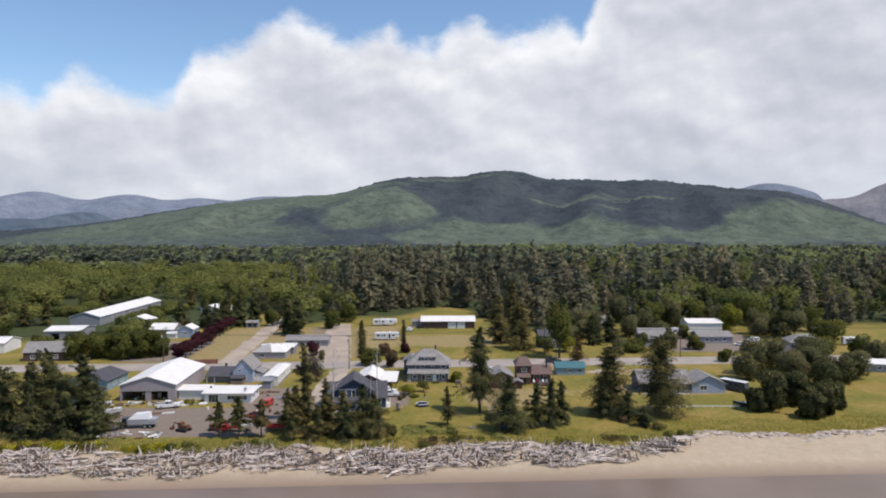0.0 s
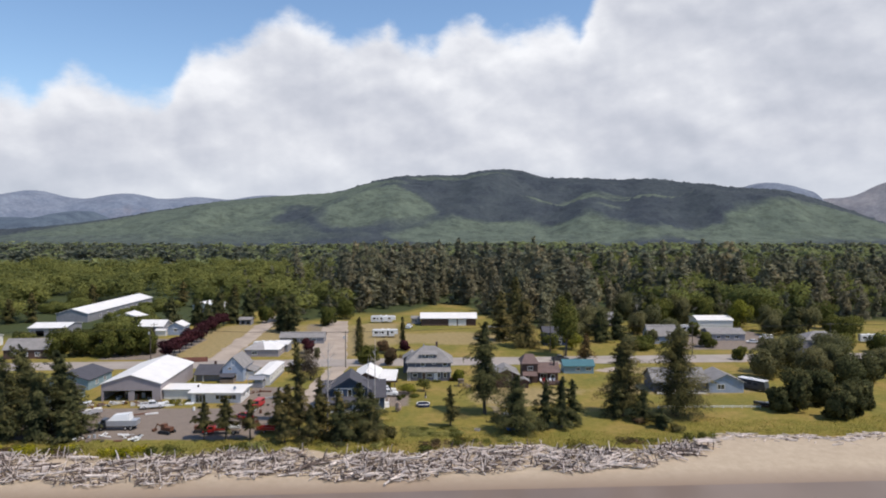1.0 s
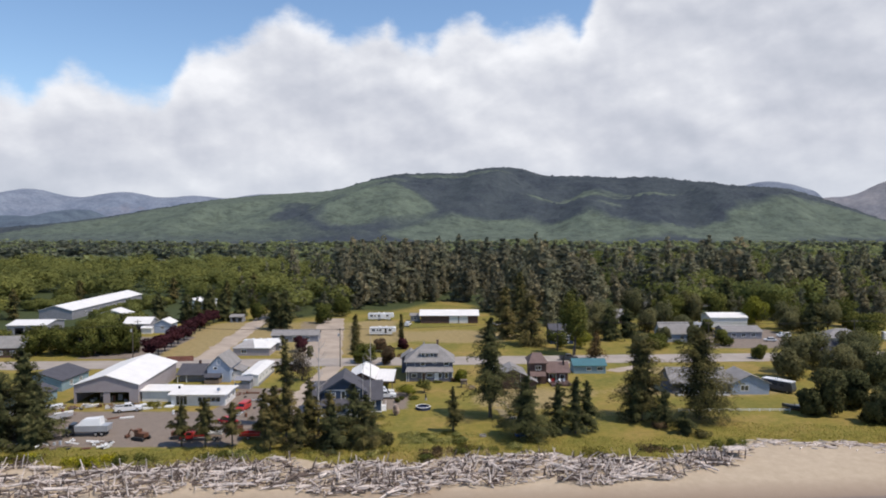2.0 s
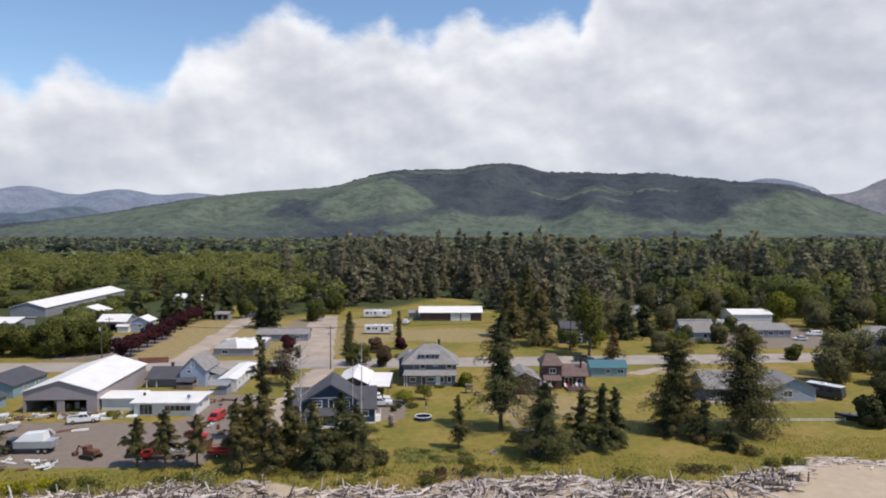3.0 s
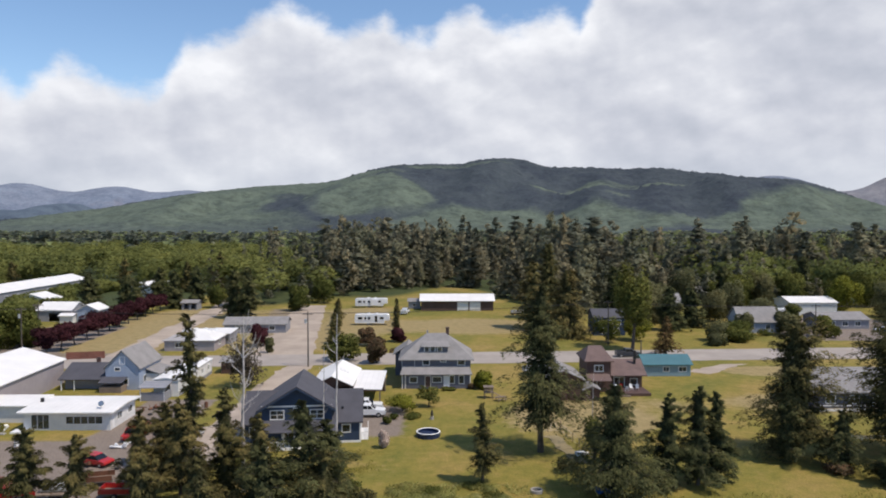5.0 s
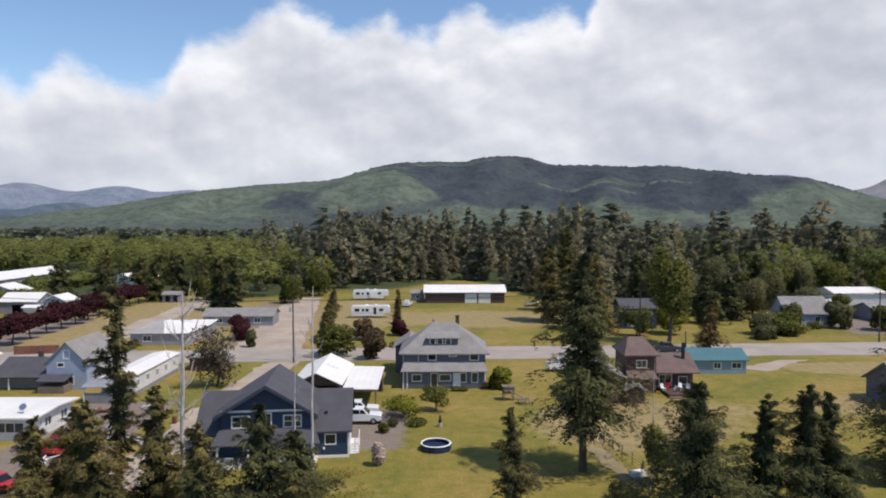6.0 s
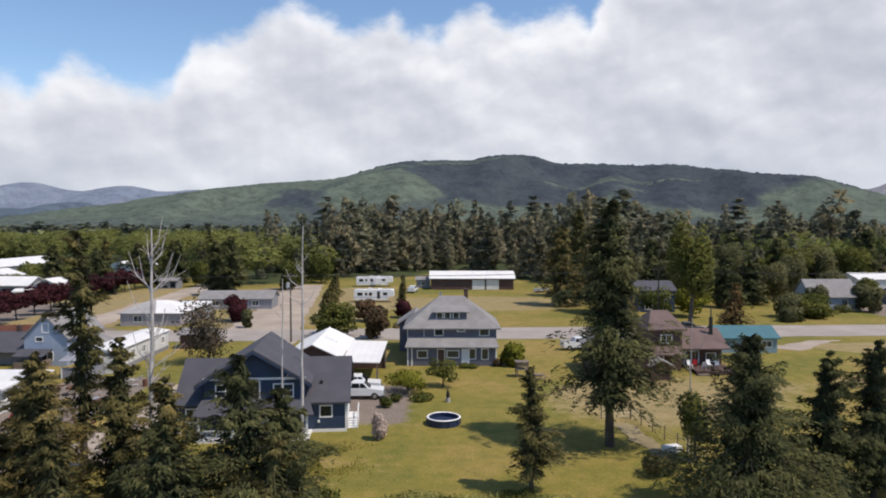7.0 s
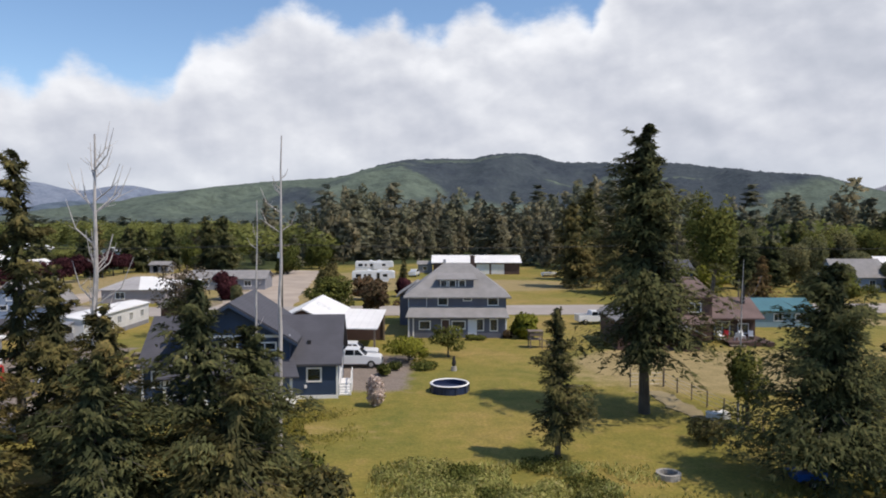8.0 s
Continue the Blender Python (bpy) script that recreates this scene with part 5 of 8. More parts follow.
def little_blue():
    t = thing("house", -63.0, 217.0, 0, 0, "small pale-blue gabled house with dark side wing", "house")
    house_body(t, 6.2, 10, 4.2, 3.1, "y", M["wall_pale"], M["roof_grey"], [("front", -0.9, 3.6, 0.9, 0.55, "w", 1), ("front", 0.2, 0.9, 1.6, 1.1, "w", 2), ("right", -2.5, 1.0, 1.0, 1.2, "w", 1), ("right", 2, 1.0, 1.0, 1.2, "w", 1)], 0.35)
    window(t, place_on("front", 6.2, 10), 0.0, 4.9, 0.8, 1.2, 1)
    bm = bmesh.new()
    box(bm, -11.2, -3.12, 1.0, 8.5, 0, 2.2)
    part("wing_wall", bm, M["wall_grey"], t)
    bm = bmesh.new()
    slab(bm, [(-11.7, -0.6, 2.1), (-2.6, -0.6, 2.1), (-2.6, 4.7, 4.3), (-11.7, 4.7, 4.3)], 0.16)
    slab(bm, [(-2.6, 9.4, 2.3), (-11.7, 9.4, 2.3), (-11.7, 4.7, 4.3), (-2.6, 4.7, 4.3)], 0.16)
    part("wing_roof", bm, M["roof_dark"], t)
    part("chimney", boxes((-7.0, -6.4, 4.6, 5.2, 3.9, 5.2)), M["wall_brown"], t)
    window(t, lambda a, o, z: (a, 1.0 - o + 0.11, z), -5.2, 1.0, 0.8, 0.9, 1)
    for u in (-11.2, -8.8):
        part("porch_post", boxes((u - 0.08, u + 0.08, -0.4, -0.25, 0, 2.0)), M["trim"], t)
    bm = bmesh.new()
    slab(bm, [(-3.4, -2.6, 1.9), (1.0, -2.6, 1.9), (1.0, -0.02, 2.5), (-3.4, -0.02, 2.5)], 0.12)
    part("porch_roof", bm, M["roof_dark"], t)
    part("porch_wall", boxes((-3.2, 0.8, -2.4, -0.02, 0, 1.1)), M["wood"], t)
    bm = bmesh.new()
    box(bm, 3.12, 5.6, 3.0, 9.0, 0, 2.4)
    part("side_wall", bm, M["wall_white"], t)
    bm = bmesh.new()
    slab(bm, [(3.12, 2.7, 3.4), (5.9, 2.7, 2.4), (5.9, 9.3, 2.4), (3.12, 9.3, 3.4)], 0.14)
    part("side_roof", bm, M["roof_grey"], t)


little_blue()


def mobile_home():
    t = thing("mobile_home", -53.0, 212, 0, 0.5, "long white mobile home with pale roof", "mobile home")
    ops = row_of("right", 5, 18, 1.35, 1.1, 0.9) + [("front", 0, 1.3, 1.6, 0.9, "w", 2)]
    house_body(t, 4.4, 19, 3.0, 0.35, "y", M["wall_white"], M["roof_white"], ops, 0.2, 0.12)
    part("skirt", boxes((2.21, 2.25, 0.2, 18.8, 0, 0.6)), M["wall_grey"], t)
    bm = bmesh.new()
    slab(bm, [(-3.6, -3.4, 2.4), (1.2, -3.4, 2.4), (1.2, -0.25, 2.9), (-3.6, -0.25, 2.9)], 0.1)
    part("porch_roof", bm, M["wall_grey"], t, "faded grey-green porch roof")
    part("porch_wall", boxes((-3.4, 1.0, -3.1, -3.0, 0, 1.5), (0.9, 1.0, -3.0, -0.05, 0, 1.5)), M["wall_grey"], t)
    for u in (-3.3, 0.8):
        part("porch_post", boxes((u, u + 0.1, -3.2, -3.1, 0, 2.35)), M["trim"], t)


mobile_home()
simple_house(-46.6, 230.5, 4.6, 5, 2.4, 0.6, "x", "wall_brown", "roof_grey", [("front", 0.6, 0.05, 1.9, 2.0, "o")], 0, "open-fronted dark wooden shed", "shed", "shed")


def white_roof_extras(t):
    bm = bmesh.new()
    slab(bm, [(1.5, 8.5, 2.9), (7.5, 8.5, 2.9), (7.5, 15.5, 3.3), (1.5, 15.5, 3.3)], 0.14)
    part("rear_roof", bm, M["roof_white"], t)
    part("rear_wall", boxes((1.8, 7.2, 9.2, 15.2, 0, 2.72)), M["wall_grey"], t)
    # White sheet added over the right roof end to paint it as sunlit.
    bm = bmesh.new()
    slab(bm, [(6.42, -0.42, 2.63), (6.42, 9.42, 2.63), (2.0, 4.5, 4.71)], 0.05)
    slab(bm, [(1.2, -0.42, 2.63), (6.41, -0.42, 2.63), (2.0, 4.5, 4.71), (-0.6, 4.5, 4.71)], 0.05)
    part("sunlit_roof_sheet", bm, M["roof_white"], t, "white sheet that brightens the sunlit roof end")


simple_house(-64.4, 255.5, 12, 9, 2.6, 1.9, "x", "wall_taupe", "roof_pale", [("right", 0, 1, 1.2, 1, "w", 2), ("front", -2.5, 0.9, 1.6, 1.1, "w", 2)], 0, "low house with pale hipped roof, its sunlit end painted white", hip=4.0, extras=white_roof_extras)
simple_house(-55.5, 282.0, 17, 8, 2.5, 1.5, "x", "wall_grey", "roof_grey", row_of("front", 3, 14, 0.9, 1.4, 1.1), 3, "long low grey ranch house with shingle roof")
simple_house(-92.0, 333, 5.5, 4.5, 2.5, 0.8, "x", "wall_grey", "roof_grey", [("front", -1, 0.2, 1.6, 2.0, "o"), ("front", 1.4, 0.2, 1.6, 2.0, "o")], 0, "small grey open shed by the woods", "shed", "shed")
# Long barn walls greyed to stand for the shade in its open sides.
simple_house(-177, 342, 15, 74, 4.2, 2.2, "y", "wall_grey", "roof_white", row_of("right", 8, 56, 1.4, 1.6, 1.2), 0, "very long white metal barn", "barn", "barn")
simple_house(-124, 305, 10.5, 9, 3.6, 2.0, "x", "wall_grey", "roof_white", [("front", 0, 0.05, 3.5, 2.6, "o")], 0, "grey garage with white metal roof", "garage", "garage")
simple_house(-113, 303.5, 6.5, 7, 3.8, 1.6, "y", "wall_pale", "roof_white", [("front", 0, 1.5, 1.2, 1.2, "w", 2)], 0, "pale blue cottage with white roof", "cottage", "house")
simple_house(-118.5, 301.5, 4.0, 3.0, 2.3, 0.5, "x", "wall_white", "roof_white", [], 0, "small white lean-to shed", "shed", "shed")
simple_house(-127, 375, 10, 14, 4.4, 1.6, "y", "wall_white", "roof_white", [], -18, "white metal storage building by the woods", "barn", "barn")
simple_house(-146, 330, 12, 9, 4.0, 2.0, "y", "wall_white", "roof_white", [], 0, "white gabled outbuilding among trees", "barn", "barn")
simple_house(-145.5, 252, 14.5, 9, 3.4, 3.0, "x", "wall_brown", "roof_grey", row_of("front", 3, 12, 1.0, 1.4, 1.2), 6, "brown house with weathered grey roof")
simple_house(-164.5, 299, 15, 15, 3.8, 1.2, "x", "wall_grey", "roof_white", [("front", -3, 0.1, 3.4, 2.6, "o")], 4, "white metal-roofed shop building", "workshop", "workshop")
simple_house(-179, 267, 18, 13, 3.8, 1.6, "x", "wall_white", "roof_white", [("front", 4, 0.1, 3.0, 2.4, "o")], 6, "white-roofed shed at the edge of town", "shed", "shed")
simple_house(-106.5, 206.5, 12, 13, 2.9, 1.9, "y", "wall_aqua", "roof_dark", [("right", -2, 1.0, 1.1, 1.1, "w", 2), ("right", 2.5, 1.0, 1.1, 1.1, "w", 2)], -2, "aqua-walled house with dark roof")
simple_house(-102.5, 191, 8, 9, 2.4, 1.4, "y", "wall_aqua", "roof_dark", [], -2, "small aqua outbuilding with dark roof", "shed", "shed")


def brown_house():
    t = thing("house", 25.1, 214.5, 0, 0, "red-brown two-storey house with brown shingle roofs", "house")
    house_body(t, 4.4, 7.0, 5.9, 1.9, "x", M["wall_brown"], M["roof_brown"], [("front", 0, 3.9, 1.4, 1.0, "w", 2), ("front", -1, 0.9, 1.2, 1.1, "w", 1)], 0.5, hip_ridge=2.4)
    bm = bmesh.new()
    f = lambda u, o, z: (5.45 + u, 2.0 - o, z)
    wall_sheet(bm, f, 6.1, 3.1, [(-1.2, 0.3, 1.8, 2.0), (1.5, 0.9, 1.2, 1.1)])
    box(bm, 8.34, 8.5, 2.16, 8.0, 0, 3.1)
    box(bm, 2.42, 8.34, 7.84, 8.0, 0, 3.1)
    part("wing_wall", bm, M["wall_brown"], t)
    window(t, f, -1.2, 0.3, 1.8, 2.0, 2)
    window(t, f, 1.5, 0.9, 1.2, 1.1, 1)
    bm = bmesh.new()
    slab(bm, [(1.9, 0.3, 3.0), (9.0, 0.3, 3.0), (9.0, 5.0, 5.2), (2.45, 5.0, 5.2)], 0.16)
    slab(bm, [(9.0, 8.8, 3.2), (2.45, 8.8, 3.2), (2.45, 5.0, 5.2), (9.0, 5.0, 5.2)], 0.16)
    part("wing_roof", bm, M["roof_brown"], t)
    bm = bmesh.new()
    slab(bm, [(-2.4, -2.2, 2.6), (1.89, -2.2, 2.6), (1.89, -0.02, 3.4), (-2.4, -0.02, 3.4)], 0.14)
    part("porch_roof", bm, M["roof_brown"], t)
    part("chimney", boxes((7.3, 7.7, 3.4, 3.8, 4.4, 7.0)), M["black"], t)
    # low deck
    for k in range(19):
        part("deck_board", boxes((3.2 + 0.29 * k, 3.2 + 0.29 * k + 0.27, -3.0, 1.9, 0.42, 0.5)), M["wall_brown"], t)
    part("deck_skirt", boxes((3.15, 8.7, -3.06, -3.0, 0, 0.48)), M["wall_brown"], t)
    part("deck_step", boxes((3.2, 5.0, -3.6, -3.07, 0, 0.22)), M["wood"], t)
    return t


brown_house()
simple_house(17.6, 208.8, 7.0, 9.5, 3.6, 1.6, "y", "wall_brown", "roof_grey", [("right", -2, 1.0, 1.0, 1.0, "w", 1)], 0, "dark brown garage with grey roof", "garage", "garage")
simple_house(22.5, 208.2, 2.6, 3.0, 2.0, 0.6, "y", "wall_brown", "roof_grey", [], 0, "little brown lean-to beside the garage", "shed", "shed")
simple_house(42.0, 227.4, 9.3, 6.0, 2.45, 1.35, "x", "wall_aqua", "roof_teal", [("front", -0.3, 1.0, 1.1, 0.85, "w", 2), ("front", 3.0, 1.0, 1.5, 0.85, "w", 2)], 0, "aqua garage with teal metal roof", "garage", "garage")


def shore_house():
    t = thing("house", 65.3, 203.2, 0, 0, "blue-grey shore house with shingle roof and front gable", "house")
    house_body(t, 14.6, 9.5, 2.9, 2.9, "x", M["wall_greyblue"], M["roof_grey"], row_of("front", 3, 12, 0.9, 1.5, 1.2), 0.5)
    bm = bmesh.new()
    f = lambda u, o, z: (12.6 + u, -0.8 - o, z)
    wall_sheet(bm, f, 9.6, 3.0, [(-1.5, 1.0, 1.9, 1.3)])
    gable_fill(bm, f, 9.6, 3.0, 2.1)
    box(bm, 7.8, 7.96, -0.64, 8.5, 0, 3.0)
    box(bm, 17.24, 17.4, -0.64, 8.5, 0, 3.0)
    part("gable_wall", bm, M["wall_pale"], t, "pale blue gable wall")
    window(t, f, -1.5, 1.0, 1.9, 1.3, 2)
    bm = bmesh.new()
    for s in (-1, 1):
        x1 = 12.6 + s * 5.3
        pts = [(x1, -1.3, 2.9), (12.6, -1.3, 5.25), (12.6, 9.5, 5.25), (x1, 9.5, 2.9)]
        slab(bm, pts if s < 0 else pts[::-1], 0.16)
    part("gable_roof", bm, M["roof_grey"], t)
    part("porch_rail", boxes((-7.0, 7.0, -1.9, -1.8, 0.9, 1.0), (-7.0, 7.0, -1.9, -1.8, 0, 0.4)), M["trim"], t)


shore_house()
simple_house(85.5, 281, 11, 8.5, 3.2, 3.6, "x", "wall_pale", "roof_grey", row_of("front", 2, 9, 1.0, 1.2, 1.3), 0, "pale blue cottage with steep grey roof")
simple_house(120, 317, 15.5, 11, 4.2, 1.4, "x", "wall_white", "roof_whitex", [], 0, "white metal shop building", "workshop", "workshop")
simple_house(113.5, 288, 14, 10, 2.7, 1.6, "x", "wall_grey", "roof_grey", row_of("front", 3, 11, 0.9, 1.5, 1.2), 0, "long grey ranch house with attached garage")
simple_house(73.5, 328, 13, 9, 2.8, 3.0, "x", "wall_brown", "roof_grey", row_of("front", 2, 9, 0.9, 1.2, 1.2), 0, "brown house with grey gable roof")
simple_house(42.5, 277, 8.5, 8, 5.0, 1.8, "x", "wall_blue", "roof_dark", row_of("front", 3, 7, 3.1, 1.3, 1.1) + row_of("front", 2, 7, 0.7, 1.5, 1.3), 0, "dark two-storey house with white window trim")
simple_house(144, 273, 13, 10, 2.8, 2.6, "x", "wall_grey", "roof_grey", row_of("front", 3, 10, 0.9, 1.4, 1.1), -6, "grey house with a hipped roof", hip=4)
simple_house(126, 249, 12, 9, 2.7, 2.4, "x", "wall_grey", "roof_dark", row_of("front", 2, 9, 0.9, 1.4, 1.1), -6, "low house with dark roof beside big shrubs")
simple_house(146, 231, 15, 8, 2.7, 1.0, "x", "wall_grey", "roof_white", row_of("front", 3, 11, 0.9, 1.3, 1.0), -10, "long low house with pale roof")
simple_house(136, 390, 14, 9, 3.0, 2.2, "x", "wall_grey", "roof_grey", [], 5, "grey-roofed house among inland trees")
simple_house(105, 362, 13, 8, 3.0, 2.0, "x", "wall_brown", "roof_grey", [], -4, "low brown house half hidden by trees")
simple_house(47, 372, 9, 7, 3.0, 1.6, "x", "wall_grey", "roof_teal", [], 0, "shed with pale teal roof behind conifers", "shed", "shed")


# ---- trees ----
GR = "conifers along the shore"
conifer(9.6, 181.7, 22.5, 4.9, 3, 0.21, 36, 8, 20, 0.46, "tall dark spruce with open ragged branches", mat=M["pine_dark"], gaps=0.25, shape=0.62, droop=0.42, trunk_r=0.42, dense=5.5, rag=(0.35, 1.25), lobes=0.6)
conifer(1.0, 170.5, 9.7, 1.9, 5, 0.17, 24, 8, 13, 0.26, "slender young spruce on the lawn", gaps=0.25, shape=0.75, dense=5, rag=(0.4, 1.2), lobes=0.6)
for x, y, h, r, k, lab in [
        (15.9, 166.6, 12.6, 4.6, 7, "dense dark shore spruce"), (22.8, 169.5, 11.0, 3.1, 8, "bushy dark shore spruce"), (26.6, 169.8, 11.8, 2.9, 9, "narrow dark shore spruce"), (29.3, 171.5, 10.8, 2.7, 10, "narrow dark shore spruce"),
        (41.0, 177.5, 8.5, 3.0, 13, "bushy dark shore spruce"), (46.5, 174.5, 7.5, 3.4, 14, "low bushy shore spruce"), (49.0, 169.0, 4.6, 2.8, 16, "squat wind-shaped spruce near the beach"),
        (-52.7, 161.5, 8.2, 2.6, 17, "small spruce beside the scrap yard"), (-47.8, 161.0, 9.6, 3.0, 18, "small spruce beside the scrap yard"), (-42.6, 161.2, 8.8, 2.7, 19, "small spruce beside the scrap yard"),
        (-37.0, 164.0, 10.5, 2.7, 20, "bushy olive shore spruce"), (-32.5, 163.5, 12.0, 2.9, 21, "bushy olive shore spruce"), (-28.4, 166.5, 12.5, 2.7, 22, "bushy olive shore spruce"), (-23.6, 162.6, 10.6, 3.5, 23, "bushy olive shore spruce"),
        (-18.8, 162.8, 11.9, 5.0, 24, "broad dense shore spruce"), (-22.4, 159.2, 8.4, 3.8, 25, "broad dense shore spruce"), (-29.0, 159.0, 8.0, 3.2, 41, "bushy olive shore spruce"), (-34.5, 158.6, 7.4, 3.0, 42, "bushy olive shore spruce"), (-16.2, 160.6, 7.4, 3.0, 43, "young spruce beside the lawn"), (-36.3, 169.3, 10.0, 3.0, 46, "bushy olive shore spruce"), (-16.6, 164.6, 9.4, 3.2, 45, "broad dense shore spruce")]:
    yard = "scrap yard" in lab
    conifer(x, y, h, r * (0.8 if yard else 1), k, 0.3 if yard else 0.22 if x < -31 else 0.09, int(5 + 1.7 * h), 9 if x == 15.9 else 5, 26, 0.36, lab, GR, gaps=0.3 if yard else 0.15, shape=0.72, dense=6.5, rag=(0.35, 1.25), lobes=0.7, mat=M["pine_dark" if "dense" in lab or x > 10 else "needles"])
conifer(43.2, 179.5, 17.4, 5.0, 12, 0.12, 28, 9, 18, 0.46, "tall uneven pine with rounded top", gaps=0.08, shape=0.35, dense=6, rag=(0.45, 1.15), lobes=0.6)
conifer(56.5, 179.6, 20.2, 7.2, 15, 0.14, 34, 9, 20, 0.48, "tall ragged spruce at the shore", gaps=0.12, shape=0.6, trunk_r=0.4, dense=6, rag=(0.4, 1.2), lobes=0.7)
conifer(-35.0, 174.0, 20.0, 2.0, 26, 0.18, 22, 4, 22, 0.42, "tall thin pine with clumped foliage", gaps=0.45, shape=0.25, dense=5.5, lobes=1.0)
conifer(48.4, 247.8, 9.2, 3.2, 27, 0.12, 18, 7, 10, 0.45, "rust-tinted cone-laden spruce beside the street", mat=M["needles_rust"])
broadleaf(43.0, 256.5, 21.0, 4.6, 28, "leaves", 0.16, 22, 7000, 0.4, label="tall open-crowned tree beside the street")
broadleaf(47.5, 269.0, 6.2, 4.6, 228, "leaves_gold", 0.08, 14, 3000, 0.36, label="bright yellow-green tree beside the street", group="garden trees")
broadleaf(39.0, 266.5, 6.6, 4.0, 229, "leaves", 0.1, 12, 2200, 0.34, label="leafy green garden tree", group="garden trees")
conifer(30.5, 275.0, 17.5, 5.6, 29, 0.04, 28, 9, 13, 0.6, "broad conifer behind the street", gaps=0.15, shape=0.5)
conifer(23.0, 290.0, 19.5, 5.2, 30, 0.04, 28, 9, 13, 0.6, "tall conifer behind the barn drive", gaps=0.15, shape=0.6)
conifer(31.0, 310.0, 24.0, 5.6, 31, 0.04, 28, 9, 13, 0.65, "tall conifer at the edge of the woods", gaps=0.15, shape=0.6)
for k, (x, y, h, r) in enumerate([(-123, 325, 13.5, 4.2), (-114, 333, 12, 4.0), (-104, 318, 11, 3.2), (-99, 338, 13, 3.4), (-110, 352, 13, 4), (-96, 352, 14, 4), (62, 286, 12, 4), (70, 292, 11, 4), (57, 330, 15, 4.5), (95, 330, 15, 4.5), (128, 340, 18, 5), (146, 300, 12, 4), (-65, 309, 16.5, 4.0), (-70.5, 313, 15, 3.8)]):
    conifer(x, y, h, r, 300 + k, 0.05, 24, 8, 13, 0.6, "dark conifer standing among the houses", "conifers among the houses", gaps=0.2, shape=0.55, mat=M["pine_dark"])
for k in range(9):
    conifer(-30.2 - 0.9 * k, 258 + 7.5 * k, 4.6 + 0.8 * math.sin(k * 1.7), 1.6, 330 + k, 0.02, 14, 6, 8, 0.45, "dark columnar cypress in a row", "cypress row along the side street", gaps=0.1, shape=0.5)
for k in range(7):
    conifer(-15.8 - 0.45 * k, 279 + 7.5 * k, 4.2 + 0.6 * math.sin(k * 2.3), 0.9, 345 + k, 0.02, 12, 6, 7, 0.4, "narrow dark cypress in a row", "cypress row along the barn drive", gaps=0.1, shape=0.4)
broadleaf(16.3, 178.4, 5.8, 1.9, 33, "leaves", 0.24, 11, 2600, 0.2, label="small round-crowned tree by the wire fence")


def snag(x, y, h, r, seed, twigs, label, low=0.45, wide=0.16):
    rng = random.Random(seed)
    t = thing("dead_tree", x, y, 0, 0, label, "tree", "bleached dead trunks")
    bm = bmesh.new()
    last = Vector((0, 0, -0.2))
    for k in range(10):
        f = (k + 1) / 10
        nxt = Vector((rng.uniform(-1, 1) * 0.3 * r + 0.25 * f, rng.uniform(-1, 1) * 0.3 * r, h * f))
        rod(bm, last, nxt, r * (1.05 - 0.85 * k / 10), r * (1.05 - 0.85 * (k + 1) / 10), 7)
        last = nxt
    part("trunk", bm, M["deadwood"], t)
    for k in range(twigs):
        z = h * rng.uniform(low, 0.95)
        a = rng.uniform(0, math.tau)
        ln = h * wide * rng.uniform(0.5, 1.2)
        out = Vector((math.cos(a), 0.6 * math.sin(a), 0))
        bm = bmesh.new()
        p0 = Vector((0.2 * z / h, 0, z))
        p1 = p0 + out * ln * 0.5 + Vector((0, 0, ln * 0.35))
        p2 = p1 + out * ln * 0.25 + Vector((0, 0, ln * 0.6))
        rod(bm, p0, p1, r * 0.2, r * 0.13, 5)
        rod(bm, p1, p2, r * 0.13, 0.012, 5)
        for g in range(3):
            e = p0.lerp(p1, rng.uniform(0.3, 1.0))
            rod(bm, e, e + Vector((rng.uniform(-1, 1), rng.uniform(-1, 1), rng.uniform(0.2, 1.0))) * ln * 0.25, r * 0.07, 0.008, 4)
        q = p1 + Vector((rng.uniform(-1, 1), rng.uniform(-1, 1), 0.6)) * ln * 0.35
        rod(bm, p1, q, r * 0.09, 0.01, 4)
        part("branch", bm, M["deadwood"], t)
    return t


snag(-16.5, 170.4, 20.4, 0.18, 1, 7, "tall bleached dead trunk with forked top", 0.7, 0.068)
snag(-18.1, 170.6, 16.4, 0.12, 2, 4, "bare grey dead trunk snapped at the top", 0.5, 0.05)
snag(-26.9, 168.0, 20.2, 0.25, 3, 24, "bleached dead tree with bare upswept branches", 0.4, 0.14)
snag(16.0, 179.4, 12.3, 0.09, 4, 2, "thin dead pole beside the round tree")

for k in range(12):
    broadleaf(-95.2 - 0.55 * k, 249 + 7.4 * k, 6.6 + 0.6 * math.sin(k * 2.1), 3.1, 60 + k, "leaves_purple", 0.24, 14, 2400, 0.4, label="dark purple-leaved plum tree", group="row of purple trees")
for k, (x, y, h, r) in enumerate([(-107, 261, 10, 4.5), (-113, 257, 11, 5.5), (-120, 256, 10.5, 6), (-128, 257, 10.5, 6), (-136, 256, 10, 6), (-114, 266, 11.5, 5.5), (-122, 266, 10.5, 6), (-131, 266, 10, 6), (-141, 265, 9.5, 6.5), (-150, 261, 9, 6.5)]):
    broadleaf(x, y, h, r, 80 + k, "leaves", 0.0, 30, 5200, 0.42, label="leafy green tree in a dense clump", group="leafy clump by the street", low=0.1, lump=(0.18, 0.42))
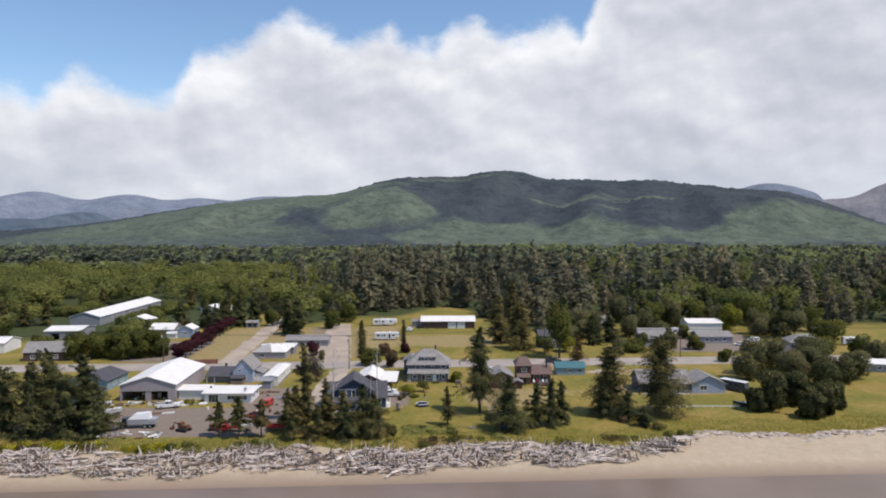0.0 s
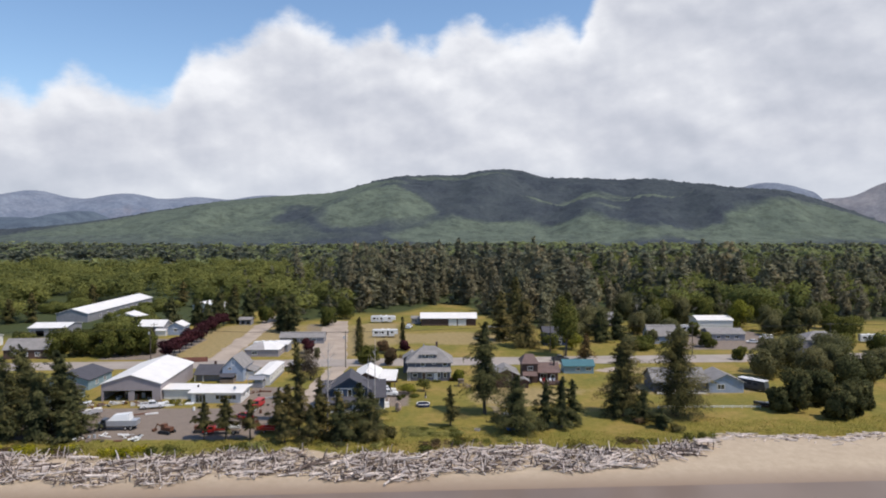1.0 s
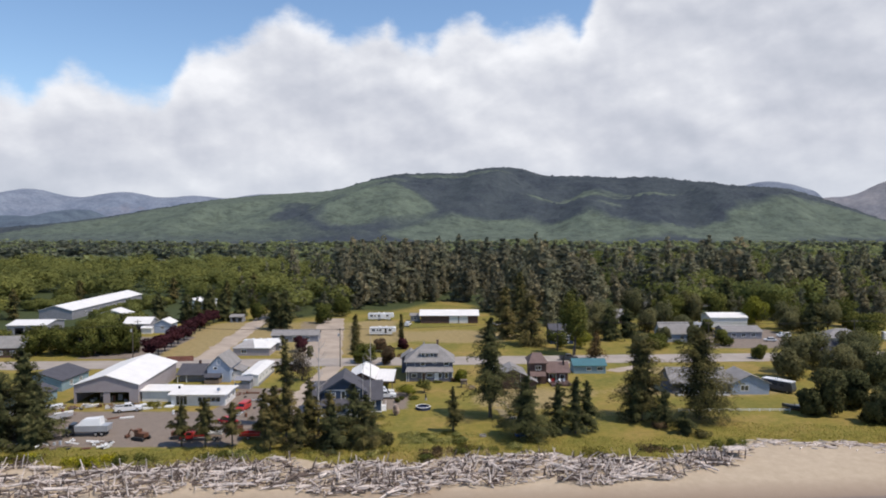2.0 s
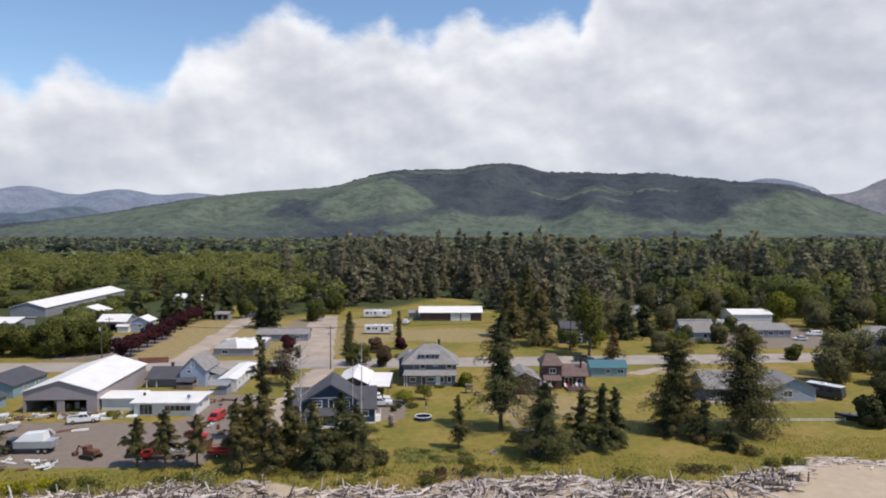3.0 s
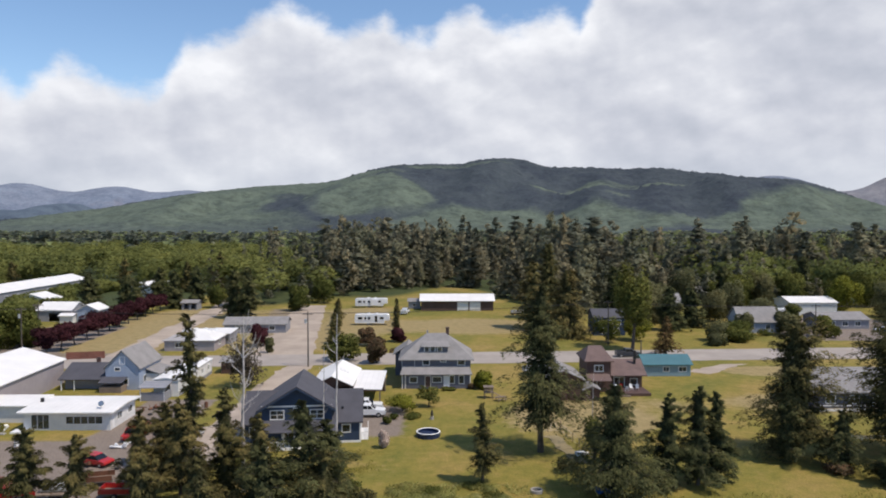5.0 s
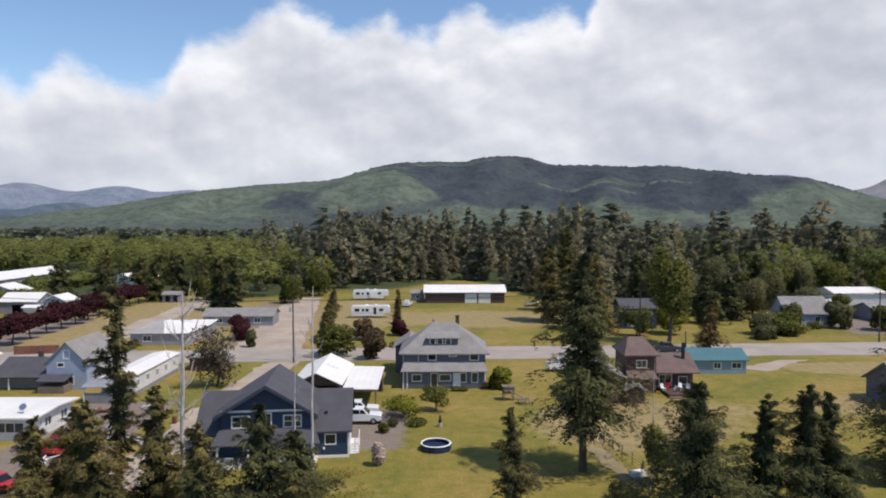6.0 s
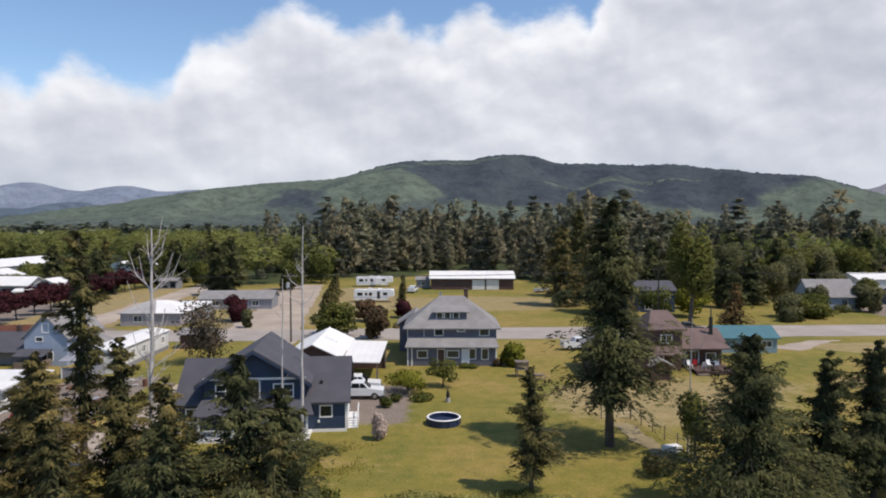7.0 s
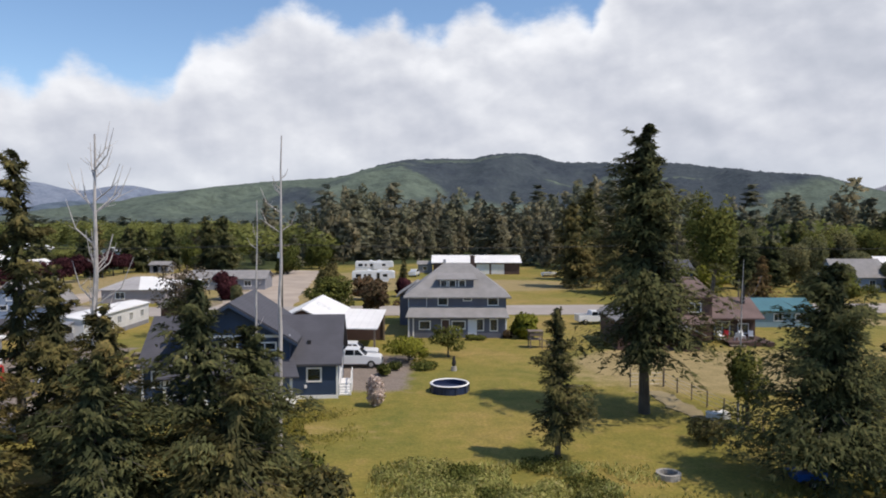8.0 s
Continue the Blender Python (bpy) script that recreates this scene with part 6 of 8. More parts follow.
for k in range(9):
    broadleaf(-160.5 + 1.2 * math.sin(k * 1.9), 346 + 7.6 * k, 4.6 + 0.5 * math.sin(k * 2.7), 3.4, 560 + k, "leaves_far", 0.0, 12, 1500, 0.5, label="low leafy tree beside the long barn", group="trees around the barns", low=0.1)
rng = random.Random(31)
BUILT = [(-177, 378, 19, 52), (-133, 376, 14, 24), (-120, 345, 14, 28), (-118, 304, 15, 11), (-116, 290, 13, 10), (-168, 302, 22, 30)]
k = 0
while k < 50:
    x, y = rng.uniform(-212, -101), rng.uniform(284, 412)
    if any(abs(x - a) < w and abs(y - c) < d for a, c, w, d in BUILT) or x > -104 and y < 350:
        continue
    k += 1
    shy = -33 < math.degrees(math.atan2(x, y - 40)) < -20 and y < 405
    if rng.random() < 0.3 and not shy:
        conifer(x, y, rng.uniform(11, 17), rng.uniform(3, 4.2), 500 + k, 0.04, 22, 7, 9, 0.62, "dark conifer among the barns", "trees around the barns", shape=0.55)
    else:
        broadleaf(x, y, rng.uniform(4, 7.5) if shy else rng.uniform(9, 14), rng.uniform(4.5, 6.5), 500 + k, "leaves_far", 0.0, 12, 2300, 0.55, label="leafy green tree around the barns", group="trees around the barns", low=0.15)
for k, (x, y, h, r) in enumerate([(-89, 161.5, 14.5, 4.6), (-97, 162, 17, 4.8), (-104.5, 163.5, 15.5, 4.6), (-99, 173, 18, 5.2), (-88.5, 170, 17.5, 4.4), (-111, 167, 16.5, 4.6), (-83.5, 165.5, 11, 3.6), (-82, 160, 6.5, 2.8)]):
    conifer(x, y, h, r, 100 + k, 0.03, 28, 8, 18, 0.5, "dark dense shore conifer", "dark conifers beside the yard", gaps=0.22, shape=0.48, dense=4.2, rag=(0.3, 1.25), lobes=0.9, mat=M["pine_dark"])
for k, (x, y, h, r) in enumerate([(94, 176.5, 9, 4.4), (88, 184, 11.5, 4.8), (100, 180, 9, 4.2), (83, 183, 7, 3.4), (105, 186, 8, 4.0), (96, 189, 10, 4.6)]):
    broadleaf(x, y, h, r, 120 + k, "pine_dark", 0.0, 44, 9000, 0.34, low=0.06, lump=(0.16, 0.36), name="shore_pine", label="dense round shore pine", group="shore pines beside the blue-grey house")
for k, (x, y, h, r, m) in enumerate([(103, 228, 11.5, 5.2, "needles"), (112, 236, 11, 5.6, "needles"), (119, 227, 10, 5.0, "needles"), (97, 221, 9.5, 4.4, "needles"), (126, 234, 12, 6, "needles"), (132, 222, 9, 5, "needles"), (82, 304, 11, 5, "needles"), (93, 296, 8, 4.5, "needles"), (100, 274, 6, 3.5, "leaves"), (62, 305, 12, 5.5, "needles"), (68, 314, 11, 5, "needles"), (90, 312, 12, 5, "needles"), (99, 330, 13, 6, "leaves"), (110, 335, 14, 6, "needles"), (122, 336, 13, 6, "leaves"), (133, 322, 12, 6, "leaves_gold"), (141, 312, 12, 6, "needles"), (152, 300, 12, 6, "needles"), (160, 285, 10, 5.5, "leaves"), (132, 250, 9, 5, "needles"), (141, 255, 8, 4.5, "leaves"), (154, 243, 9, 5, "needles"), (110, 218, 10, 6, "needles"), (116, 212, 9, 5.5, "needles"), (124, 215, 9, 5, "needles"), (69, 269, 5, 4, "needles"), (75, 272, 5.5, 4.5, "leaves"), (91, 277, 6, 3.2, "needles"), (52, 284, 8, 4, "needles"), (58, 296, 9, 4, "needles"), (104, 300, 6, 3, "leaves"), (108, 340, 13, 6, "leaves"), (88, 350, 14, 6, "needles"), (152, 340, 14, 7, "leaves"), (170, 320, 12, 6, "leaves"), (138, 302, 9, 5, "needles"), (158, 262, 8, 5, "leaves"), (176, 250, 9, 5, "needles"), (165, 225, 8, 5, "needles"), (101.6, 249, 4.5, 2.5, "leaves"), (66, 262, 3, 3, "needles"), (73, 268, 4, 4, "leaves"), (80, 279, 6, 2.5, "needles"), (92, 282, 6, 2.3, "needles"),
                                     (-26.1, 243.5, 6.2, 4.2, "leaves"), (-17.8, 240.5, 5.6, 2.5, "leaves_rust"), (-22, 262, 4.5, 2.6, "leaves_rust"), (-14.5, 268, 4.0, 2.4, "leaves_purple"), (4.2, 217.5, 3.2, 1.9, "leaves_gold"), (-44.6, 253, 3.6, 1.1, "needles"), (-49.5, 262, 5.5, 2.6, "leaves_purple"),
                                     (-40.5, 219, 9.5, 4.2, "leaves_grey"), (-102, 393, 13, 5.5, "leaves_grey"), (-48, 353, 10, 5.2, "leaves"), (58, 318, 9, 4, "needles"), (64, 300, 7, 3.5, "needles"), (98, 345, 10, 5, "leaves"), (135, 330, 10, 5, "leaves"), (150, 318, 11, 6, "leaves"), (162, 300, 9, 5, "leaves"), (-53, 330, 9, 4, "leaves"), (-84, 340, 10, 4, "leaves"), (-78, 346, 12, 5, "needles")]):
    lab = {"leaves": "leafy green garden tree", "needles": "dark evergreen garden tree", "leaves_rust": "small rust-tinted garden tree", "leaves_gold": "bright yellow-green garden tree", "leaves_grey": "airy grey tree with dry sparse leaves", "leaves_purple": "small purple-leaved garden tree"}[m]
    grey = m == "leaves_grey"
    # Conifers past the street take the haze-paled needles, nearer ones the plain dark.
    leaf = m if m != "needles" else "garden_hazed" if y > 215 else "pine_dark"
    broadleaf(x, y, h, r, 140 + k, leaf, 0.08 if h > 3.5 else 0.02, 26 if grey else 18, 2300 if grey else 1500 + int(420 * h), 0.3 if grey else 0.38, low=0.12, label=lab, group="garden trees")
M["straw_path"] = surface("straw_path", (0.25, 0.2, 0.105), 0.95, vary=0.35, scale=1.2, world_space=True)


# ---- vehicles ----
def wheel(parent, x, y, r, w, mat=None):
    bm = bmesh.new()
    rod(bm, (x, y - w / 2, r), (x, y + w / 2, r), r, r, 16)
    tyre = part("wheel", bm, M["black"], parent)
    bm = bmesh.new()
    for s in (-1, 1):
        rod(bm, (x, y + s * (w / 2 - 0.02), r), (x, y + s * (w / 2 + 0.012), r), r * 0.58, r * 0.5, 12)
    part("rim", bm, mat or M["chrome"], tyre)


def extrude_side(bm, outline, y0, y1, inset=0.0, top=None):
    """A body from a side outline (x, z), anticlockwise seen from the right; points above top lean inward."""
    rows = []
    for y, s in ((y0, 1), (y1, -1)):
        rows.append([bm.verts.new((x, y + s * (inset if top is not None and z > top else 0), z)) for x, z in outline])
    n = len(outline)
    bm.faces.new(rows[0])
    bm.faces.new(rows[1][::-1])
    for i in range(n):
        j = (i + 1) % n
        bm.faces.new((rows[0][j], rows[0][i], rows[1][i], rows[1][j]))


def side_glass(parent, pts, y, s):
    bm = bmesh.new()
    a = [bm.verts.new((x, y, z)) for x, z in pts]
    b = [bm.verts.new((x, y + s * 0.02, z)) for x, z in pts]
    bm.faces.new(a)
    bm.faces.new(b[::-1])
    n = len(pts)
    for i in range(n):
        j = (i + 1) % n
        bm.faces.new((a[i], b[i], b[j], a[j]))
    part("side_window", bm, M["car_glass"], parent)


M["car_glass"] = surface("tinted_car_glass", (0.015, 0.018, 0.022), 0.06, vary=0.1, relief=0)


def pickup(x, y, rz, paint, label, z=0.0, group=""):
    """A crew-cab pickup, nose to +x."""
    t = thing("pickup_truck", x, y, z, rz, label, "truck", group)
    W = 0.98
    bm = bmesh.new()
    extrude_side(bm, [(-2.9, 0.45), (2.75, 0.45), (2.9, 0.6), (2.9, 1.0), (2.75, 1.2), (1.25, 1.3), (-2.9, 1.3)], -W, W)
    bmesh.ops.bevel(bm, geom=bm.edges[:], offset=0.05, segments=1, affect="EDGES")
    part("body", bm, paint, t)
    bm = bmesh.new()
    extrude_side(bm, [(-1.05, 1.28), (1.3, 1.28), (0.55, 2.02), (-0.85, 2.05)], -W + 0.06, W - 0.06, 0.14, 1.6)
    bmesh.ops.bevel(bm, geom=bm.edges[:], offset=0.05, segments=1, affect="EDGES")
    cab = part("cab", bm, paint, t)
    for s in (-1, 1):
        yy = s * (W - 0.06)
        side_glass(cab, [(-0.85, 1.38), (0.06, 1.38), (0.06, 1.9), (-0.76, 1.92)], yy, s)
        side_glass(cab, [(0.16, 1.38), (1.0, 1.38), (0.52, 1.9), (0.16, 1.9)], yy, s)
    bm = bmesh.new()
    hexa(bm, [(1.31, -0.82, 1.33), (1.31, 0.82, 1.33), (1.25, 0.82, 1.33), (1.25, -0.82, 1.33)], [(0.68, -0.7, 1.96), (0.68, 0.7, 1.96), (0.6, 0.7, 1.96), (0.6, -0.7, 1.96)])
    part("windscreen", bm, M["car_glass"], cab)
    part("bed_liner", boxes((-2.82, -1.08, -0.82, 0.82, 1.3, 1.32)), M["black"], t)
    for s in (-1, 1):
        part("bed_side", boxes((-2.88, -1.06, *sorted((s * 0.84, s * 0.96)), 1.3, 1.5)), paint, t)
    part("tailgate", boxes((-2.9, -2.84, -0.83, 0.83, 1.3, 1.5)), paint, t)
    part("bumper", boxes((2.86, 3.0, -0.95, 0.95, 0.45, 0.68)), M["chrome"], t)
    part("grille", boxes((2.885, 2.93, -0.6, 0.6, 0.72, 1.0)), M["black"], t)
    for s in (-1, 1):
        part("headlight", boxes((2.88, 2.93, *sorted((s * 0.64, s * 0.92)), 0.8, 1.0)), M["chrome"], t)
        for xx in (-1.9, 1.85):
            wheel(t, xx, s * 0.86, 0.42, 0.28)
    return t


def van(x, y, rz, paint, label, roof=1.95):
    t = thing("van", x, y, 0, rz, label, "van")
    bm = bmesh.new()
    extrude_side(bm, [(-2.5, 0.4), (2.3, 0.4), (2.5, 0.6), (2.45, 1.0), (1.75, 1.15), (1.05, roof - 0.08), (0.8, roof), (-2.35, roof), (-2.5, roof - 0.2)], -0.95, 0.95, 0.12, 1.2)
    bmesh.ops.bevel(bm, geom=bm.edges[:], offset=0.06, segments=1, affect="EDGES")
    body = part("body", bm, paint, t)
    for s in (-1, 1):
        for a, b in ((-2.2, -1.1), (-1.0, 0.1), (0.2, 1.1)):
            side_glass(body, [(a, 1.2), (b, 1.2), (b - 0.05, roof - 0.2), (a, roof - 0.2)], s * 0.86, s)
        for xx in (-1.6, 1.6):
            wheel(t, xx, s * 0.82, 0.35, 0.24)
        part("headlight", boxes((2.42, 2.5, *sorted((s * 0.55, s * 0.85)), 0.7, 0.9)), M["chrome"], t)
    bm = bmesh.new()
    hexa(bm, [(1.73, -0.78, 1.2), (1.73, 0.78, 1.2), (1.69, 0.78, 1.2), (1.69, -0.78, 1.2)], [(1.13, -0.7, roof - 0.16), (1.13, 0.7, roof - 0.16), (1.09, 0.7, roof - 0.16), (1.09, -0.7, roof - 0.16)])
    part("windscreen", bm, M["car_glass"], body)
    part("rear_window", boxes((-2.53, -2.48, -0.6, 0.6, 1.2, roof - 0.25)), M["car_glass"], body)
    return t


def car(x, y, rz, paint, label):
    t = thing("car", x, y, 0, rz, label, "car")
    bm = bmesh.new()
    extrude_side(bm, [(-2.2, 0.35), (2.15, 0.35), (2.25, 0.6), (2.1, 0.82), (1.1, 0.92), (-2.1, 0.95), (-2.25, 0.7)], -0.88, 0.88)
    bmesh.ops.bevel(bm, geom=bm.edges[:], offset=0.06, segments=1, affect="EDGES")
    part("body", bm, paint, t)
    bm = bmesh.new()
    extrude_side(bm, [(-1.75, 0.93), (1.15, 0.9), (0.45, 1.42), (-1.1, 1.45)], -0.8, 0.8, 0.15, 1.1)
    cab = part("cab", bm, M["car_glass"], t, "tinted glass cabin")
    bm = bmesh.new()
    extrude_side(bm, [(-1.15, 1.43), (0.5, 1.4), (0.45, 1.47), (-1.1, 1.5)], -0.68, 0.68)
    part("roof_panel", bm, paint, cab)
    for s in (-1, 1):
        for xx in (-1.4, 1.4):
            wheel(t, xx, s * 0.78, 0.32, 0.2)
    return t


def camper(x, y, rz, L, label, group="parked campers"):
    """A travel trailer along x."""
    t = thing("camper_trailer", x, y, 0, rz, label, "camper", group)
    bm = bmesh.new()
    extrude_side(bm, [(-L / 2, 0.6), (L / 2 - 1.6, 0.6), (L / 2 - 1.4, 1.5), (L / 2, 1.5), (L / 2 - 0.1, 3.1), (L / 2 - 0.6, 3.35), (-L / 2 + 0.2, 3.3), (-L / 2, 3.0)], -1.22, 1.22)
    bmesh.ops.bevel(bm, geom=bm.edges[:], offset=0.06, segments=1, affect="EDGES")
    body = part("body", bm, M["paint_white"], t)
    for u, w, z, h in ((-L / 2 + 1.6, 1.3, 1.75, 0.8), (-0.9, 0.8, 1.75, 0.8), (1.2, 0.75, 1.0, 1.85), (2.9, 1.1, 1.85, 0.7), (-L / 2 + 3.2, 0.6, 1.8, 0.7)):
        part("window", boxes((u - w / 2, u + w / 2, -1.25, -1.215, z, z + h)), M["car_glass"], body)
    part("stripe", boxes((-L / 2 + 0.1, L / 2 - 1.5, -1.235, -1.217, 1.25, 1.42)), M["paint_silver"], body)
    part("slide_out", boxes((-0.2, 2.4, -1.7, -1.222, 0.9, 2.95)) if L > 11 else boxes((-L / 2 + 0.4, -L / 2 + 0.8, -1.3, -1.222, 0.7, 1.1)), M["paint_white"], body)
    for u in (-1.5, 1.0):
        part("roof_unit", boxes((u, u + 0.8, -0.35, 0.35, 3.34, 3.6)), M["trim"], t)
    for s in (-1, 1):
        for xx in (-1.2, -0.35):
            wheel(t, xx, s * 1.0, 0.38, 0.24)
    for xx in (-L / 2 + 0.5, L / 2 - 2.0):
        part("jack", boxes((xx, xx + 0.12, -0.9, -0.78, 0, 0.62)), M["chrome"], t)
    return t


pickup(-15.7, 199.2, 1, M["paint_white"], "white crew-cab pickup truck parked by the carport")
pickup(-16.4, 202.6, 3, M["paint_white"], "second white pickup truck under the carport edge")
pickup(-74.5, 187.0, 20, M["paint_white"], "old white pickup truck in the gravel yard")
pickup(-15.5, 322, 80, M["paint_white"], "white pickup truck on the barn drive")
pickup(16.0, 230.5, 10, M["paint_white"], "white pickup truck beside the street")
pickup(39.5, 247.5, 3, M["paint_dark"], "dark pickup truck parked along the street")
pickup(-106.5, 223.5, 5, M["paint_red"], "dark red pickup truck parked by the aqua house")
van(-48.0, 188.2, -97, M["paint_red"], "red van parked beside the flat-roofed house")
car(-48.4, 177.2, -20, M["paint_red"], "small red car behind the young spruces")
car(-111, 227.0, 5, M["paint_white"], "white car parked near the street")
camper(104.4, 308.5, -4, 5.5, "small white caravan beside the white shop", "parked trailers")
car(121.0, 282.6, 170, M["paint_white"], "white car parked before the ranch house")
van(130.5, 291.5, 175, M["paint_white"], "white van parked near the ranch house")
camper(-24.2, 297.5, 0, 10.4, "white travel trailer with dark windows")
camper(-28.5, 340, 0, 11.6, "long white travel trailer with slide-out")
camper(168, 283, -8, 9, "white motorhome parked by houses")
camper(-66, 268.5, 5, 9, "white travel trailer behind the white-roofed house")


def motorhome(x, y, rz):
    t = thing("motorhome", x, y, 0, rz, "dark-sided motorhome with a white roof", "motorhome")
    bm = bmesh.new()
    extrude_side(bm, [(-4, 0.5), (3.8, 0.5), (4.0, 1.2), (3.6, 2.85), (-4, 2.9)], -1.2, 1.2)
    part("body", bm, M["paint_dark"], t)
    part("roof", boxes((-4.05, 3.7, -1.24, 1.24, 2.9, 3.08)), M["paint_white"], t)
    part("roof_unit", boxes((-1, 0, -0.4, 0.4, 3.08, 3.32)), M["trim"], t)
    for u in (-3, -1.2, 0.6):
        part("window", boxes((u, u + 1.2, -1.23, -1.205, 1.6, 2.3)), M["car_glass"], t)
    for s in (-1, 1):
        for xx in (-2.4, 2.6):
            wheel(t, xx, s * 1.0, 0.45, 0.3)


motorhome(87.0, 206.0, -52)


def dump_truck(x, y, rz):
    t = thing("dump_truck", x, y, 0, rz, "grey box truck with white tarp cover", "truck")
    part("chassis", boxes((-4.2, 4.2, -0.45, 0.45, 0.75, 1.0)), M["black"], t)
    bm = bmesh.new()
    extrude_side(bm, [(-4.6, 0.7), (-2.4, 0.7), (-2.4, 2.5), (-3.3, 2.6), (-3.6, 1.7), (-4.6, 1.55)], -1.0, 1.0)
    cab = part("cab", bm, M["paint_dark"], t, "dark truck cab")
    for s in (-1, 1):
        side_glass(cab, [(-3.4, 1.75), (-2.6, 1.75), (-2.6, 2.4), (-3.2, 2.4)], s * 1.005, s)
    bm = bmesh.new()
    hexa(bm, [(-2.2, -1.15, 1.05), (4.4, -1.15, 1.05), (4.4, 1.15, 1.05), (-2.2, 1.15, 1.05)], [(-2.2, -1.25, 2.3), (4.6, -1.25, 2.3), (4.6, 1.25, 2.3), (-2.2, 1.25, 2.3)])
    part("bed", bm, M["paint_silver"], t)
    bm = bmesh.new()
    hexa(bm, [(-1.9, -1.2, 2.31), (3.0, -1.2, 2.31), (3.0, 1.2, 2.31), (-1.9, 1.2, 2.31)], [(-0.6, -0.9, 3.5), (2.9, -0.9, 3.8), (2.9, 0.9, 3.8), (-0.6, 0.9, 3.5)])
    part("tarp", bm, M["paint_white"], t, "white tarp cover")
    for s in (-1, 1):
        for xx in (-3.4, 2.0, 3.2):
            wheel(t, xx, s * 0.95, 0.5, 0.3)


dump_truck(-74.8, 168.8, 3)


def flatbed(x, y, rz):
    t = thing("flatbed_truck", x, y, 0, rz, "red flatbed truck loaded with a white tank", "truck")
    bm = bmesh.new()
    extrude_side(bm, [(-4.2, 0.55), (-1.6, 0.55), (-1.6, 1.9), (-2.9, 1.95), (-3.2, 1.25), (-4.2, 1.15)], -1.0, 1.0)
    bmesh.ops.bevel(bm, geom=bm.edges[:], offset=0.06, segments=1, affect="EDGES")
    cab = part("cab", bm, M["paint_red"], t)
    for s in (-1, 1):
        side_glass(cab, [(-3.0, 1.3), (-1.9, 1.3), (-1.9, 1.8), (-2.8, 1.8)], s * 1.005, s)
    part("deck", boxes((-1.5, 4.2, -1.1, 1.1, 0.9, 1.05)), M["wood"], t)
    part("stake_side", boxes((-1.45, 1.0, -1.1, -1.04, 1.05, 1.5)), M["paint_red"], t)
    bm = bmesh.new()
    rod(bm, (1.2, 0, 1.55), (4.0, 0, 1.55), 0.55, 0.55, 12)
    part("tank", bm, M["paint_white"], t)
    for s in (-1, 1):
        for xx in (-3.3, 2.6):
            wheel(t, xx, s * 0.9, 0.42, 0.28)


flatbed(-50.0, 165.6, 4)


def wagon(x, y, rz, L, paint, label):
    t = thing("trailer", x, y, 0, rz, label, "trailer", "old trailers in the yard")
    part("floor", boxes((-L / 2, L / 2, -1.0, 1.0, 0.55, 0.68)), M["wood"], t)
    for s in (-1, 1):
        part("side_board", boxes((-L / 2, L / 2, *sorted((s * 0.95, s * 1.02)), 0.68, 1.25)), paint, t)
        wheel(t, -0.3, s * 1.12, 0.36, 0.22)
    part("end_board", boxes((-L / 2 - 0.05, -L / 2, -0.95, 0.95, 0.68, 1.25)), paint, t)
    bm = bmesh.new()
    rod(bm, (L / 2, 0, 0.6), (L / 2 + 1.4, 0, 0.5), 0.06)
    part("tongue", bm, M["rust"], t)


wagon(-40.5, 166.8, 2, 4.2, M["paint_red"], "faded red farm trailer among spruces")
wagon(-45.0, 170.5, 15, 3.6, M["rust"], "rusty utility trailer near the red truck")
wagon(-86.5, 180.0, 60, 4.6, M["paint_silver"], "grey utility trailer in the yard")


def boat(x, y, rz, L, mat, label, z=0.25):
    t = thing("boat", x, y, z, rz, label, "boat")
    bm = bmesh.new()
    n = 9
    rings = []
    for k in range(n):
        f = k / (n - 1)
        w = 0.95 * (1 - max(0, f - 0.45) ** 2 * 3.2) if f > 0.45 else 0.95
        w = max(0.04, w)
        xx = -L / 2 + L * f
        lift = 0.35 * max(0, f - 0.5)
        rings.append([bm.verts.new(p) for p in ((xx, -w, 0.85 + lift), (xx, -w * 0.8, 0.25 + lift), (xx, 0, lift * 1.3), (xx, w * 0.8, 0.25 + lift), (xx, w, 0.85 + lift))])
    for a, b in zip(rings, rings[1:]):
        for i in range(4):
            bm.faces.new((a[i], b[i], b[i + 1], a[i + 1]))
        bm.faces.new((a[4], b[4], b[0], a[0]))
    bm.faces.new(rings[0])
    part("hull", bm, mat, t)
    part("windshield", boxes((0.2, 0.3, -0.6, 0.6, 0.9, 1.35)), M["car_glass"], t)
    part("cover", boxes((-L / 2 + 0.2, 0.1, -0.7, 0.7, 0.86, 1.0)), M["paint_silver"], t)
    part("trailer_rail", boxes((-L / 2, L / 2, -0.35, -0.25, -0.24, -0.02), (-L / 2, L / 2, 0.25, 0.35, -0.24, -0.02)), M["rust"], t)


boat(-93.5, 187.5, 50, 6.5, M["paint_white"], "white boat on a trailer in the yard")
boat(-98.5, 183.0, 70, 5.5, M["paint_white"], "small white motorboat among clutter")
boat(82.0, 187.6, 150, 6.0, M["paint_dark"], "dark-hulled boat beside the shore pines")
boat(22.5, 322, 20, 4.5, M["paint_white"], "small white boat by the barn drive")

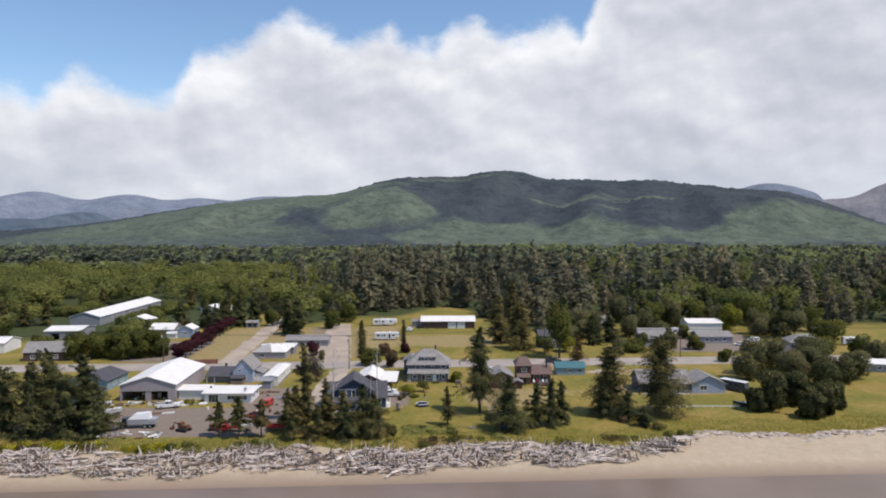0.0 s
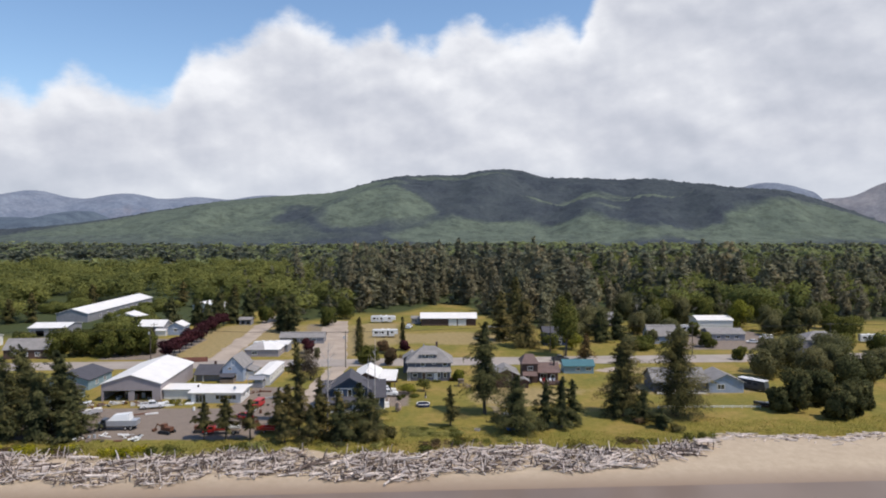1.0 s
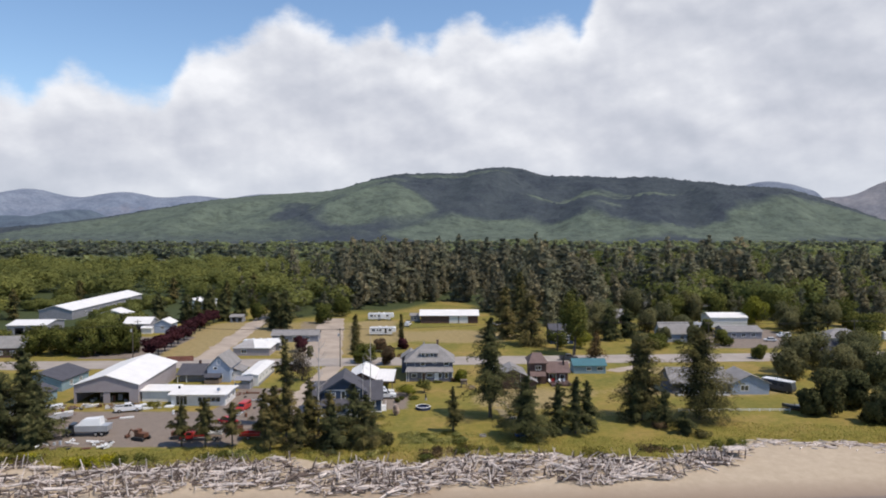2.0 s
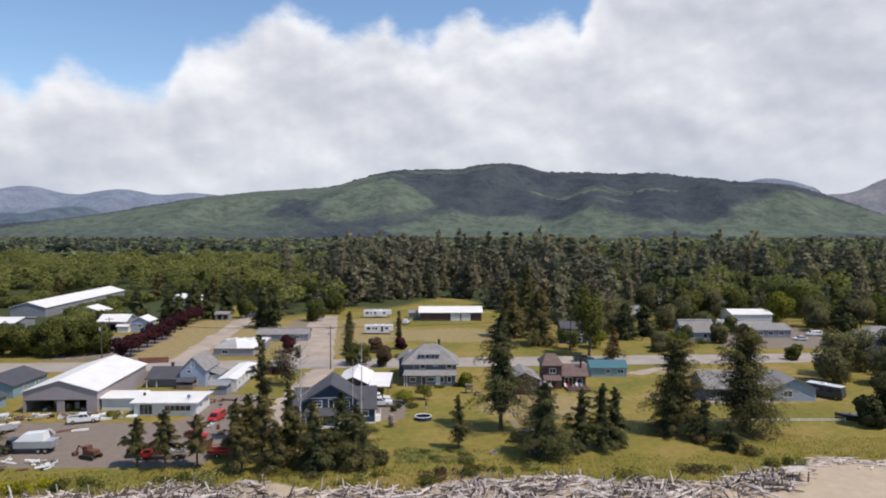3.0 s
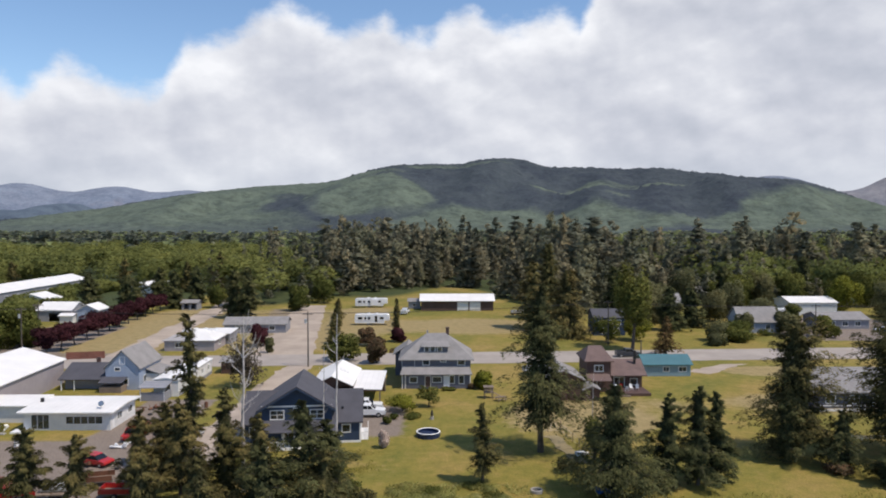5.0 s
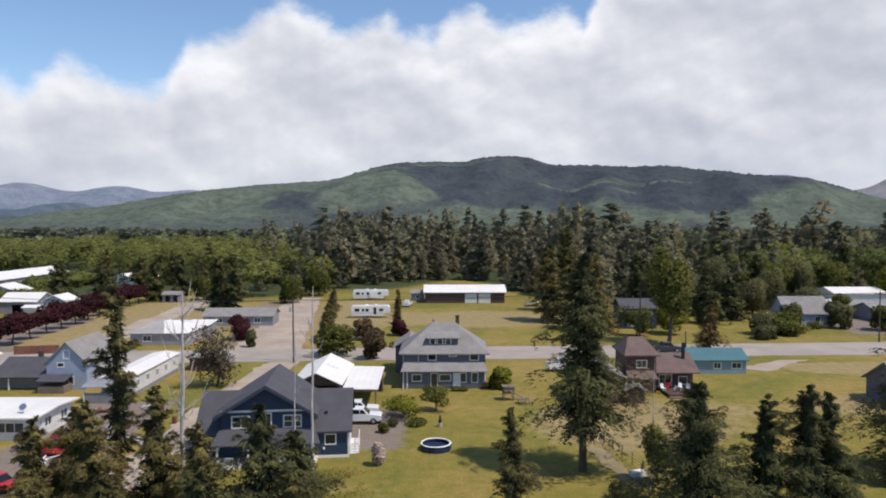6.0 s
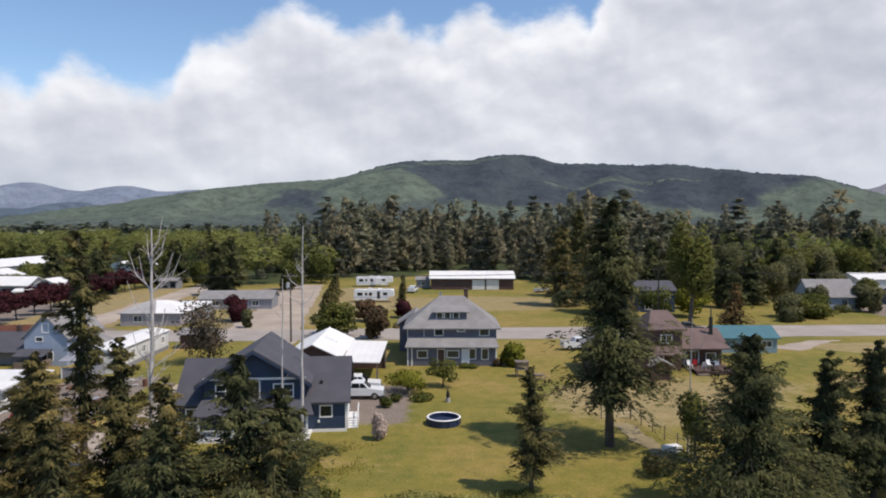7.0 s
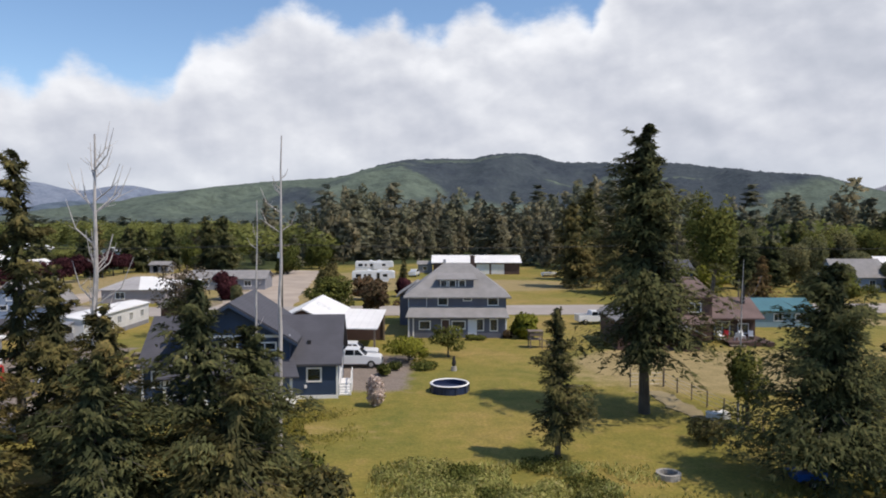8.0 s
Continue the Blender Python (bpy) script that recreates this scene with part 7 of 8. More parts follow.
# ---- lawn and yard things ----
def pool(x, y):
    t = thing("swimming_pool", x, y, 0, 0, "round above-ground pool with dark blue liner", "pool")
    bm = bmesh.new()
    n, r = 28, 1.68
    rings = []
    for rr, z in ((r, 0.0), (r, 0.72), (r - 0.05, 0.72), (r - 0.05, 0.3)):
        rings.append([bm.verts.new((rr * math.cos(k * math.tau / n), rr * math.sin(k * math.tau / n), z)) for k in range(n)])
    for a, b in zip(rings, rings[1:]):
        for k in range(n):
            bm.faces.new((a[k], a[(k + 1) % n], b[(k + 1) % n], b[k]))
    bm.faces.new(rings[3][::-1])
    part("wall", bm, M["pool_blue"], t)
    bm = bmesh.new()
    rings = []
    for k in range(n):
        a = k * math.tau / n
        rings.append([bm.verts.new(((r - 0.02 + 0.11 * math.cos(b)) * math.cos(a), (r - 0.02 + 0.11 * math.cos(b)) * math.sin(a), 0.75 + 0.07 * math.sin(b))) for b in (0, 1.57, 3.14, 4.71)])
    for k in range(n):
        for i in range(4):
            bm.faces.new((rings[k][i], rings[(k + 1) % n][i], rings[(k + 1) % n][(i + 1) % 4], rings[k][(i + 1) % 4]))
    part("rim", bm, M["trim"], t, "white pool rim")
    for k in range(10):
        a = k * math.tau / 10
        bm = bmesh.new()
        rod(bm, ((r + 0.05) * math.cos(a), (r + 0.05) * math.sin(a), 0), ((r + 0.05) * math.cos(a), (r + 0.05) * math.sin(a), 0.7), 0.04)
        part("support", bm, M["pool_blue"], t)


pool(-5.75, 188.7)


def fire_ring(x, y):
    n = 18
    t = thing("fire_ring", x, y, 0, 0, "weathered concrete fire ring on the grass", "fire pit")
    for k in range(n):
        a, b = k * math.tau / n + 0.02, (k + 1) * math.tau / n - 0.02
        bm = bmesh.new()
        q = [(0.52 * math.cos(a), 0.52 * math.sin(a)), (0.72 * math.cos(a), 0.72 * math.sin(a)), (0.72 * math.cos(b), 0.72 * math.sin(b)), (0.52 * math.cos(b), 0.52 * math.sin(b))]
        hexa(bm, [(*p, 0) for p in q], [(*p, 0.34) for p in q])
        part("block", bm, M["pale_block"], t)
    bm = bmesh.new()
    slab(bm, [(0.53 * math.cos(k * math.tau / n), 0.53 * math.sin(k * math.tau / n), 0.06) for k in range(n)], 0.05)
    part("ash", bm, M["black"], t, "dark ash bed")


M["pale_block"] = surface("pale_block", (0.36, 0.33, 0.29), 0.9, vary=0.2)
fire_ring(7.1, 167.7)


bush(-11.9, 183.4, 1.5, 1.4, 2.7, 91, "blossom", 1500, 0.17, "pale pink flowering shrub on the lawn")


def wire_fence(pts, label):
    t = thing("wire_fence", 0, 0, 0, 0, label, "fence")
    for (x0, y0), (x1, y1) in zip(pts, pts[1:]):
        n = max(1, round(math.hypot(x1 - x0, y1 - y0) / 2.6))
        for k in range(n + 1):
            x, y = x0 + (x1 - x0) * k / n, y0 + (y1 - y0) * k / n
            bm = bmesh.new()
            rod(bm, (x, y, 0), (x, y, 1.75 if k == 0 else 1.35), 0.06)
            part("post", bm, M["wood"], t)
        for z in (0.25, 0.6, 0.95, 1.25):
            bm = bmesh.new()
            rod(bm, (x0, y0, z), (x1, y1, z), 0.012, sides=4)
            part("wire", bm, M["chrome"], t)


wire_fence([(10.8, 190.5), (13.9, 190.8)], "short wire fence beside the tall spruce")
wire_fence([(13.9, 190.6), (16.6, 176.5)], "wire fence along the sandy path")
strip("path", ((11.2, 189), (13.2, 177)), ((13.4, 189), (15.4, 177)), 0.05, M["straw_path"], "straw-coloured worn path along the wire fence", 14, 0.25, 8, "path")


def crate(x, y, rz, w, d, h, mat, label, name="crate", category="box"):
    t = thing(name, x, y, 0, rz, label, category)
    n = max(2, int(w / 0.25))
    for k in range(n):
        part("slat", boxes((-w / 2 + w * k / n, -w / 2 + w * (k + 1) / n - 0.03, -d / 2, d / 2, h - 0.05, h)), mat, t)
    part("base", boxes((-w / 2, w / 2, -d / 2, d / 2, 0.02, h - 0.052)), mat, t)
    return t


crate(14.9, 180.3, 15, 1.6, 0.9, 0.5, M["trim"], "white slatted box by the fence")
crate(31.6, 213.2, 8, 2.6, 0.9, 0.35, M["trim"], "white low bench in front of the deck", "bench", "bench")


def picnic_table(x, y, rz):
    t = thing("picnic_table", x, y, 0, rz, "weathered wooden picnic table on the lawn", "table")
    for k in range(5):
        part("top_board", boxes((-0.9, 0.9, -0.4 + 0.165 * k, -0.4 + 0.165 * k + 0.145, 0.7, 0.75)), M["wood"], t)
    for s in (-1, 1):
        part("bench", boxes((-0.9, 0.9, *sorted((s * 0.62, s * 0.88)), 0.4, 0.45)), M["wood"], t)
        for u in (-0.6, 0.6):
            bm = bmesh.new()
            rod(bm, (u, s * 0.2, 0.7), (u, s * 0.75, 0), 0.05)
            part("leg", bm, M["wood"], t)


picnic_table(6.6, 208.5, 20)


def play_frame(x, y, rz):
    t = thing("play_frame", x, y, 0, rz, "small wooden play tower with ramp", "play frame")
    for u in (-0.7, 0.7):
        for v in (-0.6, 0.6):
            part("post", boxes((u - 0.06, u + 0.06, v - 0.06, v + 0.06, 0, 2.0)), M["wood"], t)
    part("platform", boxes((-0.8, 0.8, -0.7, 0.7, 1.0, 1.08)), M["wood"], t)
    part("rail", boxes((-0.8, 0.8, -0.72, -0.66, 1.5, 1.9)), M["wood"], t)
    part("roof", boxes((-0.9, 0.9, -0.8, 0.8, 2.0, 2.07)), M["wood"], t)
    bm = bmesh.new()
    hexa(bm, [(0.8, -0.3, 0.95), (2.6, -0.3, 0.02), (2.6, 0.3, 0.02), (0.8, 0.3, 0.95)], [(0.8, -0.3, 1.05), (2.6, -0.3, 0.1), (2.6, 0.3, 0.1), (0.8, 0.3, 1.05)])
    part("ramp", bm, M["wood"], t)


play_frame(4.6, 210.6, 5)


def garden_urn(x, y):
    t = thing("garden_urn", x, y, 0, 0, "dark urn on a pale stone plinth", "ornament")
    bm = bmesh.new()
    rod(bm, (0, 0, 0), (0, 0, 0.45), 0.32, 0.28, 10)
    part("plinth", bm, M["pale_block"], t)
    bm = bmesh.new()
    rod(bm, (0, 0, 0.45), (0, 0, 0.75), 0.12, 0.24, 10)
    rod(bm, (0, 0, 0.75), (0, 0, 1.5), 0.24, 0.06, 10)
    part("urn", bm, M["black"], t)


garden_urn(-5.3, 197.4)


def chair(x, y, rz, mat, label, z=0.5):
    t = thing("garden_chair", x, y, z, rz, label, "chair", "deck chairs")
    part("seat", boxes((-0.28, 0.28, -0.28, 0.28, 0.38, 0.44)), mat, t)
    bm = bmesh.new()
    hexa(bm, [(-0.28, 0.24, 0.44), (0.28, 0.24, 0.44), (0.28, 0.3, 0.44), (-0.28, 0.3, 0.44)], [(-0.28, 0.4, 1.0), (0.28, 0.4, 1.0), (0.28, 0.46, 1.0), (-0.28, 0.46, 1.0)])
    part("backrest", bm, mat, t)
    for u in (-0.24, 0.24):
        for v in (-0.24, 0.24):
            part("leg", boxes((u - 0.03, u + 0.03, v - 0.03, v + 0.03, 0, 0.38)), mat, t)


for k, (x, y, rz, mm, lab) in enumerate([(28.2, 213.8, 20, "trim", "white garden chair on the deck"), (29.0, 214.4, -30, "paint_red", "red garden chair on the deck"), (31.0, 214.2, 10, "trim", "white garden chair on the deck"), (32.0, 214.0, -15, "paint_silver", "grey garden chair on the deck"), (29.9, 213.2, 170, "trim", "white garden chair on the deck")]):
    chair(x, y, rz, M[mm], lab)


def blue_cart(x, y, rz):
    t = thing("garden_cart", x, y, 0, rz, "blue garden cart under the shore spruce", "cart")
    bm = bmesh.new()
    hexa(bm, [(-0.8, -0.4, 0.45), (0.8, -0.4, 0.45), (0.8, 0.4, 0.45), (-0.8, 0.4, 0.45)], [(-1.1, -0.6, 0.95), (1.1, -0.6, 0.95), (1.1, 0.6, 0.95), (-1.1, 0.6, 0.95)])
    part("tub", bm, M["tarp_blue"], t)
    for s in (-1, 1):
        wheel(t, 0.0, s * 0.5, 0.28, 0.1)
        bm = bmesh.new()
        rod(bm, (1.0, s * 0.45, 0.85), (2.0, s * 0.4, 1.0), 0.04)
        part("handle", bm, M["tarp_blue"], t)


blue_cart(14.6, 166.4, 10)


# ---- poles and wires ----
def pole(x, y, h, label, arm=True, box_can=False, rz=0.0):
    t = thing("utility_pole", x, y, 0, rz, label, "pole", "street poles")
    bm = bmesh.new()
    rod(bm, (0, 0, 0), (0, 0, h), 0.17, 0.11, 8)
    part("post", bm, M["bark"], t)
    if arm:
        part("crossarm", boxes((-1.2, 1.2, -0.06, 0.06, h - 0.7, h - 0.55)), M["wood"], t)
        for u in (-1.1, -0.5, 0.5, 1.1):
            bm = bmesh.new()
            rod(bm, (u, 0, h - 0.55), (u, 0, h - 0.38), 0.05)
            part("insulator", bm, M["pale_block"], t)
    if box_can:
        bm = bmesh.new()
        rod(bm, (-0.45, 0, h - 2.6), (-0.45, 0, h - 1.7), 0.28, 0.28, 10)
        part("transformer", bm, M["paint_silver"], t)


POLES = [(-230, 232, 11), (-165, 244, 11), (-101, 249.5, 11.5), (-32.3, 237.2, 12), (38.4, 262, 11.5), (88.5, 258, 11), (140, 262, 11), (200, 266, 11)]
for k, (x, y, h) in enumerate(POLES):
    pole(x, y, h, "wooden utility pole with crossarm", True, k in (2, 3))
pole(-106.5, 266, 10.5, "wooden utility pole beside the trees", True, False, 20)
pole(38.0, 232.3, 6.5, "short wooden service pole by the garage", False)


def wires():
    t = thing("overhead_wires", 0, 0, 0, 0, "thin dark overhead wires between street poles", "wire")
    for (x0, y0, h0), (x1, y1, h1) in zip(POLES, POLES[1:]):
        for off in (-1.1, 0.5, 1.1):
            verts, quads = [], []
            for k in range(13):
                f = k / 12
                c = Vector((x0 + (x1 - x0) * f + off * 0.2, y0 + (y1 - y0) * f + off * 0.1, h0 + (h1 - h0) * f - 0.4 - 1.2 * 4 * f * (1 - f) * 0.6 + 0.05 * off))
                verts += [c + Vector(o) for o in ((0, 0.018, 0), (0, 0, 0.018), (0, -0.018, 0), (0, 0, -0.018))]
                if k:
                    quads += [(4 * k - 4 + i, 4 * k - 4 + (i + 1) % 4, 4 * k + (i + 1) % 4, 4 * k + i) for i in range(4)]
            raw_mesh("wire", verts, quads, M["black"], t)


wires()

# ---- beach ----
def one_log(bm, rng, c, L, r, ang, tilt, root):
    d = Vector((math.cos(ang) * math.cos(tilt), math.sin(ang) * math.cos(tilt), math.sin(tilt)))
    a, b = Vector(c) - d * L / 2, Vector(c) + d * L / 2
    mid = (a + b) / 2 + Vector((rng.uniform(-1, 1), rng.uniform(-1, 1), 0.4)) * 0.04 * L
    rod(bm, a, mid, r, r * 0.85, 6)
    rod(bm, mid, b, r * 0.85, r * 0.5, 6)
    if root:
        for _ in range(5):
            e = a - d * r * 1.5 + Vector((rng.uniform(-1, 1), rng.uniform(-1, 1), rng.uniform(-0.6, 1))) * r * 3.4
            rod(bm, a, e, r * 0.5, r * 0.12, 4)


M["driftwood"] = surface("driftwood", (0.60, 0.515, 0.455), 0.9, vary=0.45, scale=6, relief=0.4, world_space=True)
M["dune"] = foliage("dune_blades", (0.22, 0.225, 0.06), (0.36, 0.35, 0.1), warm=(0.46, 0.4, 0.14))
# Dark wood for some logs, and for sticks that imitate shaded gaps.
M["driftwood_dark"] = surface("dark_driftwood", (0.125, 0.092, 0.075), 0.9, vary=0.45, scale=6, relief=0.4, world_space=True)


def drift_spot(rng, west=-118, east=52):
    while True:
        x = rng.uniform(west, east)
        e = beach_edge(x)
        depth = 11.4 if x < 20 else 11.4 - 6.5 * (x - 20) / 32
        y = e - 0.5 - depth * rng.random() ** 1.1
        if noise.noise((x * 0.06, y * 0.12, 3.1)) > -0.05 - 0.4 * (rng.random() < 0.55):
            return x, y


def driftwood():
    rng = random.Random(9)
    for k in range(150):
        x, y = drift_spot(rng)
        L, r = rng.uniform(2.5, 7.5), rng.uniform(0.15, 0.36)
        tilt = rng.uniform(-0.05, 0.16)
        bm = bmesh.new()
        one_log(bm, rng, (0, 0, 0), L, r, 0.0, tilt, rng.random() < 0.35)
        ob = finish("driftwood_log", bm, M["driftwood"] if rng.random() < 0.75 else M["driftwood_dark"])
        ob.matrix_basis = pose(x, y, ground_height(x, y) + r * 0.8 + L / 2 * math.sin(abs(tilt)) * 0.8 + rng.uniform(0, 0.5), 0, 0, math.degrees(rng.gauss(0, 0.45)) + 2)
        tagged(ob, "sun-bleached driftwood log on the beach", "log", "driftwood logs")
    # The dark sticks are added as the shade between the pale logs.
    for name, mat, n, lo, hi in (("driftwood_litter", "driftwood", 2800, 0.6, 2.6), ("dark_driftwood_litter", "driftwood_dark", 3000, 0.5, 2.2)):
        bm = bmesh.new()
        for k in range(n):
            x, y = drift_spot(rng)
            up = rng.random() < 0.24
            tilt = rng.uniform(0.5, 1.4) if up else rng.gauss(0.05, 0.16)
            L = rng.uniform(lo, hi)
            one_log(bm, rng, (x, y, ground_height(x, y) + 0.12 + L / 2 * math.sin(abs(tilt)) * 0.9 + rng.uniform(0, 0.7)), L, rng.uniform(0.035, 0.16), rng.uniform(0, math.tau) if up or rng.random() < 0.35 else rng.gauss(0, 0.4), tilt, rng.random() < 0.1)
        for k in range(n // (7 if mat == "driftwood" else 30)):
            x = rng.uniform(48, 135)
            y = beach_edge(x) + 5.2 * min(1, max(0, (x - 45) / 25)) + rng.gauss(-1.0, 1.3)
            one_log(bm, rng, (x, y, ground_height(x, y) + 0.1), rng.uniform(0.5, 3.0), rng.uniform(0.05, 0.17), rng.gauss(0, 0.5), rng.gauss(0, 0.08), False)
        tagged(finish(name, bm, M[mat]), "tangle of bleached driftwood sticks and roots" if mat == "driftwood" else "tangle of dark driftwood branches standing in for shaded gaps", "driftwood", kind="stuff")


driftwood()


def drift_hut(x, y):
    t = thing("driftwood_shelter", x, y, ground_height(x, y), 10, "driftwood shelter with a bleached plank roof", "shelter")
    for u, v, h in ((-1.4, -1, 1.7), (1.4, -1, 1.9), (-1.4, 1, 1.5), (1.4, 1, 1.6)):
        bm = bmesh.new()
        rod(bm, (u, v, -0.3), (u + 0.1, v, h), 0.13, 0.1)
        part("post", bm, M["driftwood_dark"], t)
    for k in range(9):
        bm = bmesh.new()
        hexa(bm, [(-1.9 + 0.42 * k, -1.4, 1.72), (-1.5 + 0.42 * k, -1.4, 1.72), (-1.5 + 0.42 * k, 1.4, 1.55), (-1.9 + 0.42 * k, 1.4, 1.55)], [(-1.9 + 0.42 * k, -1.4, 1.82 + 0.03 * (k % 3)), (-1.5 + 0.42 * k, -1.4, 1.82), (-1.5 + 0.42 * k, 1.4, 1.66), (-1.9 + 0.42 * k, 1.4, 1.68)])
        part("plank", bm, M["driftwood"], t)


drift_hut(53.9, 155.2)

# ---- shrubs, weeds and yard clutter ----
for k, (x, y, w, d, h, m, lab) in enumerate([
        (12.4, 174.2, 3.6, 2.6, 2.0, "needles", "dense dark shrub by the path"), (-9.8, 198.0, 6.5, 1.8, 1.0, "leaves", "low hedge beside the truck"), (-12.0, 195.0, 1.6, 1.6, 1.2, "leaves", "round garden shrub near the house"),
        (-12.5, 162.0, 3.6, 3.0, 3.2, "needles", "bushy evergreen sapling among weeds"), (-14.5, 166.5, 2.6, 2.6, 2.2, "leaves", "rough green shrub under dead trunks"), (52, 166.5, 4, 3, 1.6, "needles", "low shrub near the beach"),
        (44.5, 173.0, 4.0, 3.0, 1.6, "leaves_rust", "dry brown shrub under the pines"), (-16, 252.5, 12, 1.4, 1.5, "leaves_rust", "clipped dark hedge along the street"), (-70, 190.3, 2.4, 2.0, 1.6, "scrub", "yellow-green shrub by the flat-roofed house"),
        (67, 264, 5, 3, 1.8, "leaves", "rounded hedge by the street"), (76, 270, 7, 4, 2.6, "leaves", "large rounded green hedge"), (85, 276, 6, 3, 2.0, "leaves", "rounded hedge by the cottage"),
        (-2.0, 216.0, 5.5, 0.9, 0.7, "leaves", "flower bed along the porch"), (2.0, 217.4, 1.8, 1.5, 1.1, "leaves_rust", "brownish shrub by the porch corner")]):
    bush(x, y, w, d, h, 200 + k, m, 900, 0.2 if h < 2.5 else 0.26, lab)
broadleaf(-5.9, 204.6, 3.6, 2.3, 240, "leaves", 0.2, 10, 1500, 0.2, label="small leaning garden tree", group="garden trees")
broadleaf(-10.2, 202.0, 3.0, 3.4, 241, "leaves_gold", 0.0, 12, 2000, 0.2, low=0.1, label="low spreading garden tree", group="garden trees")


def weeds(name, n, where, h, mat, seed, label, size=0.12):
    """Blades and tufts in one sheet."""
    rng = np.random.default_rng(seed)
    pts = []
    for _ in range(n):
        x, y = where(rng)
        pts.append((x, y, ground_height(x, y) + h * rng.uniform(0.15, 1.0)))
    v, q = sprays(rng, np.array(pts), size, up=0.0, stretch=3.4, axis=np.tile([0, 0, 1.0], (n, 1)))
    nv = np.repeat(np.array([0, 0, 1.0]) + rng.normal(size=(n, 3)) * 0.4, 3, 0)
    tagged(raw_mesh(name, v, turned(v, q, nv), M[mat], None, None, unit(nv)), label, "weeds", kind="stuff")


def weed_spot(r):
    while True:
        x, y = r.normal(-2.0, 5.0), r.normal(166.8, 2.6)
        if noise.noise((x * 0.35, y * 0.35, 0.5)) > -0.15 and 158 < y < 169.6 + noise.noise((x * 0.5, 0.0, 2.0)) and -10.5 < x < 6.5:
            return x, y


def dry_spot(r):
    while True:
        x, y = r.normal(-17, 2.6), r.normal(177.5, 2.4)
        if y < 182.3 and x < -11.5 and noise.noise((x * 0.4, y * 0.4, 7.5)) > -0.1:
            return x, y


weeds("tall_weeds", 7000, weed_spot, 0.4, "weed_leaves", 1, "bed of tall green weeds at the lawn edge", 0.075)
weeds("dune_grass", 42000, lambda r: ((lambda x: (x, beach_edge(x) + 1.0 + (6.5 if x > 52 else 0) * min(1, (x - 52) / 10) + (11.0 if x > 20 else 9.0) * r.random() ** 1.5))(r.uniform(-118, 130))), 0.34, "dune", 2, "coarse yellow-green dune grass", 0.1)
weeds("dry_weeds", 5000, dry_spot, 0.35, "scrub", 3, "dry brownish weeds before the blue house", 0.055)
for k in range(22):
    rr = random.Random(700 + k)
    x, y = rr.uniform(-9.5, 5.5), rr.uniform(162.5, 169.8)
    bush(x, y, rr.uniform(2.2, 3.6), rr.uniform(1.6, 2.4), rr.uniform(0.5, 1.0), 700 + k, rr.choice(("weed_leaves", "weed_leaves", "leaves")), 900, 0.1, "lush low weeds at the lawn edge", "low weeds")
for k in range(64):
    rr = random.Random(400 + k)
    x = rr.uniform(-116, -22) if k < 46 else rr.uniform(-20, 60)
    bush(x, beach_edge(x) + rr.uniform(1.5, 4.5), rr.uniform(2.5, 6), rr.uniform(1.8, 3), rr.uniform(0.7, 2.0), 400 + k, rr.choice(("scrub", "leaves", "leaves", "weed_leaves", "leaves_rust") + (("scrub_gold",) * 3 if x < -55 else ())), 520, 0.2, "yellow-green scrub on the beach bank", "beach bank scrub", z=0)


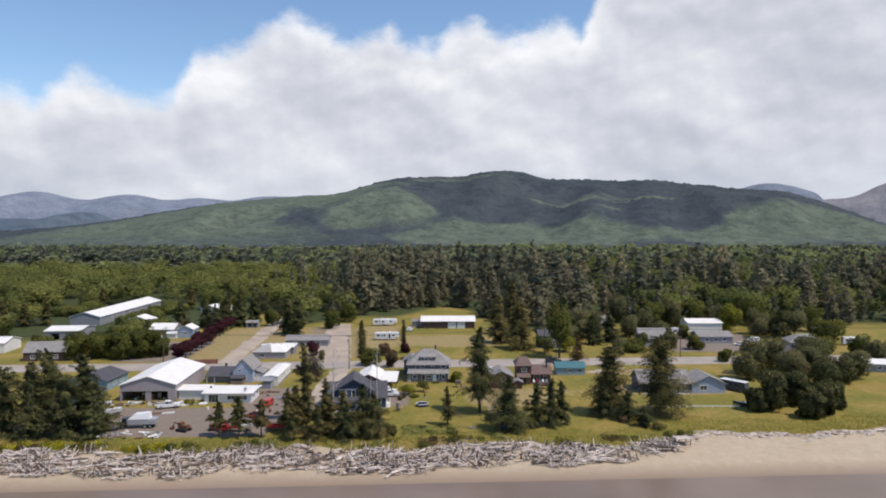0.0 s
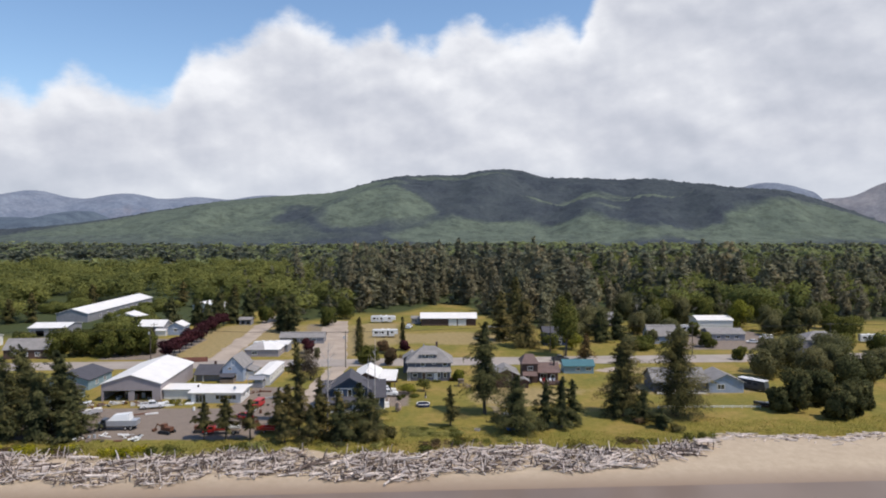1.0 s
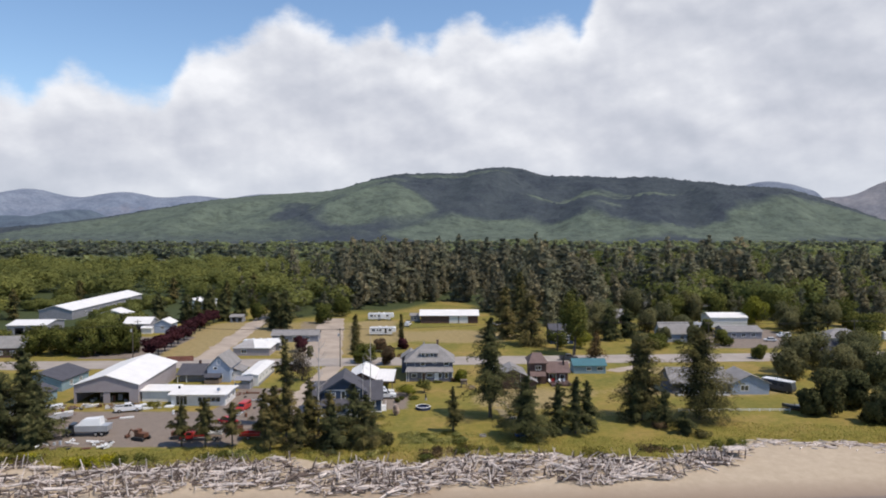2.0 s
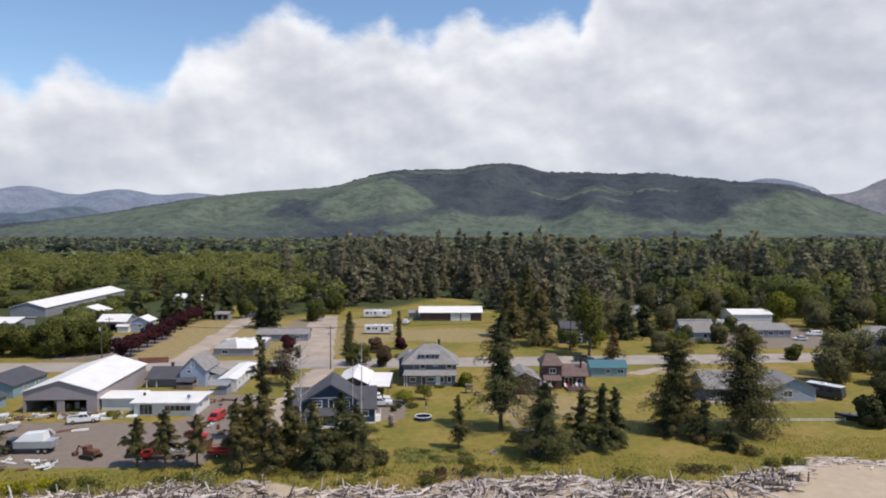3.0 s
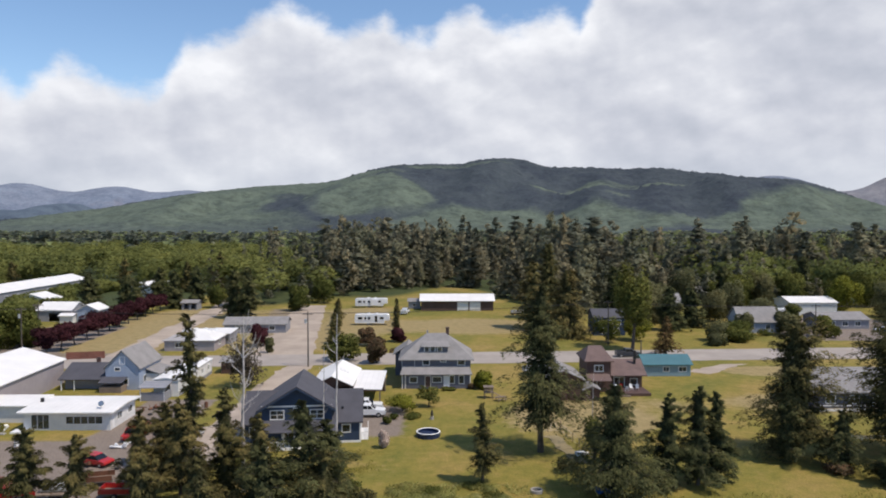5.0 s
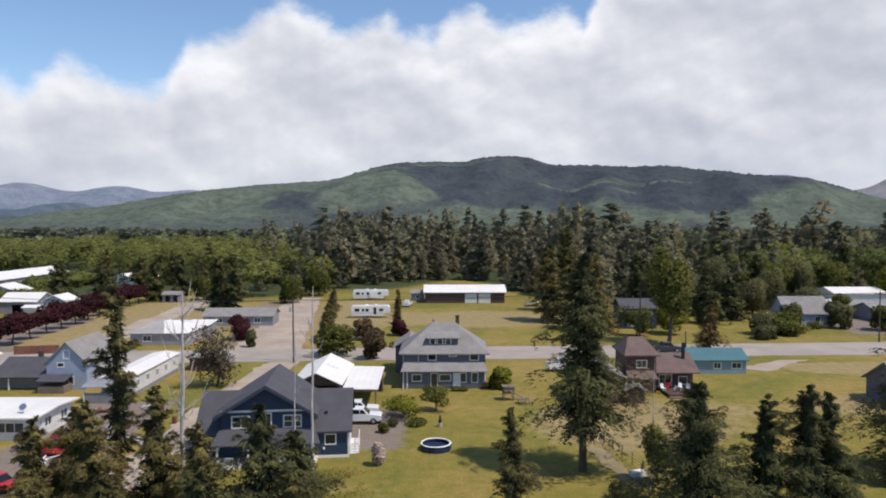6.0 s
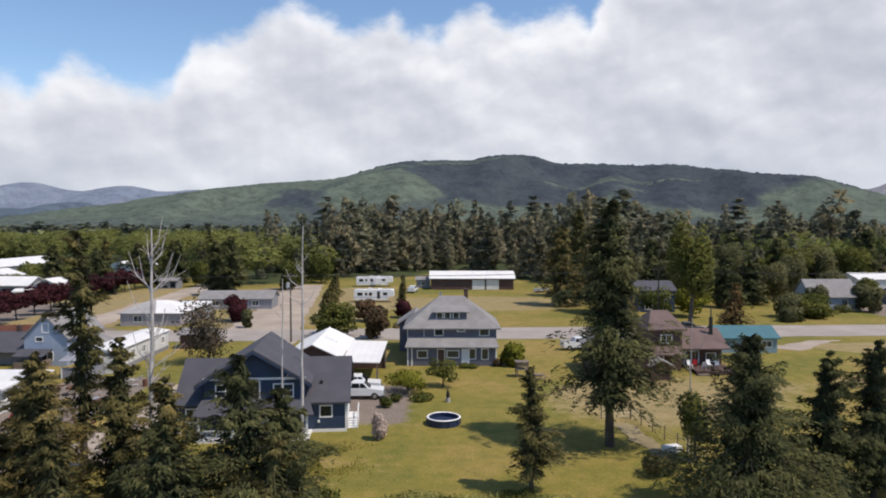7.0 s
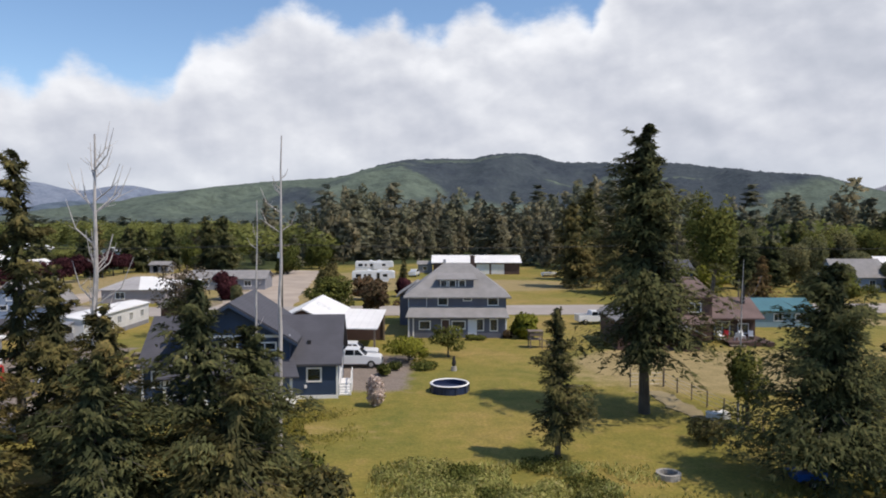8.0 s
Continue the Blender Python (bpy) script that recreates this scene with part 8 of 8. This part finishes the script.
def clutter():
    """Boards, drums, tyres and scrap lying about the yard."""
    rng = random.Random(21)
    kinds = [("plank_stack", "stack of grey boards in the yard"), ("drum", "old metal drum in the yard"), ("tyre", "worn tyre lying in the yard"), ("scrap_heap", "heap of rusty scrap iron")]
    mats = ["trim", "wood", "rust", "paint_silver", "rust", "paint_white", "concrete"]
    for k in range(150):
        if k < 50:
            x, y = rng.uniform(-101, -86), rng.uniform(163, 192)
        elif k < 80:
            x, y = rng.uniform(-86, -66), rng.uniform(159.5, 164)
        elif k < 88:
            x, y = rng.uniform(-84, -60), rng.uniform(166, 186)
        elif k < 122:
            x, y = rng.uniform(-92, -68), rng.uniform(188.5, 193)
        else:
            x, y = rng.uniform(-52, -38), rng.uniform(172, 206)
        if abs(x + 74.5) < 6 and abs(y - 169) < 3 or abs(x + 74.5) < 4 and abs(y - 187) < 2:
            continue
        kind, lab = kinds[rng.choice((0, 0, 1, 2, 3, 3))]
        m = M[rng.choice(mats)]
        if kind in ("plank_stack", "scrap_heap"):
            t = thing(kind, x, y, 0.02, rng.uniform(0, 360), lab, kind.replace("_", " "), "yard clutter")
            L, w = rng.uniform(1.2, 4.2), rng.uniform(0.5, 1.2)
            for q in range(rng.randint(2, 4) if kind == "plank_stack" else 7):
                bm = bmesh.new()
                if kind == "plank_stack":
                    o = rng.uniform(-0.15, 0.15)
                    box(bm, -L / 2 + o, L / 2 + o, -w / 2, w / 2, 0.1 * q, 0.1 * q + 0.085)
                else:
                    c = Vector((rng.gauss(0, 0.6), rng.gauss(0, 0.5), rng.uniform(0.05, 0.5)))
                    rod(bm, c, c + Vector((rng.gauss(0, 0.8), rng.gauss(0, 0.6), rng.uniform(-0.1, 0.5))), rng.uniform(0.05, 0.22), None, 5)
                part("board" if kind == "plank_stack" else "scrap_piece", bm, m, t)
            continue
        bm = bmesh.new()
        if kind == "drum":
            rod(bm, (0, 0, 0), (0, 0, 0.9), 0.3, 0.3, 12)
            rod(bm, (0, 0, 0.42), (0, 0, 0.48), 0.32, 0.32, 12)
        else:
            n = 14
            ring = [[bm.verts.new(((0.28 + 0.14 * math.cos(b)) * math.cos(a * math.tau / n), (0.28 + 0.14 * math.cos(b)) * math.sin(a * math.tau / n), 0.13 + 0.13 * math.sin(b))) for b in (0, 1.05, 2.1, 3.14, 4.19, 5.24)] for a in range(n)]
            for a in range(n):
                for b in range(6):
                    bm.faces.new((ring[a][b], ring[(a + 1) % n][b], ring[(a + 1) % n][(b + 1) % 6], ring[a][(b + 1) % 6]))
            m = M["black"]
        ob = finish(kind, bm, m)
        ob.matrix_basis = pose(x, y, 0.02, 0, 0, rng.uniform(0, 360))
        tagged(ob, lab, kind.replace("_", " "), "yard clutter")


clutter()


def excavator(x, y, rz):
    t = thing("excavator", x, y, 0, rz, "rusty tracked loader in the yard", "machine")
    for s in (-1, 1):
        bm = bmesh.new()
        extrude_side(bm, [(-1.5, 0.15), (-1.2, 0), (1.2, 0), (1.5, 0.15), (1.5, 0.55), (1.2, 0.75), (-1.2, 0.75), (-1.5, 0.55)], s * 0.95 - 0.22, s * 0.95 + 0.22)
        part("track", bm, M["black"], t)
    part("engine", boxes((-1.4, 0.2, -0.65, 0.65, 0.7, 1.5)), M["rust"], t)
    part("cab", boxes((0.22, 1.2, -0.6, 0.6, 0.7, 2.1)), M["rust"], t)
    bm = bmesh.new()
    rod(bm, (1.2, 0, 1.2), (2.6, 0, 1.9), 0.14)
    rod(bm, (2.6, 0, 1.9), (3.4, 0, 0.6), 0.12)
    part("arm", bm, M["rust"], t)
    part("bucket", boxes((3.2, 3.8, -0.5, 0.5, 0.15, 0.7)), M["rust"], t)


excavator(-62.5, 165.8, 160)
excavator(-55.2, 166.8, 10)


def rail_fence(x0, x1, y, label, mat="trim"):
    t = thing("low_fence", 0, 0, 0, 0, label, "fence")
    n = int((x1 - x0) / 2.2)
    for k in range(n + 1):
        x = x0 + (x1 - x0) * k / n
        part("post", boxes((x - 0.07, x + 0.07, y - 0.07, y + 0.07, 0, 0.7)), M[mat], t)
    for z in (0.28, 0.55):
        part("rail", boxes((x0, x1, y - 0.105, y - 0.072, z, z + 0.12)), M[mat], t)


rail_fence(54, 80, 186.4, "low white rail fence along the lawn")
rail_fence(-79, -66, 237.5, "low brown fence along the street", "wall_brown")


def shop_stock():
    """What stands in the open bays of the workshop."""
    rng = random.Random(5)
    for k in range(14):
        x, y = -89.2 + rng.uniform(0, 12.5), 195.8 + rng.uniform(0, 3)
        bm = bmesh.new()
        w, d, h = rng.uniform(0.4, 1.1), rng.uniform(0.4, 0.9), rng.uniform(0.5, 1.7)
        box(bm, -w / 2, w / 2, -d / 2, d / 2, 0, h)
        bmesh.ops.bevel(bm, geom=bm.edges[:], offset=0.04, segments=1, affect="EDGES")
        ob = finish("machine_cabinet", bm, M[rng.choice(("paint_silver", "rust", "trim", "paint_dark"))])
        ob.matrix_basis = pose(x, y, 0, 0, 0, rng.uniform(-20, 20))
        tagged(ob, "workshop machine standing in the open bay", "machine", "workshop machines")


shop_stock()


def board_fence(x0, y0, x1, y1, h, label):
    t = thing("board_fence", 0, 0, 0, 0, label, "fence")
    n = max(2, round(math.hypot(x1 - x0, y1 - y0) / 0.32))
    d = Vector((x1 - x0, y1 - y0, 0)) / n
    side = Vector((-d.y, d.x, 0)).normalized() * 0.025
    for k in range(n):
        a = Vector((x0, y0, 0)) + d * (k + 0.04)
        c = a + d * 0.92
        bm = bmesh.new()
        top = h + 0.05 * math.sin(k * 2.3)
        q = [bm.verts.new(p + s + Vector((0, 0, z))) for z in (0.04, top) for p, s in ((a, -side), (c, -side), (c, side), (a, side))]
        for f in ((0, 1, 2, 3), (4, 5, 6, 7), (0, 1, 5, 4), (1, 2, 6, 5), (2, 3, 7, 6), (3, 0, 4, 7)):
            bm.faces.new([q[i] for i in f])
        part("board", bm, M["red_boards"], t)
    for k in range(0, n + 1, max(1, n // 3)):
        p = Vector((x0, y0, 0)) + d * k
        bm = bmesh.new()
        rod(bm, p + side * 3 - Vector((0, 0, 0.1)), p + side * 3 + Vector((0, 0, h)), 0.06)
        part("post", bm, M["wood"], t)


board_fence(-88.5, 245.2, -80.5, 246.8, 1.7, "rust-red board fence by the plum trees")
